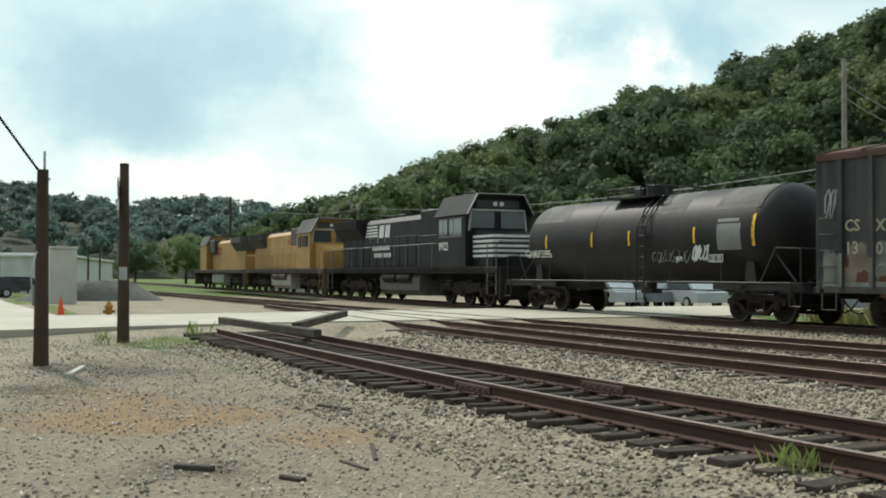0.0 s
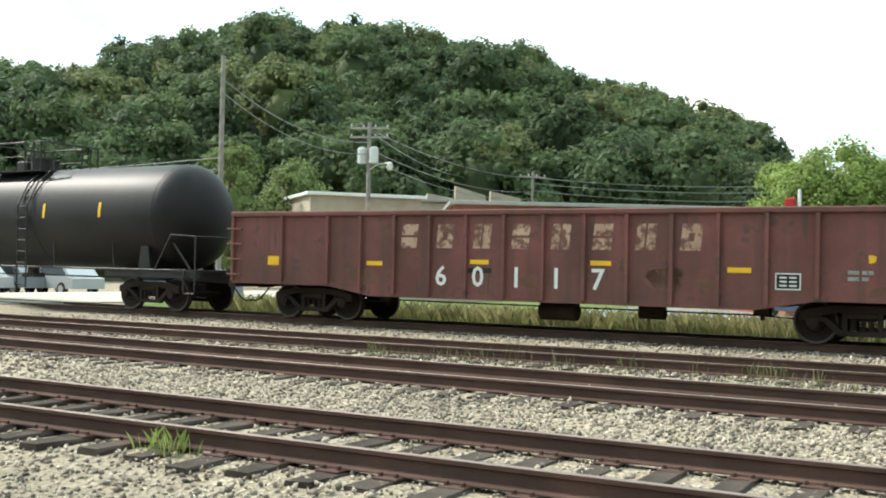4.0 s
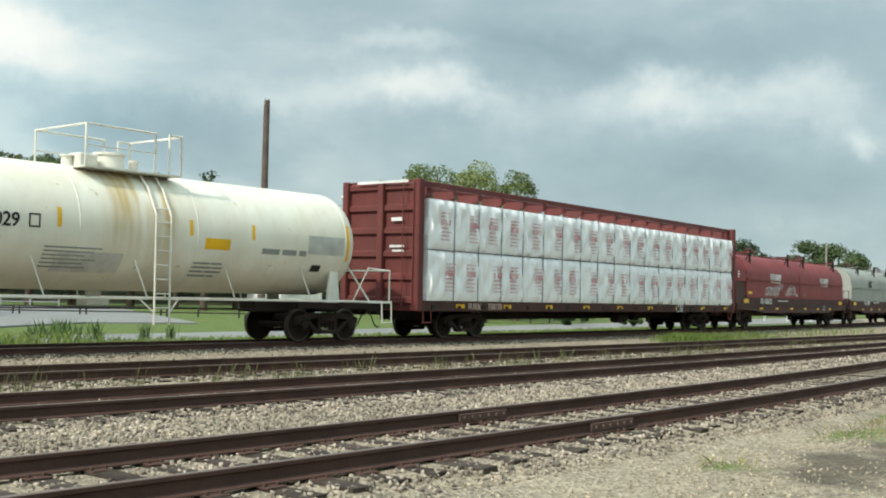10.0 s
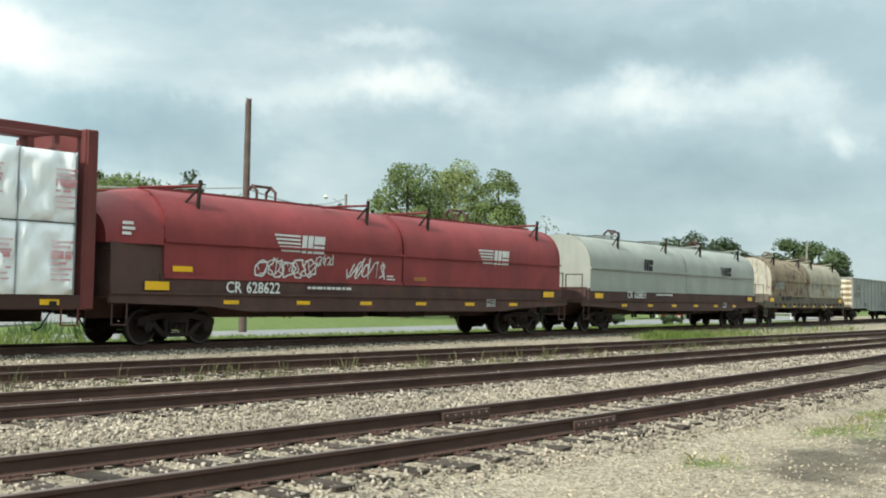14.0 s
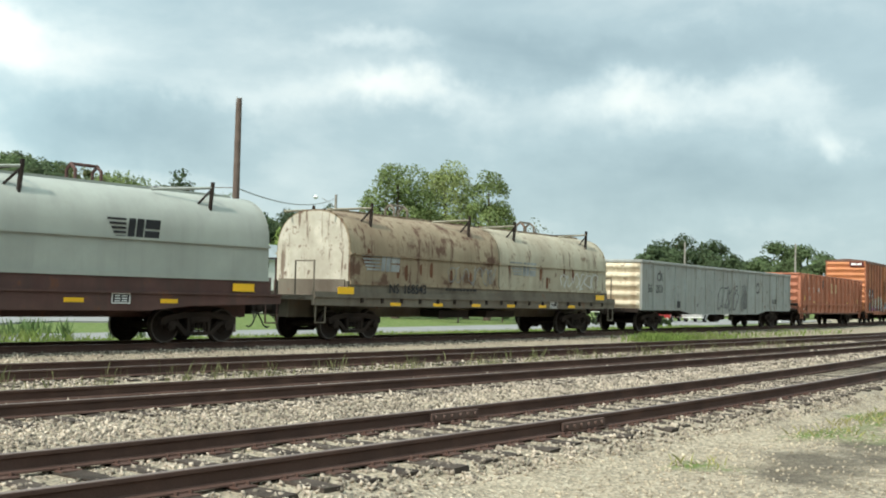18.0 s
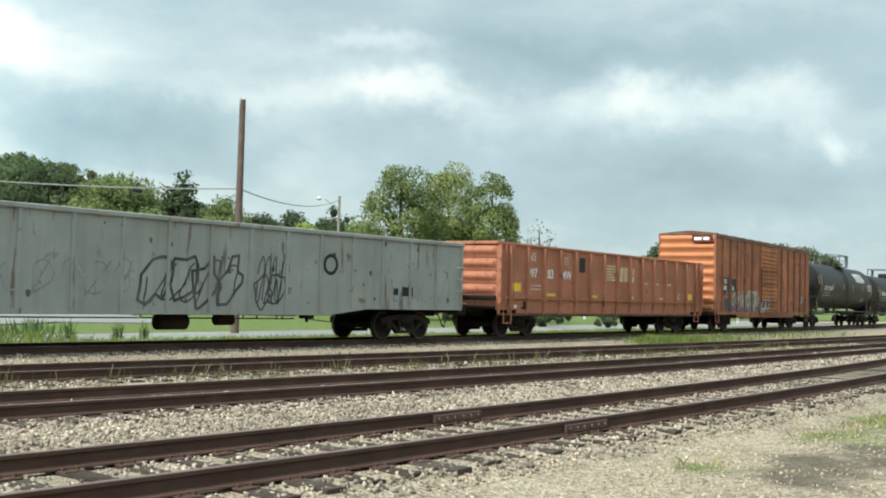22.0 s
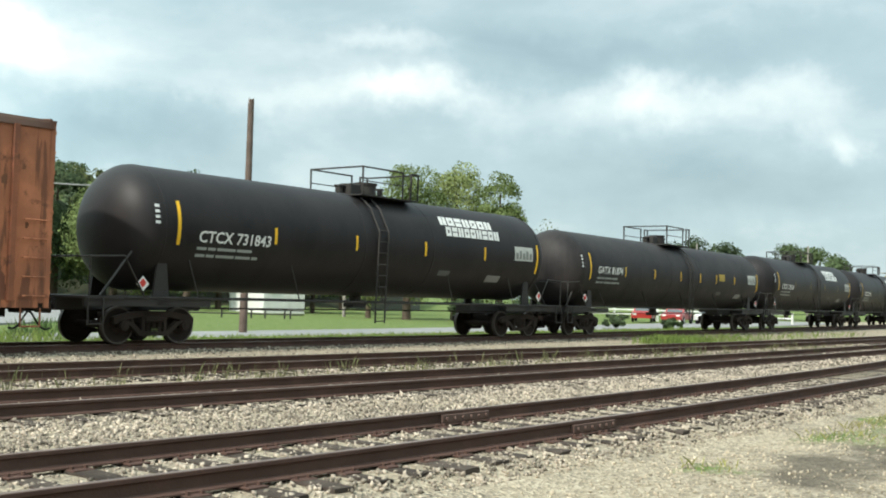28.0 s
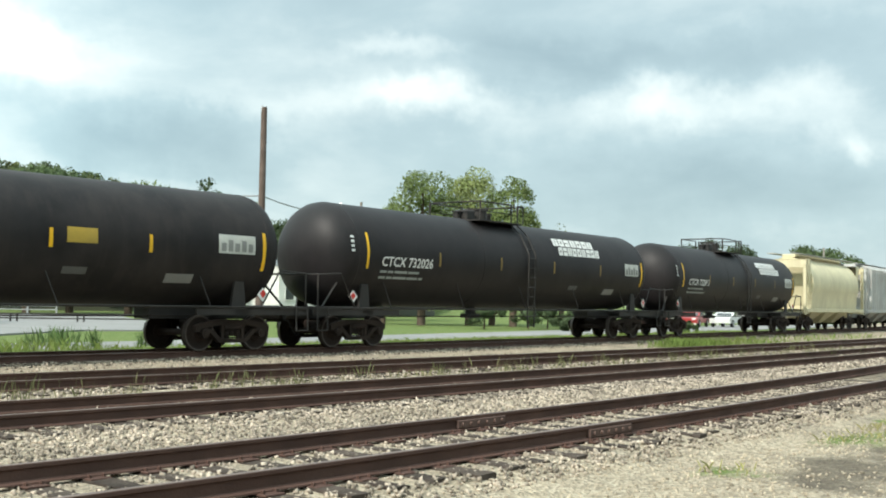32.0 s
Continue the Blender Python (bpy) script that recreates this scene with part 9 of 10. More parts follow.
# ---- road, crossing and verge ----
CONCRETE = surface("pale_worn_concrete", (0.45, 0.405, 0.325), 0.85, 0.0, (0.33, 0.31, 0.27), 0.5, scale=0.5, vary=0.1, bump=0.3)
ASPHALT = surface("grey_asphalt", (0.235, 0.232, 0.225), 0.9, 0.0, (0.165, 0.16, 0.155), 0.5, scale=0.4, vary=0.12, bump=0.4)
OLDWOOD = surface("old_grey_timber", (0.075, 0.06, 0.05), 0.9, 0.0, (0.125, 0.105, 0.088), 0.5, scale=3, vary=0.25, bump=0.6)
POLEWOOD = surface("dark_creosote_pole", (0.085, 0.056, 0.042), 0.9, 0.0, (0.05, 0.035, 0.028), 0.5, scale=2, vary=0.25, bump=0.5)
GALV = surface("galvanised_grey", (0.45, 0.46, 0.46), 0.5, 0.4, vary=0.1)


def strip(name, left, right, z, material, label, category, thick=0.12, kind="structure"):
    """A paved strip between two edges."""
    s = Shape()
    s.sheet([[(a[0], a[1], z - thick), (a[0], a[1], z), (b[0], b[1], z), (b[0], b[1], z - thick)] for a, b in zip(left, right)])
    return solid(name, s, material, label, category, kind=kind)


# crossing road: from the parking area across all the tracks
strip("road_crossing", [(-27.4, -30), (-27.0, 0), (-28.3, 4), (-29.2, 8), (-29.4, 14), (-29.3, 19), (-29.0, 26), (-28.0, 60)],
      [(-37.0, -30), (-36.6, 0), (-36.2, 5), (-36.6, 9), (-37.6, 14), (-38.4, 19), (-38.6, 26), (-38.0, 60)], -0.02, CONCRETE, "pale concrete road crossing the tracks", "road", 0.4)
strip("parking_lot", [(-36.6, -40), (-36.6, 3.6), (-60, 2.6), (-110, 2.0)], [(-36.5, -41), (-60, -41), (-80, -41), (-110, -41)], -0.18, CONCRETE, "pale concrete parking lot by the buildings", "parking lot", 0.3)
ROADY = lambda x: float(np.interp(x, XS, YD))
strip("road", [(x, ROADY(x) + 12.5 + 0.06 * max(0, x - 20)) for x in range(4, 120, 4)], [(x, ROADY(x) + 7.2 + 0.02 * max(0, x - 20)) for x in range(4, 120, 4)], -0.36, ASPHALT, "pale grey street running beside the railway", "road", 0.2)
strip("side_street", [(13, 42), (20, 48), (26, 53)], [(-14, 30), (-14, 40), (-12, 53)], -0.37, ASPHALT, "pale grey side street beyond the grass", "road", 0.2)
strip("parking_area", [(-4, 54), (14, 54), (30, 50.5)], [(-4, 98), (24, 98), (46, 91)], -0.365, ASPHALT, "pale grey asphalt parking area beyond the lawn", "parking lot", 0.2)
strip("far_street", [(-60, 52), (-30, 50), (0, 50)], [(-60, 38), (-30, 37), (0, 38)], -0.38, ASPHALT, "pale grey parking strip beyond the grass", "road", 0.2)

# timber stop at the end of the stub siding
ya = lambda x: float(np.interp(x, XS, YA))
t = thing("wheel_stop", "two weathered timbers laid across the rails as a wheel stop", "wheel stop")
for (xa, y0, za), (xb, y1, zb) in (((-28.2, 6.4, 0.10), (-21.6, 6.9, 0.08)), ((-28.6, 9.9, 0.22), (-23.2, 6.9, 0.16))):
    v = Vector((xb - xa, y1 - y0, zb - za))
    s = Shape().box(0, v.length, -0.09, 0.09, -0.085, 0.085, 0.015)
    part("timber", s, OLDWOOD, t, m=pose(xa, y0, za, 0, -math.degrees(math.asin((zb - za) / v.length)), math.degrees(math.atan2(v.y, v.x))))
for k, (x, y, L, a, w) in enumerate(((-12.5, 4.2, 0.6, 20, 0.03), (-9.3, 3.5, 0.9, -18, 0.02), (-8.7, 3.1, 0.5, 8, 0.018), (-8.3, 2.45, 0.25, 30, 0.03), (-9.1, 1.85, 0.35, 50, 0.04), (-8.0, 3.9, 0.4, -35, 0.015), (-19.0, 1.9, 1.6, -14, 0.05))):
    solid("driftwood_stick" if w < 0.06 else "broken_tie_piece", Shape().box(-L / 2, L / 2, -w, w, -w * 0.6, w * 0.6, 0.008), OLDWOOD if k < 6 else surface("bleached_wood", (0.45, 0.42, 0.37), 0.9), "grey weathered wood scrap lying on gravel", "wood scrap",
          m=pose(x, y, ground_z(x, y) + w * 0.5, 0, 0, a))


def post(label, x, y, hgt, r, name="utility_pole", z=None, material=None, lean=0.0):
    z = ground_z(x, y) - 0.1 if z is None else z
    t = thing(name, label, "pole", m=pose(x, y, z, 0, lean, 0))
    part("shaft", Shape().tube((0, 0, 0), (0, 0, hgt), r, 14, r * 0.72), material or POLEWOOD, t, smooth=40)
    return t


def post_at(label, az, el, d, r, z=-0.5, **kw):
    x, y = polar(az, d)
    return post(label, x, y, d * math.tan(math.radians(el)) + 1.31 - z, r, z=z, **kw), x, y, d * math.tan(math.radians(el)) + 1.31


# the two short posts by the crossing
t = post("short dark wooden post with a conduit, meter box and guy cable", -20.45, 1.46, 3.55, 0.135, "service_post", lean=-0.6)
part("conduit", Shape().tube((-0.03, 0.03, 3.4), (-0.05, 0.03, 3.88), 0.022, 8).bars([(0.16, -0.1, 2.1), (0.30, -0.2, 1.7), (0.2, -0.16, 1.25)], 0.016, 6), GALV, t)
part("meter_box", Shape().box(-0.20, -0.10, -0.16, 0.10, 1.15, 1.50, 0.02), GALV, t, "grey metal meter box")
part("bracket", Shape().tube((0, 0, 3.35), (-0.16, 0.12, 3.40), 0.03, 8), GALV, t)
solid("guy_cable", Shape().bars([(-20.5, 1.40, 3.1), (-19.0, -0.2, 5.05), (-17.5, -1.8, 7.2), (-15.0, -4.5, 11.0)], 0.022, 6), surface("black_cable", (0.02, 0.02, 0.02), 0.6), "black sagging service cable rising from a post", "cable")
t = post("short dark crossing post with crossbuck boards seen edge-on", -26.05, 3.64, 4.25, 0.145, "crossing_post", lean=-0.9)
BOARD = surface("faded_white_board", (0.52, 0.52, 0.50), 0.7, 0.0, (0.2, 0.17, 0.15), 0.6, scale=2, vary=0.15)
for a in (38, -38):
    part("crossbuck_board", Shape().box(-0.02, 0.02, -0.62, 0.62, -0.10, 0.10, 0.006), BOARD, t, m=pose(-0.16, -0.10, 3.45, a, 0, 80))
part("small_sign", Shape().box(0.12, 0.14, -0.12, 0.06, 1.55, 1.85, 0.004), BOARD, t)


def cone(x, y, z):
    c = thing("traffic_cone", "orange plastic traffic cone standing on the concrete", "traffic cone", "traffic cones", m=pose(x, y, z))
    CONE = surface("orange_plastic", (0.75, 0.09, 0.03), 0.5, vary=0.06)
    part("base", Shape().box(-0.19, 0.19, -0.19, 0.19, 0, 0.04, 0.01), CONE, c)
    part("cone", Shape().spin([(0.03, 0.14), (0.70, 0.03), (0.72, 0.02)], "z", 18), CONE, c, smooth=40)
    return c


cone(-37.3, 3.25, -0.18)
cone(-38.2, 1.30, -0.18)
t = thing("fire_hydrant", "weathered yellow fire hydrant at the road's edge", "fire hydrant", m=pose(-38.9, 4.95, -0.4))
HY = surface("hydrant_yellow", (0.36, 0.19, 0.04), 0.6, vary=0.15)
part("barrel", Shape().spin([(0, 0.16), (0.06, 0.16), (0.07, 0.11), (0.5, 0.11), (0.52, 0.15), (0.57, 0.15), (0.62, 0.12), (0.72, 0.05), (0.75, 0.03)], "z", 16), HY, t, smooth=40)
part("nozzle", Shape().tube((0, -0.2, 0.40), (0, 0.2, 0.40), 0.055, 10).tube((-0.2, 0, 0.38), (0, 0, 0.38), 0.07, 10), HY, t)
for k in range(2):
    x, y = ((-25.2, 3.0), (-26.6, 5.4))[k]
    bush = rng.normal(size=(70, 2)) * 0.17 + np.array([x, y])
    blades("roadside_weed", grounded(bush[:34]), 0.12, 0.48, 0.0035, GRASS, "tall leafy green weed at the road's edge", 0.25)

# ---- buildings ----
def building(label, corners, hgt, z, wall, roof, windows=(), flat=True, name="building", over=0.25):
    """A block on a footprint of two corners along its front and a depth. corners: (x0, y0), (x1, y1), depth."""
    (x0, y0), (x1, y1), dep = corners
    L = math.hypot(x1 - x0, y1 - y0)
    b = thing(name, label, "building", m=pose(x0, y0, z, 0, 0, math.degrees(math.atan2(y1 - y0, x1 - x0))))
    part("wall", Shape().box(0, L, 0, dep, 0, hgt), wall, b)
    if flat:
        part("roof", Shape().box(-over, L + over, -over, dep + over, hgt, hgt + 0.22, 0.02), roof, b)
    else:
        part("roof", Shape().prism([(-over, hgt), (dep / 2, hgt + dep * 0.22), (dep + over, hgt), (dep + over, hgt - 0.12), (dep / 2, hgt + dep * 0.22 - 0.14), (-over, hgt - 0.12)], "x", -over, L + over), roof, b)
    for x, zz, w, hh in windows:
        wdw = part("window", Shape().box(x, x + w, -0.04, 0.02, zz, zz + hh, 0.005), GLASS, b)
        part("frame", Shape().box(x - 0.07, x + w + 0.07, -0.07, -0.02, zz - 0.07, zz).box(x - 0.07, x + w + 0.07, -0.07, -0.02, zz + hh, zz + hh + 0.07).box(x - 0.07, x, -0.07, -0.02, zz, zz + hh).box(x + w, x + w + 0.07, -0.07, -0.02, zz, zz + hh), WHITE, wdw)
    return b


STUCCO = surface("pale_tan_wall", (0.42, 0.36, 0.28), 0.85, 0.0, (0.30, 0.25, 0.19), 0.4, vary=0.1)
WHITEWALL = surface("white_metal_wall", (0.66, 0.66, 0.63), 0.6, 0.0, (0.48, 0.47, 0.44), 0.4, streak=0.3, vary=0.06)
BRICK = surface("red_brick_wall", (0.27, 0.105, 0.072), 0.85, 0.0, (0.18, 0.08, 0.06), 0.5, grain=60, vary=0.15)
GREYROOF = surface("grey_flat_roof", (0.34, 0.33, 0.31), 0.7, vary=0.12)
WHITEROOF = surface("white_metal_roof", (0.72, 0.72, 0.70), 0.5, vary=0.06)
# across the line: long flat-roofed brick block, tan sawtooth hall, white-roofed shed
building("long low brick building with a flat grey roof", (polar(33.5, 62), polar(16.3, 66), 12), 5.45, -0.5, BRICK, GREYROOF, [(2 + 4.2 * k, 1.4, 1.8, 1.4) for k in range(4)])
b = building("tan stucco hall with a stepped sawtooth parapet", (polar(37.2, 84), polar(29.9, 86), 14), 6.9, -0.5, STUCCO, GREYROOF)
for k, (x, w, hh) in enumerate(((1.4, 1.6, 0.5), (3.4, 2.0, 0.7), (5.6, 2.4, 1.5), (8.4, 2.4, 1.1))):
    part("parapet", Shape().prism([(x, 6.9), (x, 7.0 + hh * 0.8), (x + w, 7.0 + hh * 0.35), (x + w, 6.9)], "y", -0.1, 0.4), STUCCO, b)
building("white-roofed shed beside the tan hall", (polar(41.0, 70), polar(35.2, 72), 10), 6.3, -0.5, STUCCO, WHITEROOF, [(1.5, 1.2, 1.5, 1.5), (4.6, 1.2, 1.5, 1.5)])
building("small red brick building with a white-framed window", (polar(16.6, 47), polar(9.5, 50), 8), 3.5, -0.5, BRICK, GREYROOF, [(0.9, 1.3, 1.1, 1.1), (3.6, 1.3, 1.1, 1.1)])
building("small house with a grey gabled roof among trees", (polar(-34.9, 92), polar(-37.0, 94), 6), 4.6, -0.5, WHITEWALL, surface("blue_grey_shingles", (0.24, 0.27, 0.28), 0.8, vary=0.15), [(0.6, 1.8, 0.8, 1.0)], False, "house")
# by the parking lot
building("white metal warehouse with dark openings", (polar(88.3, 118), polar(85.9, 118), 12), 3.6, -0.5, WHITEWALL, WHITEROOF, [(2.6, 0.2, 0.9, 1.5), (1.2, 1.5, 2.0, 0.5), (2.9, 2.2, 0.9, 0.7)])
building("long white warehouse receding behind a dirt pile", (polar(84.7, 100), polar(82.6, 150), 12), 3.2, -0.5, WHITEWALL, WHITEROOF)
building("red brick building at the lot's edge", (polar(94, 100), polar(87.9, 104), 10), 5.6, -0.5, BRICK, GREYROOF, [(6, 2.0, 1.0, 1.6)])
solid("equipment_cabinet", Shape().box(-0.9, 0.9, -0.7, 0.7, 0, 3.0, 0.03).box(-0.95, 0.95, -0.75, 0.75, 3.0, 3.12), surface("light_grey_steel", (0.50, 0.49, 0.44), 0.6, vary=0.08), "tall light grey steel trackside cabinet", "cabinet", m=pose(*polar(85.1, 62), -0.4, 0, 0, 8))
pile = Shape()
rows = []
for i in range(13):
    rows.append([((i - 6) * 0.75, (j - 4) * 0.6, max(-0.1, 1.7 * (1 - ((i - 6) / 6) ** 2) * (1 - ((j - 4) / 4) ** 2) * (0.8 + 0.3 * noise.noise(Vector((i * 0.8, j * 0.9, 5.0)))))) for j in range(9)])
solid("earth_mound", pile.sheet(rows), surface("dark_dirt", (0.10, 0.095, 0.085), 0.95, vary=0.3, bump=0.9), "dark weedy heap of dirt by the warehouse", "dirt pile", smooth=60, m=pose(*polar(83.6, 72), -0.45, 0, 0, 84))


def vehicle(label, x, y, z, yaw, col, name="car", van=False):
    """A parked car with its wheels, glass and lamps."""
    c = thing(name, label, "car", "parked cars", m=pose(x, y, z, 0, 0, yaw))
    paint = surface(name + "_" + label.split()[0] + "_paint", col, 0.3, 0.1, vary=0.05, bump=0.0, spec=0.6)
    part("body", Shape().prism([(-2.2, 0.35), (-2.25, 0.75), (-1.5, 0.92), (1.6, 0.95), (2.2, 0.85), (2.25, 0.35)], "y", -0.88, 0.88), paint, c)
    top = 1.75 if van else 1.42
    part("cabin", Shape().prism([(-1.2, 0.9), (-0.5, top), (1.3 if not van else 1.9, top), (1.9 if not van else 2.15, 0.93)], "y", -0.78, 0.78), paint, c)
    part("side_glass", Shape().prism([(-0.95, 0.97), (-0.42, top - 0.08), (1.2, top - 0.08), (1.6, 0.97)], "y", -0.80, 0.80), GLASS, c)
    part("windscreen", Shape().add([(-1.17, -0.68, 0.97), (-1.17, 0.68, 0.97), (-0.54, 0.62, top - 0.06), (-0.54, -0.62, top - 0.06)], [(0, 1, 2, 3)]), GLASS, c)
    for xx in (-1.4, 1.35):
        for yy in (-0.82, 0.82):
            w = part("wheel", Shape().spin([(-0.1, 0.1), (-0.1, 0.31), (-0.07, 0.33), (0.07, 0.33), (0.1, 0.31), (0.1, 0.1)], "y", 18, (xx, yy, 0.33)), RUBBER, c, smooth=40)
            part("hubcap", Shape().spin([(-0.115, 0.02), (-0.112, 0.19), (0.112, 0.19), (0.115, 0.02)], "y", 14, (xx, yy, 0.33)), GALV, w)
    for yy in (-0.6, 0.6):
        part("headlight", Shape().box(-2.27, -2.2, yy - 0.17, yy + 0.17, 0.62, 0.76, 0.02), surface("lamp_lens", (0.7, 0.7, 0.66), 0.15), c)
    return c


for lab, az, d, yaw, col, van in (("silver parked saloon car on the far parking strip", 57.6, 56, 8, (0.42, 0.43, 0.44), False), ("grey parked saloon car on the far parking strip", 55.6, 57, 5, (0.20, 0.22, 0.24), False), ("white parked van on the far parking strip", 59.2, 58, 4, (0.62, 0.62, 0.60), True), ("silver parked saloon car on the far parking strip", 53.2, 56, -4, (0.45, 0.46, 0.46), False),
                                 ("grey parked saloon car on the far parking strip", 47.0, 50, 10, (0.13, 0.14, 0.145), False), ("dark parked pickup by the brick building", 15.6, 43.5, 12, (0.10, 0.13, 0.17), True), ("red parked car in front of a white fence", -56.3, 96, 20, (0.32, 0.03, 0.03), False), ("white parked car in front of a white fence", -58.0, 98, 15, (0.65, 0.65, 0.63), False), ("red parked car in front of a white fence", -54.6, 100, 30, (0.36, 0.03, 0.03), True),
                                 ("dark parked car by the warehouse", 87.2, 86, 80, (0.05, 0.05, 0.06), False), ("dark parked car by the warehouse", 88.6, 80, 100, (0.10, 0.10, 0.11), False)):
    x, y = polar(az, d)
    vehicle(lab, x, y, -0.38, yaw, col, "parked_van" if van else "parked_car", van)

# bushes and a low pipe fence beyond the road
LEAFY = surface("leafy_weed_green", (0.095, 0.155, 0.050), 0.8, 0.0, (0.14, 0.17, 0.07), 0.5, scale=0.8, vary=0.25, island=0.4, bump=0, trans=0.3, spec=0.2)
for az, d, hgt, r in ((-50.0, 70, 1.35, 1.3), (-53.2, 70, 1.1, 1.15), (-56.0, 72, 0.9, 0.9)):
    x, y = polar(az, d)
    tree("low round dark green bush beside the road", x, y, hgt, r, LEAF_DARK, leaves=1800, size=0.12, lobes=8, base=0.0, name="bush")
PIPE = surface("dark_pipe_paint", (0.035, 0.033, 0.030), 0.7, vary=0.2)
t = thing("pipe_fence", "low dark pipe fence at the edge of the paved lot", "fence")
for az in (-21.9, -22.2, -25.0, -25.3, -28.9, -29.2, -30.75, -32.8, -34.3, -35.0, -36.0, -36.3):
    x, y = polar(az, 74)
    part("post", Shape().tube((x, y, -0.5), (x, y, 0.16), 0.06, 8), PIPE, t)
for z in (-0.16, 0.12):
    part("rail", Shape().bars([(*polar(-21 - k, 74), z) for k in range(17)], 0.045, 6), PIPE, t)
for k, (x, y) in enumerate(((15.7, 35.4), (17.6, 32.9), (18.4, 32.7), (16.4, 33.9))):
    pts = rng.normal(size=(60 if k else 260, 2)) * (0.10 if k else 0.45) + np.array([x, y])
    blades("roadside_weed", grounded(pts), 0.2, 0.80, 0.009, LEAFY, "tall leafy green weed standing beside the track", 0.16)

# low barrier rails along the street
def barrier(label, az0, az1, d, n):
    b = thing("guard_rail", label, "guard rail")
    pts = [polar(az0 + (az1 - az0) * k / (n - 1), d) for k in range(n)]
    for x, y in pts:
        part("post", Shape().box(x - 0.06, x + 0.06, y - 0.06, y + 0.06, -0.5, 0.42), GALV, b)
    for z in (0.05, 0.35):
        part("rail", Shape().bars([(x, y, z) for x, y in pts], 0.045, 6), GALV, b)


barrier("grey steel barrier rail along the side street", -16, -24, 101, 7)
f = thing("rail_fence", "white painted rail fence behind parked cars", "fence")
for k in range(10):
    x, y = polar(-52 - k * 1.1, 108)
    part("post", Shape().box(x - 0.08, x + 0.08, y - 0.08, y + 0.08, -0.5, 0.75), WHITEWALL, f)
for z in (0.2, 0.6):
    part("rail", Shape().bars([(*polar(-52, 108), z), (*polar(-61.9, 108), z)], 0.07, 6), WHITEWALL, f)

# ---- utility poles and wires ----
WIRE = surface("black_cable", (0.02, 0.02, 0.02), 0.6)


def arms(t, hgt, n, wid, yaw, drop=0.55):
    for k in range(n):
        z = hgt - 0.35 - drop * k
        a = part("crossarm", Shape().box(-wid / 2, wid / 2, -0.06, 0.06, z - 0.06, z + 0.06, 0.01), surface("grey_crossarm", (0.30, 0.28, 0.25), 0.8, vary=0.15), t, m=pose(0, 0, 0, 0, 0, yaw))
        for j in range(4):
            x = -wid / 2 + 0.1 + (wid - 0.2) * j / 3
            part("insulator", Shape().spin([(z + 0.06, 0.02), (z + 0.10, 0.05), (z + 0.16, 0.05), (z + 0.22, 0.03)], "z", 8, (x, 0, 0)), GALV, a)


def wire(pa, pb, sag, r=0.028):
    pts = []
    for k in range(17):
        u = k / 16
        pts.append(tuple(pa[i] + (pb[i] - pa[i]) * u - (sag * 4 * u * (1 - u) if i == 2 else 0) for i in range(3)))
    return solid("overhead_wire", Shape().bars(pts, r, 5), surface("weathered_grey_cable", (0.24, 0.24, 0.235), 0.6, vary=0.1), "grey overhead wire slung between utility poles", "wire", "overhead wires")


GREYPOLE = surface("weathered_grey_pole", (0.27, 0.25, 0.22), 0.9, 0.0, (0.17, 0.15, 0.13), 0.5, scale=2, vary=0.2, bump=0.5)
pc = post("bare tall brown wooden pole without crossarms", 25.4, 37.8, 45.6 * math.tan(math.radians(9.85)) + 1.31 + 0.55, 0.17, z=-0.55, material=surface("brown_pole", (0.13, 0.095, 0.078), 0.9, 0.0, (0.08, 0.06, 0.05), 0.5, scale=2, vary=0.2, bump=0.5), name="bare_pole")
part("pole_fitting", Shape().tube((-0.1, 0, 9.6), (-0.1, 0, 9.85), 0.03, 6).tube((0.1, 0, 9.6), (0.1, 0, 9.85), 0.03, 6), GALV, pc)
P = {}
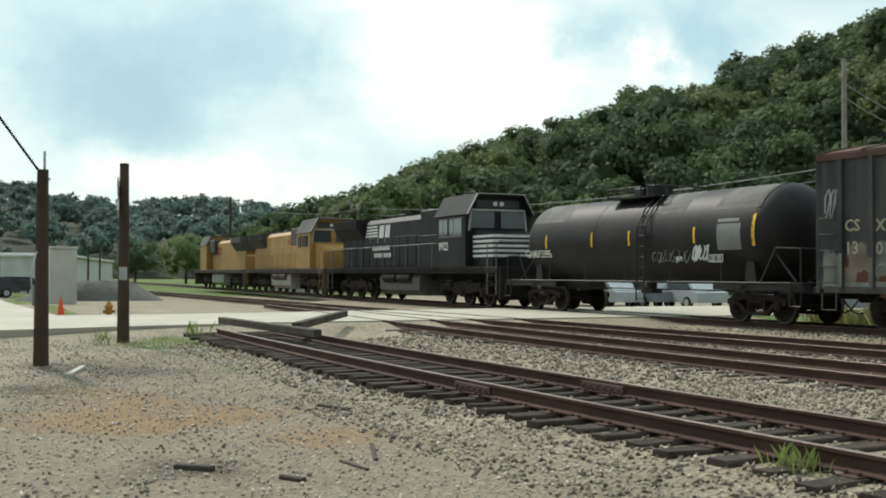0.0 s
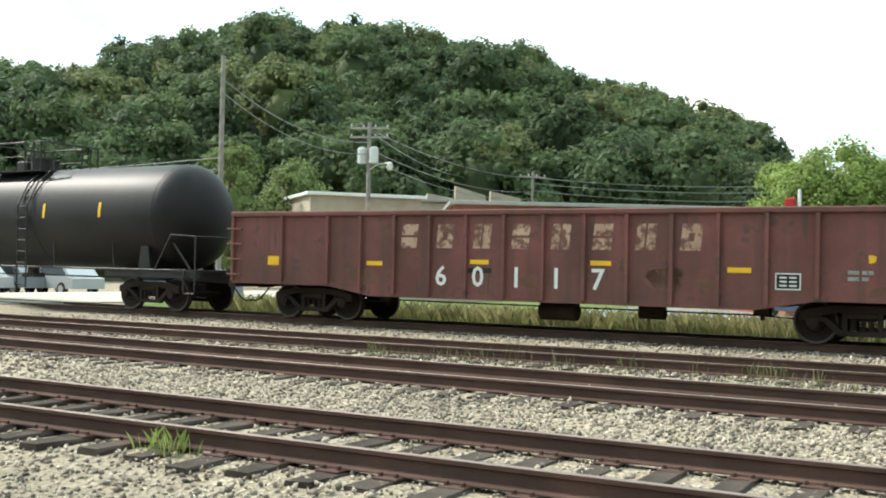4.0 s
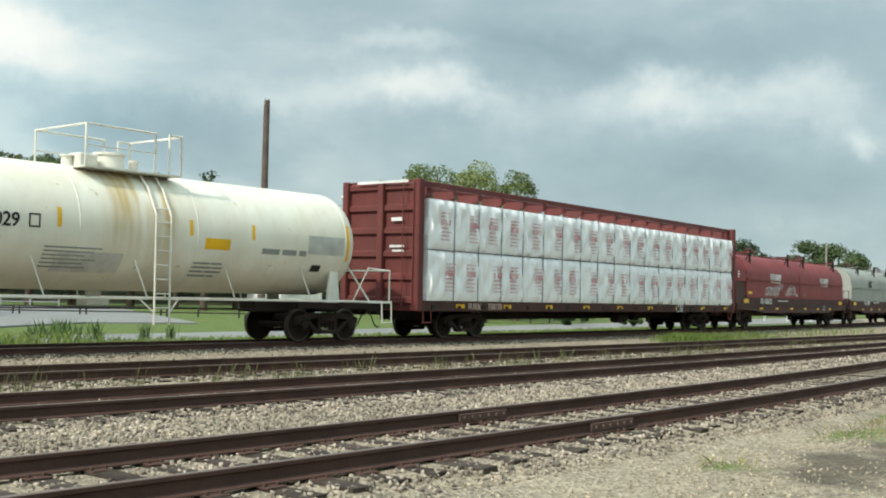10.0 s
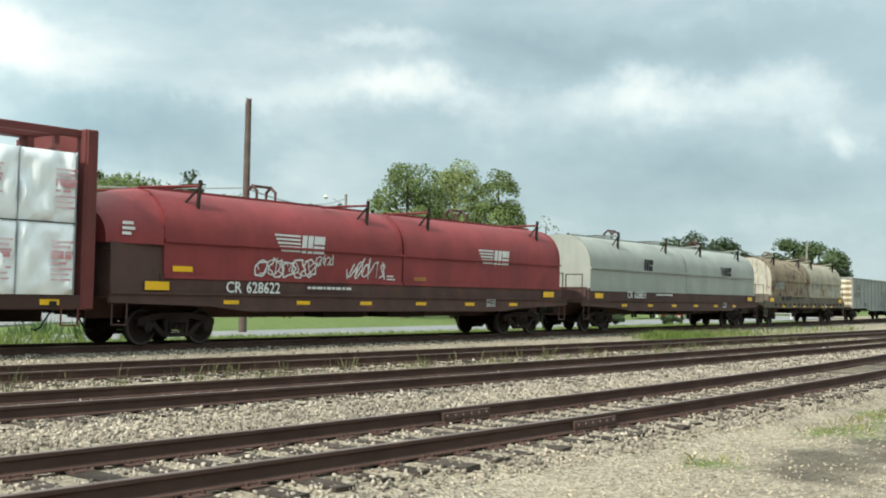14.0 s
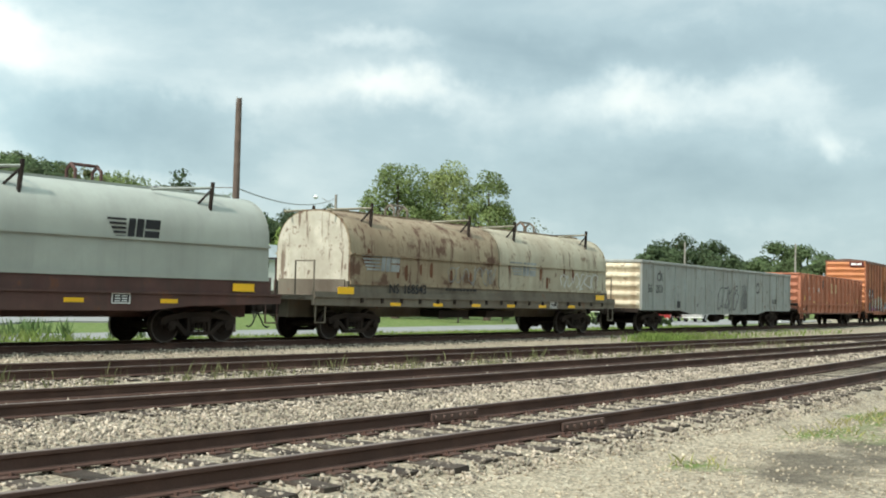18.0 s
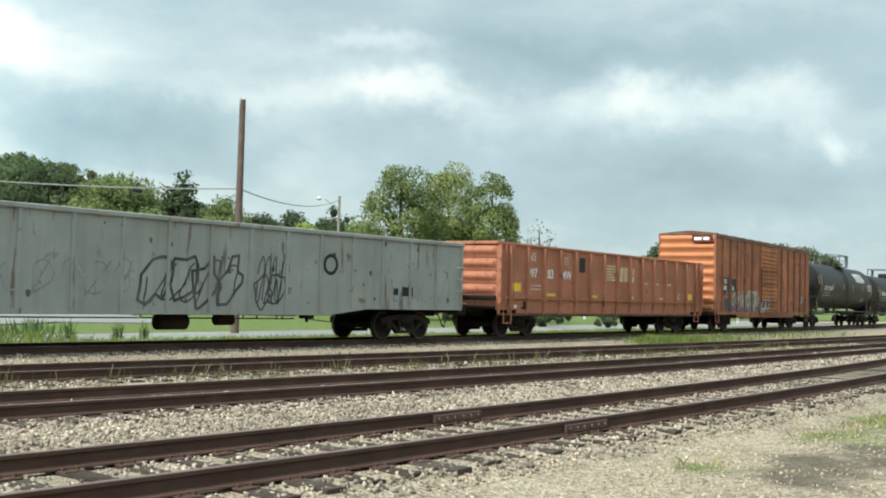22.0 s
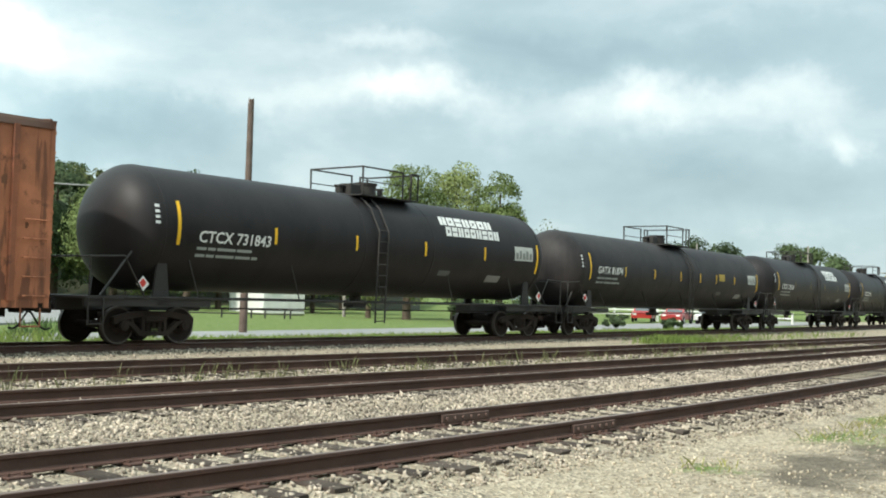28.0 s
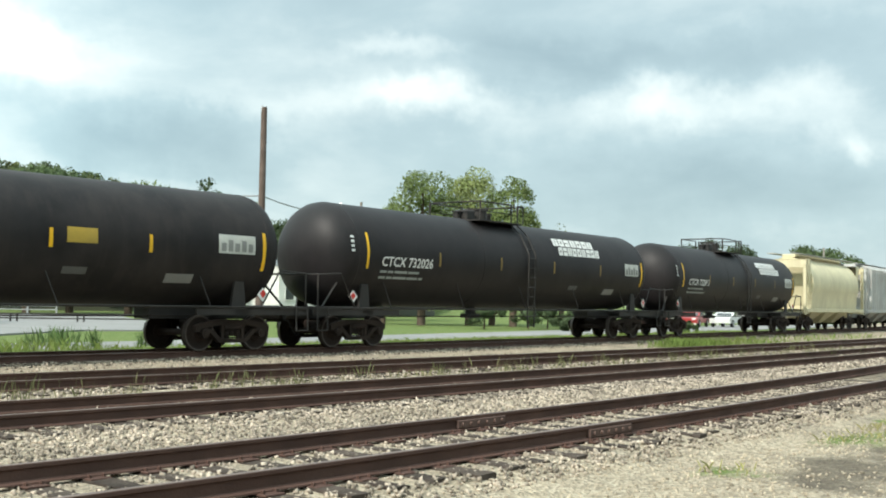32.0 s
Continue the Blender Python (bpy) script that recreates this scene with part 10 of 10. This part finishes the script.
for key, lab, az, el, d, r, mat, na, wid in (
        ("L", "grey utility pole with crossarms, transformers and a street lamp", 38.0, 7.5, 66, 0.16, GREYPOLE, 2, 2.4),
        ("L2", "grey utility pole with a crossarm", 32.3, 5.06, 104, 0.15, GREYPOLE, 1, 2.6), ("L3", "grey utility pole with a crossarm", 29.4, 5.07, 92, 0.15, GREYPOLE, 1, 2.4),
        ("A", "grey utility pole with two crossarms", 4.4, 5.8, 96, 0.15, GREYPOLE, 2, 2.4), ("B", "tall grey utility pole with long crossarms and stay wires", -10.9, 8.7, 60, 0.17, GREYPOLE, 2, 2.6),
        ("D", "slim grey utility pole by the trees", -39.05, 5.15, 86, 0.14, GREYPOLE, 0, 0), ("S", "short grey lamp pole", -15.8, 4.3, 66, 0.12, GREYPOLE, 1, 1.2),
        ("H", "grey utility pole in front of the hillside", 45.6, 10.56, 58, 0.16, GREYPOLE, 0, 0), ("F", "dark utility pole with a small crossarm", 76.8, 3.95, 112, 0.16, POLEWOOD, 1, 2.0),
        ("G", "grey utility pole among trees with a crossarm", 70.2, 3.6, 96, 0.13, GREYPOLE, 1, 1.6), ("E", "slim grey pole before the far trees", -57.2, 3.1, 140, 0.14, GREYPOLE, 0, 0), ("E2", "slim grey pole before the far trees", -62.6, 3.05, 135, 0.14, GREYPOLE, 0, 0),
        ("W1", "slim dark pole beside the warehouse", 83.75, 1.3, 84, 0.09, POLEWOOD, 0, 0), ("W2", "slim dark pole beside the warehouse", 83.2, 1.35, 90, 0.09, POLEWOOD, 0, 0), ("W3", "slim dark pole beside the warehouse", 84.5, 1.0, 80, 0.09, POLEWOOD, 0, 0), ("W4", "dark pole behind the warehouse", 87.9, 3.3, 90, 0.12, POLEWOOD, 1, 1.4)):
    t, x, y, ztop = post_at(lab, az, el, d, r, material=mat)
    P[key] = (x, y, ztop)
    if na:
        arms(t, ztop + 0.5, na, wid, az - 12 if key in ("L", "B") else az + 25)
    if key == "L":
        for sx in (-0.45, 0.45):
            part("transformer", Shape().spin([(ztop - 2.0, 0.1), (ztop - 1.95, 0.28), (ztop - 1.1, 0.28), (ztop - 1.0, 0.16)], "z", 14, (sx, -0.1, 0)), surface("pale_transformer", (0.55, 0.56, 0.55), 0.5, vary=0.06), t, smooth=40)
        part("lamp_arm", Shape().bars([(0, 0, ztop - 2.4), (0.9, -0.2, ztop - 2.05), (1.7, -0.3, ztop - 2.05)], 0.04, 6), GALV, t)
        part("lamp_head", Shape().spin([(ztop - 2.45, 0.12), (ztop - 2.3, 0.2), (ztop - 2.05, 0.16), (ztop - 1.98, 0.05)], "z", 12, (1.8, -0.3, 0)), WHITEWALL, t, smooth=40)
    if key == "D":
        part("lamp_arm", Shape().bars([(0, 0, ztop - 0.5), (-0.9, 0.6, ztop + 0.2)], 0.03, 6), GALV, t)
        part("lamp_head", Shape().spin([(ztop + 0.1, 0.1), (ztop + 0.25, 0.22), (ztop + 0.4, 0.1)], "z", 12, (-1.3, 0.9, 0)), WHITEWALL, t, smooth=40)
    if key == "B":
        part("stay_wire", Shape().bars([(0, 0, ztop - 1.6), (1.6, 0.4, ztop - 3.6)], 0.02, 5).bars([(0, 0, ztop - 1.2), (0.7, 0.3, ztop - 4.2)], 0.02, 5), GALV, t)


def top(k, dz=0.0):
    x, y, z = P[k]
    return (x, y, z + dz)


for a, b, dz, sag in (("L", "L3", -0.4, 0.7), ("L", "L3", -1.6, 0.8), ("L", "L3", -2.2, 0.8), ("L3", "A", -0.4, 1.4), ("L3", "A", -0.9, 1.4), ("L3", "A", -1.5, 1.5), ("A", "B", -0.5, 1.2), ("A", "B", -1.2, 1.2), ("A", "B", -2.4, 1.3), ("L2", "L", -0.5, 0.8), ("H", "L", -1.2, 0.9), ("H", "L", -1.9, 0.9), ("F", "G", -0.4, 0.8)):
    wire(top(a, dz), top(b, dz), sag)
wire(top("G", -0.3), top("H", -5.3), 0.8)
wire(top("G", -0.8), top("H", -5.9), 0.8)
wire(top("B", -3.2), (25.4, 37.8, 5.55), 0.5)
wire((25.4, 37.8, 5.55), top("D", -0.3), 0.6)
x1, y1, z1 = np.array(top("B", -3.2)) * 0.18 + np.array((25.4, 37.8, 5.55)) * 0.82
solid("splice_case", Shape().tube((-0.3, 0, 0), (0.3, 0, 0), 0.07, 8), WIRE, "black cable splice case hanging on a wire", "splice case", m=pose(x1, y1, z1 - 0.42, 0, 0, 30))
# radio mast on the hill
mx, my = polar(0.05, 262)
m = thing("radio_mast", "thin grey lattice radio mast on the hilltop", "mast", m=pose(mx, my, 20))
for k in range(3):
    a = 2.1 * k
    part("leg", Shape().tube((0.3 * math.cos(a), 0.3 * math.sin(a), 0), (0.2 * math.cos(a), 0.2 * math.sin(a), 262 * math.tan(math.radians(9.94)) + 1.3 - 20), 0.13, 5), GALV, m)
# crossing signal seen over the gondolas
sx, sy = polar(16.0, 45)
t = thing("crossing_signal", "white crossing signal mast with a red lamp", "signal", m=pose(sx, sy, -0.5))
part("mast", Shape().tube((0, 0, 0), (0, 0, 5.2), 0.07, 8), WHITEWALL, t)
part("lamp_box", Shape().box(-0.55, -0.15, -0.12, 0.12, 4.5, 4.85, 0.04), surface("signal_red", (0.35, 0.02, 0.02), 0.5), t)
part("relay_case", Shape().box(0.15, 0.55, -0.2, 0.2, 3.9, 4.4, 0.03), WHITEWALL, t)


# ---- what moves ----
def travelled(t):
    """How far the train has gone after t seconds."""
    w = (t - 20) / 10
    return 8.977 * t + 1.1085 * w * w + 0.1134 * w ** 3


def car_pose(mid, half, t):
    """A car stands on the main line by its two trucks."""
    u = mid - travelled(t)
    xa, ya, _ = on_main(u - half)
    xb, yb, _ = on_main(u + half)
    return pose((xa + xb) / 2, (ya + yb) / 2, 0, 0, 0, math.degrees(math.atan2(yb - ya, xb - xa)))


def motions():
    for car, mid, half in CARS:
        walk(car, [(t, car_pose(mid, half, t)) for t in range(33)])
    times = [32.0 * k / 460 for k in range(461)]
    for ob, x, z, r in ROLLING:
        walk(ob, [(t, pose(x, 0, z, 0, -math.degrees((travelled(t) - travelled(0)) / r), 0)) for t in times])


motions()
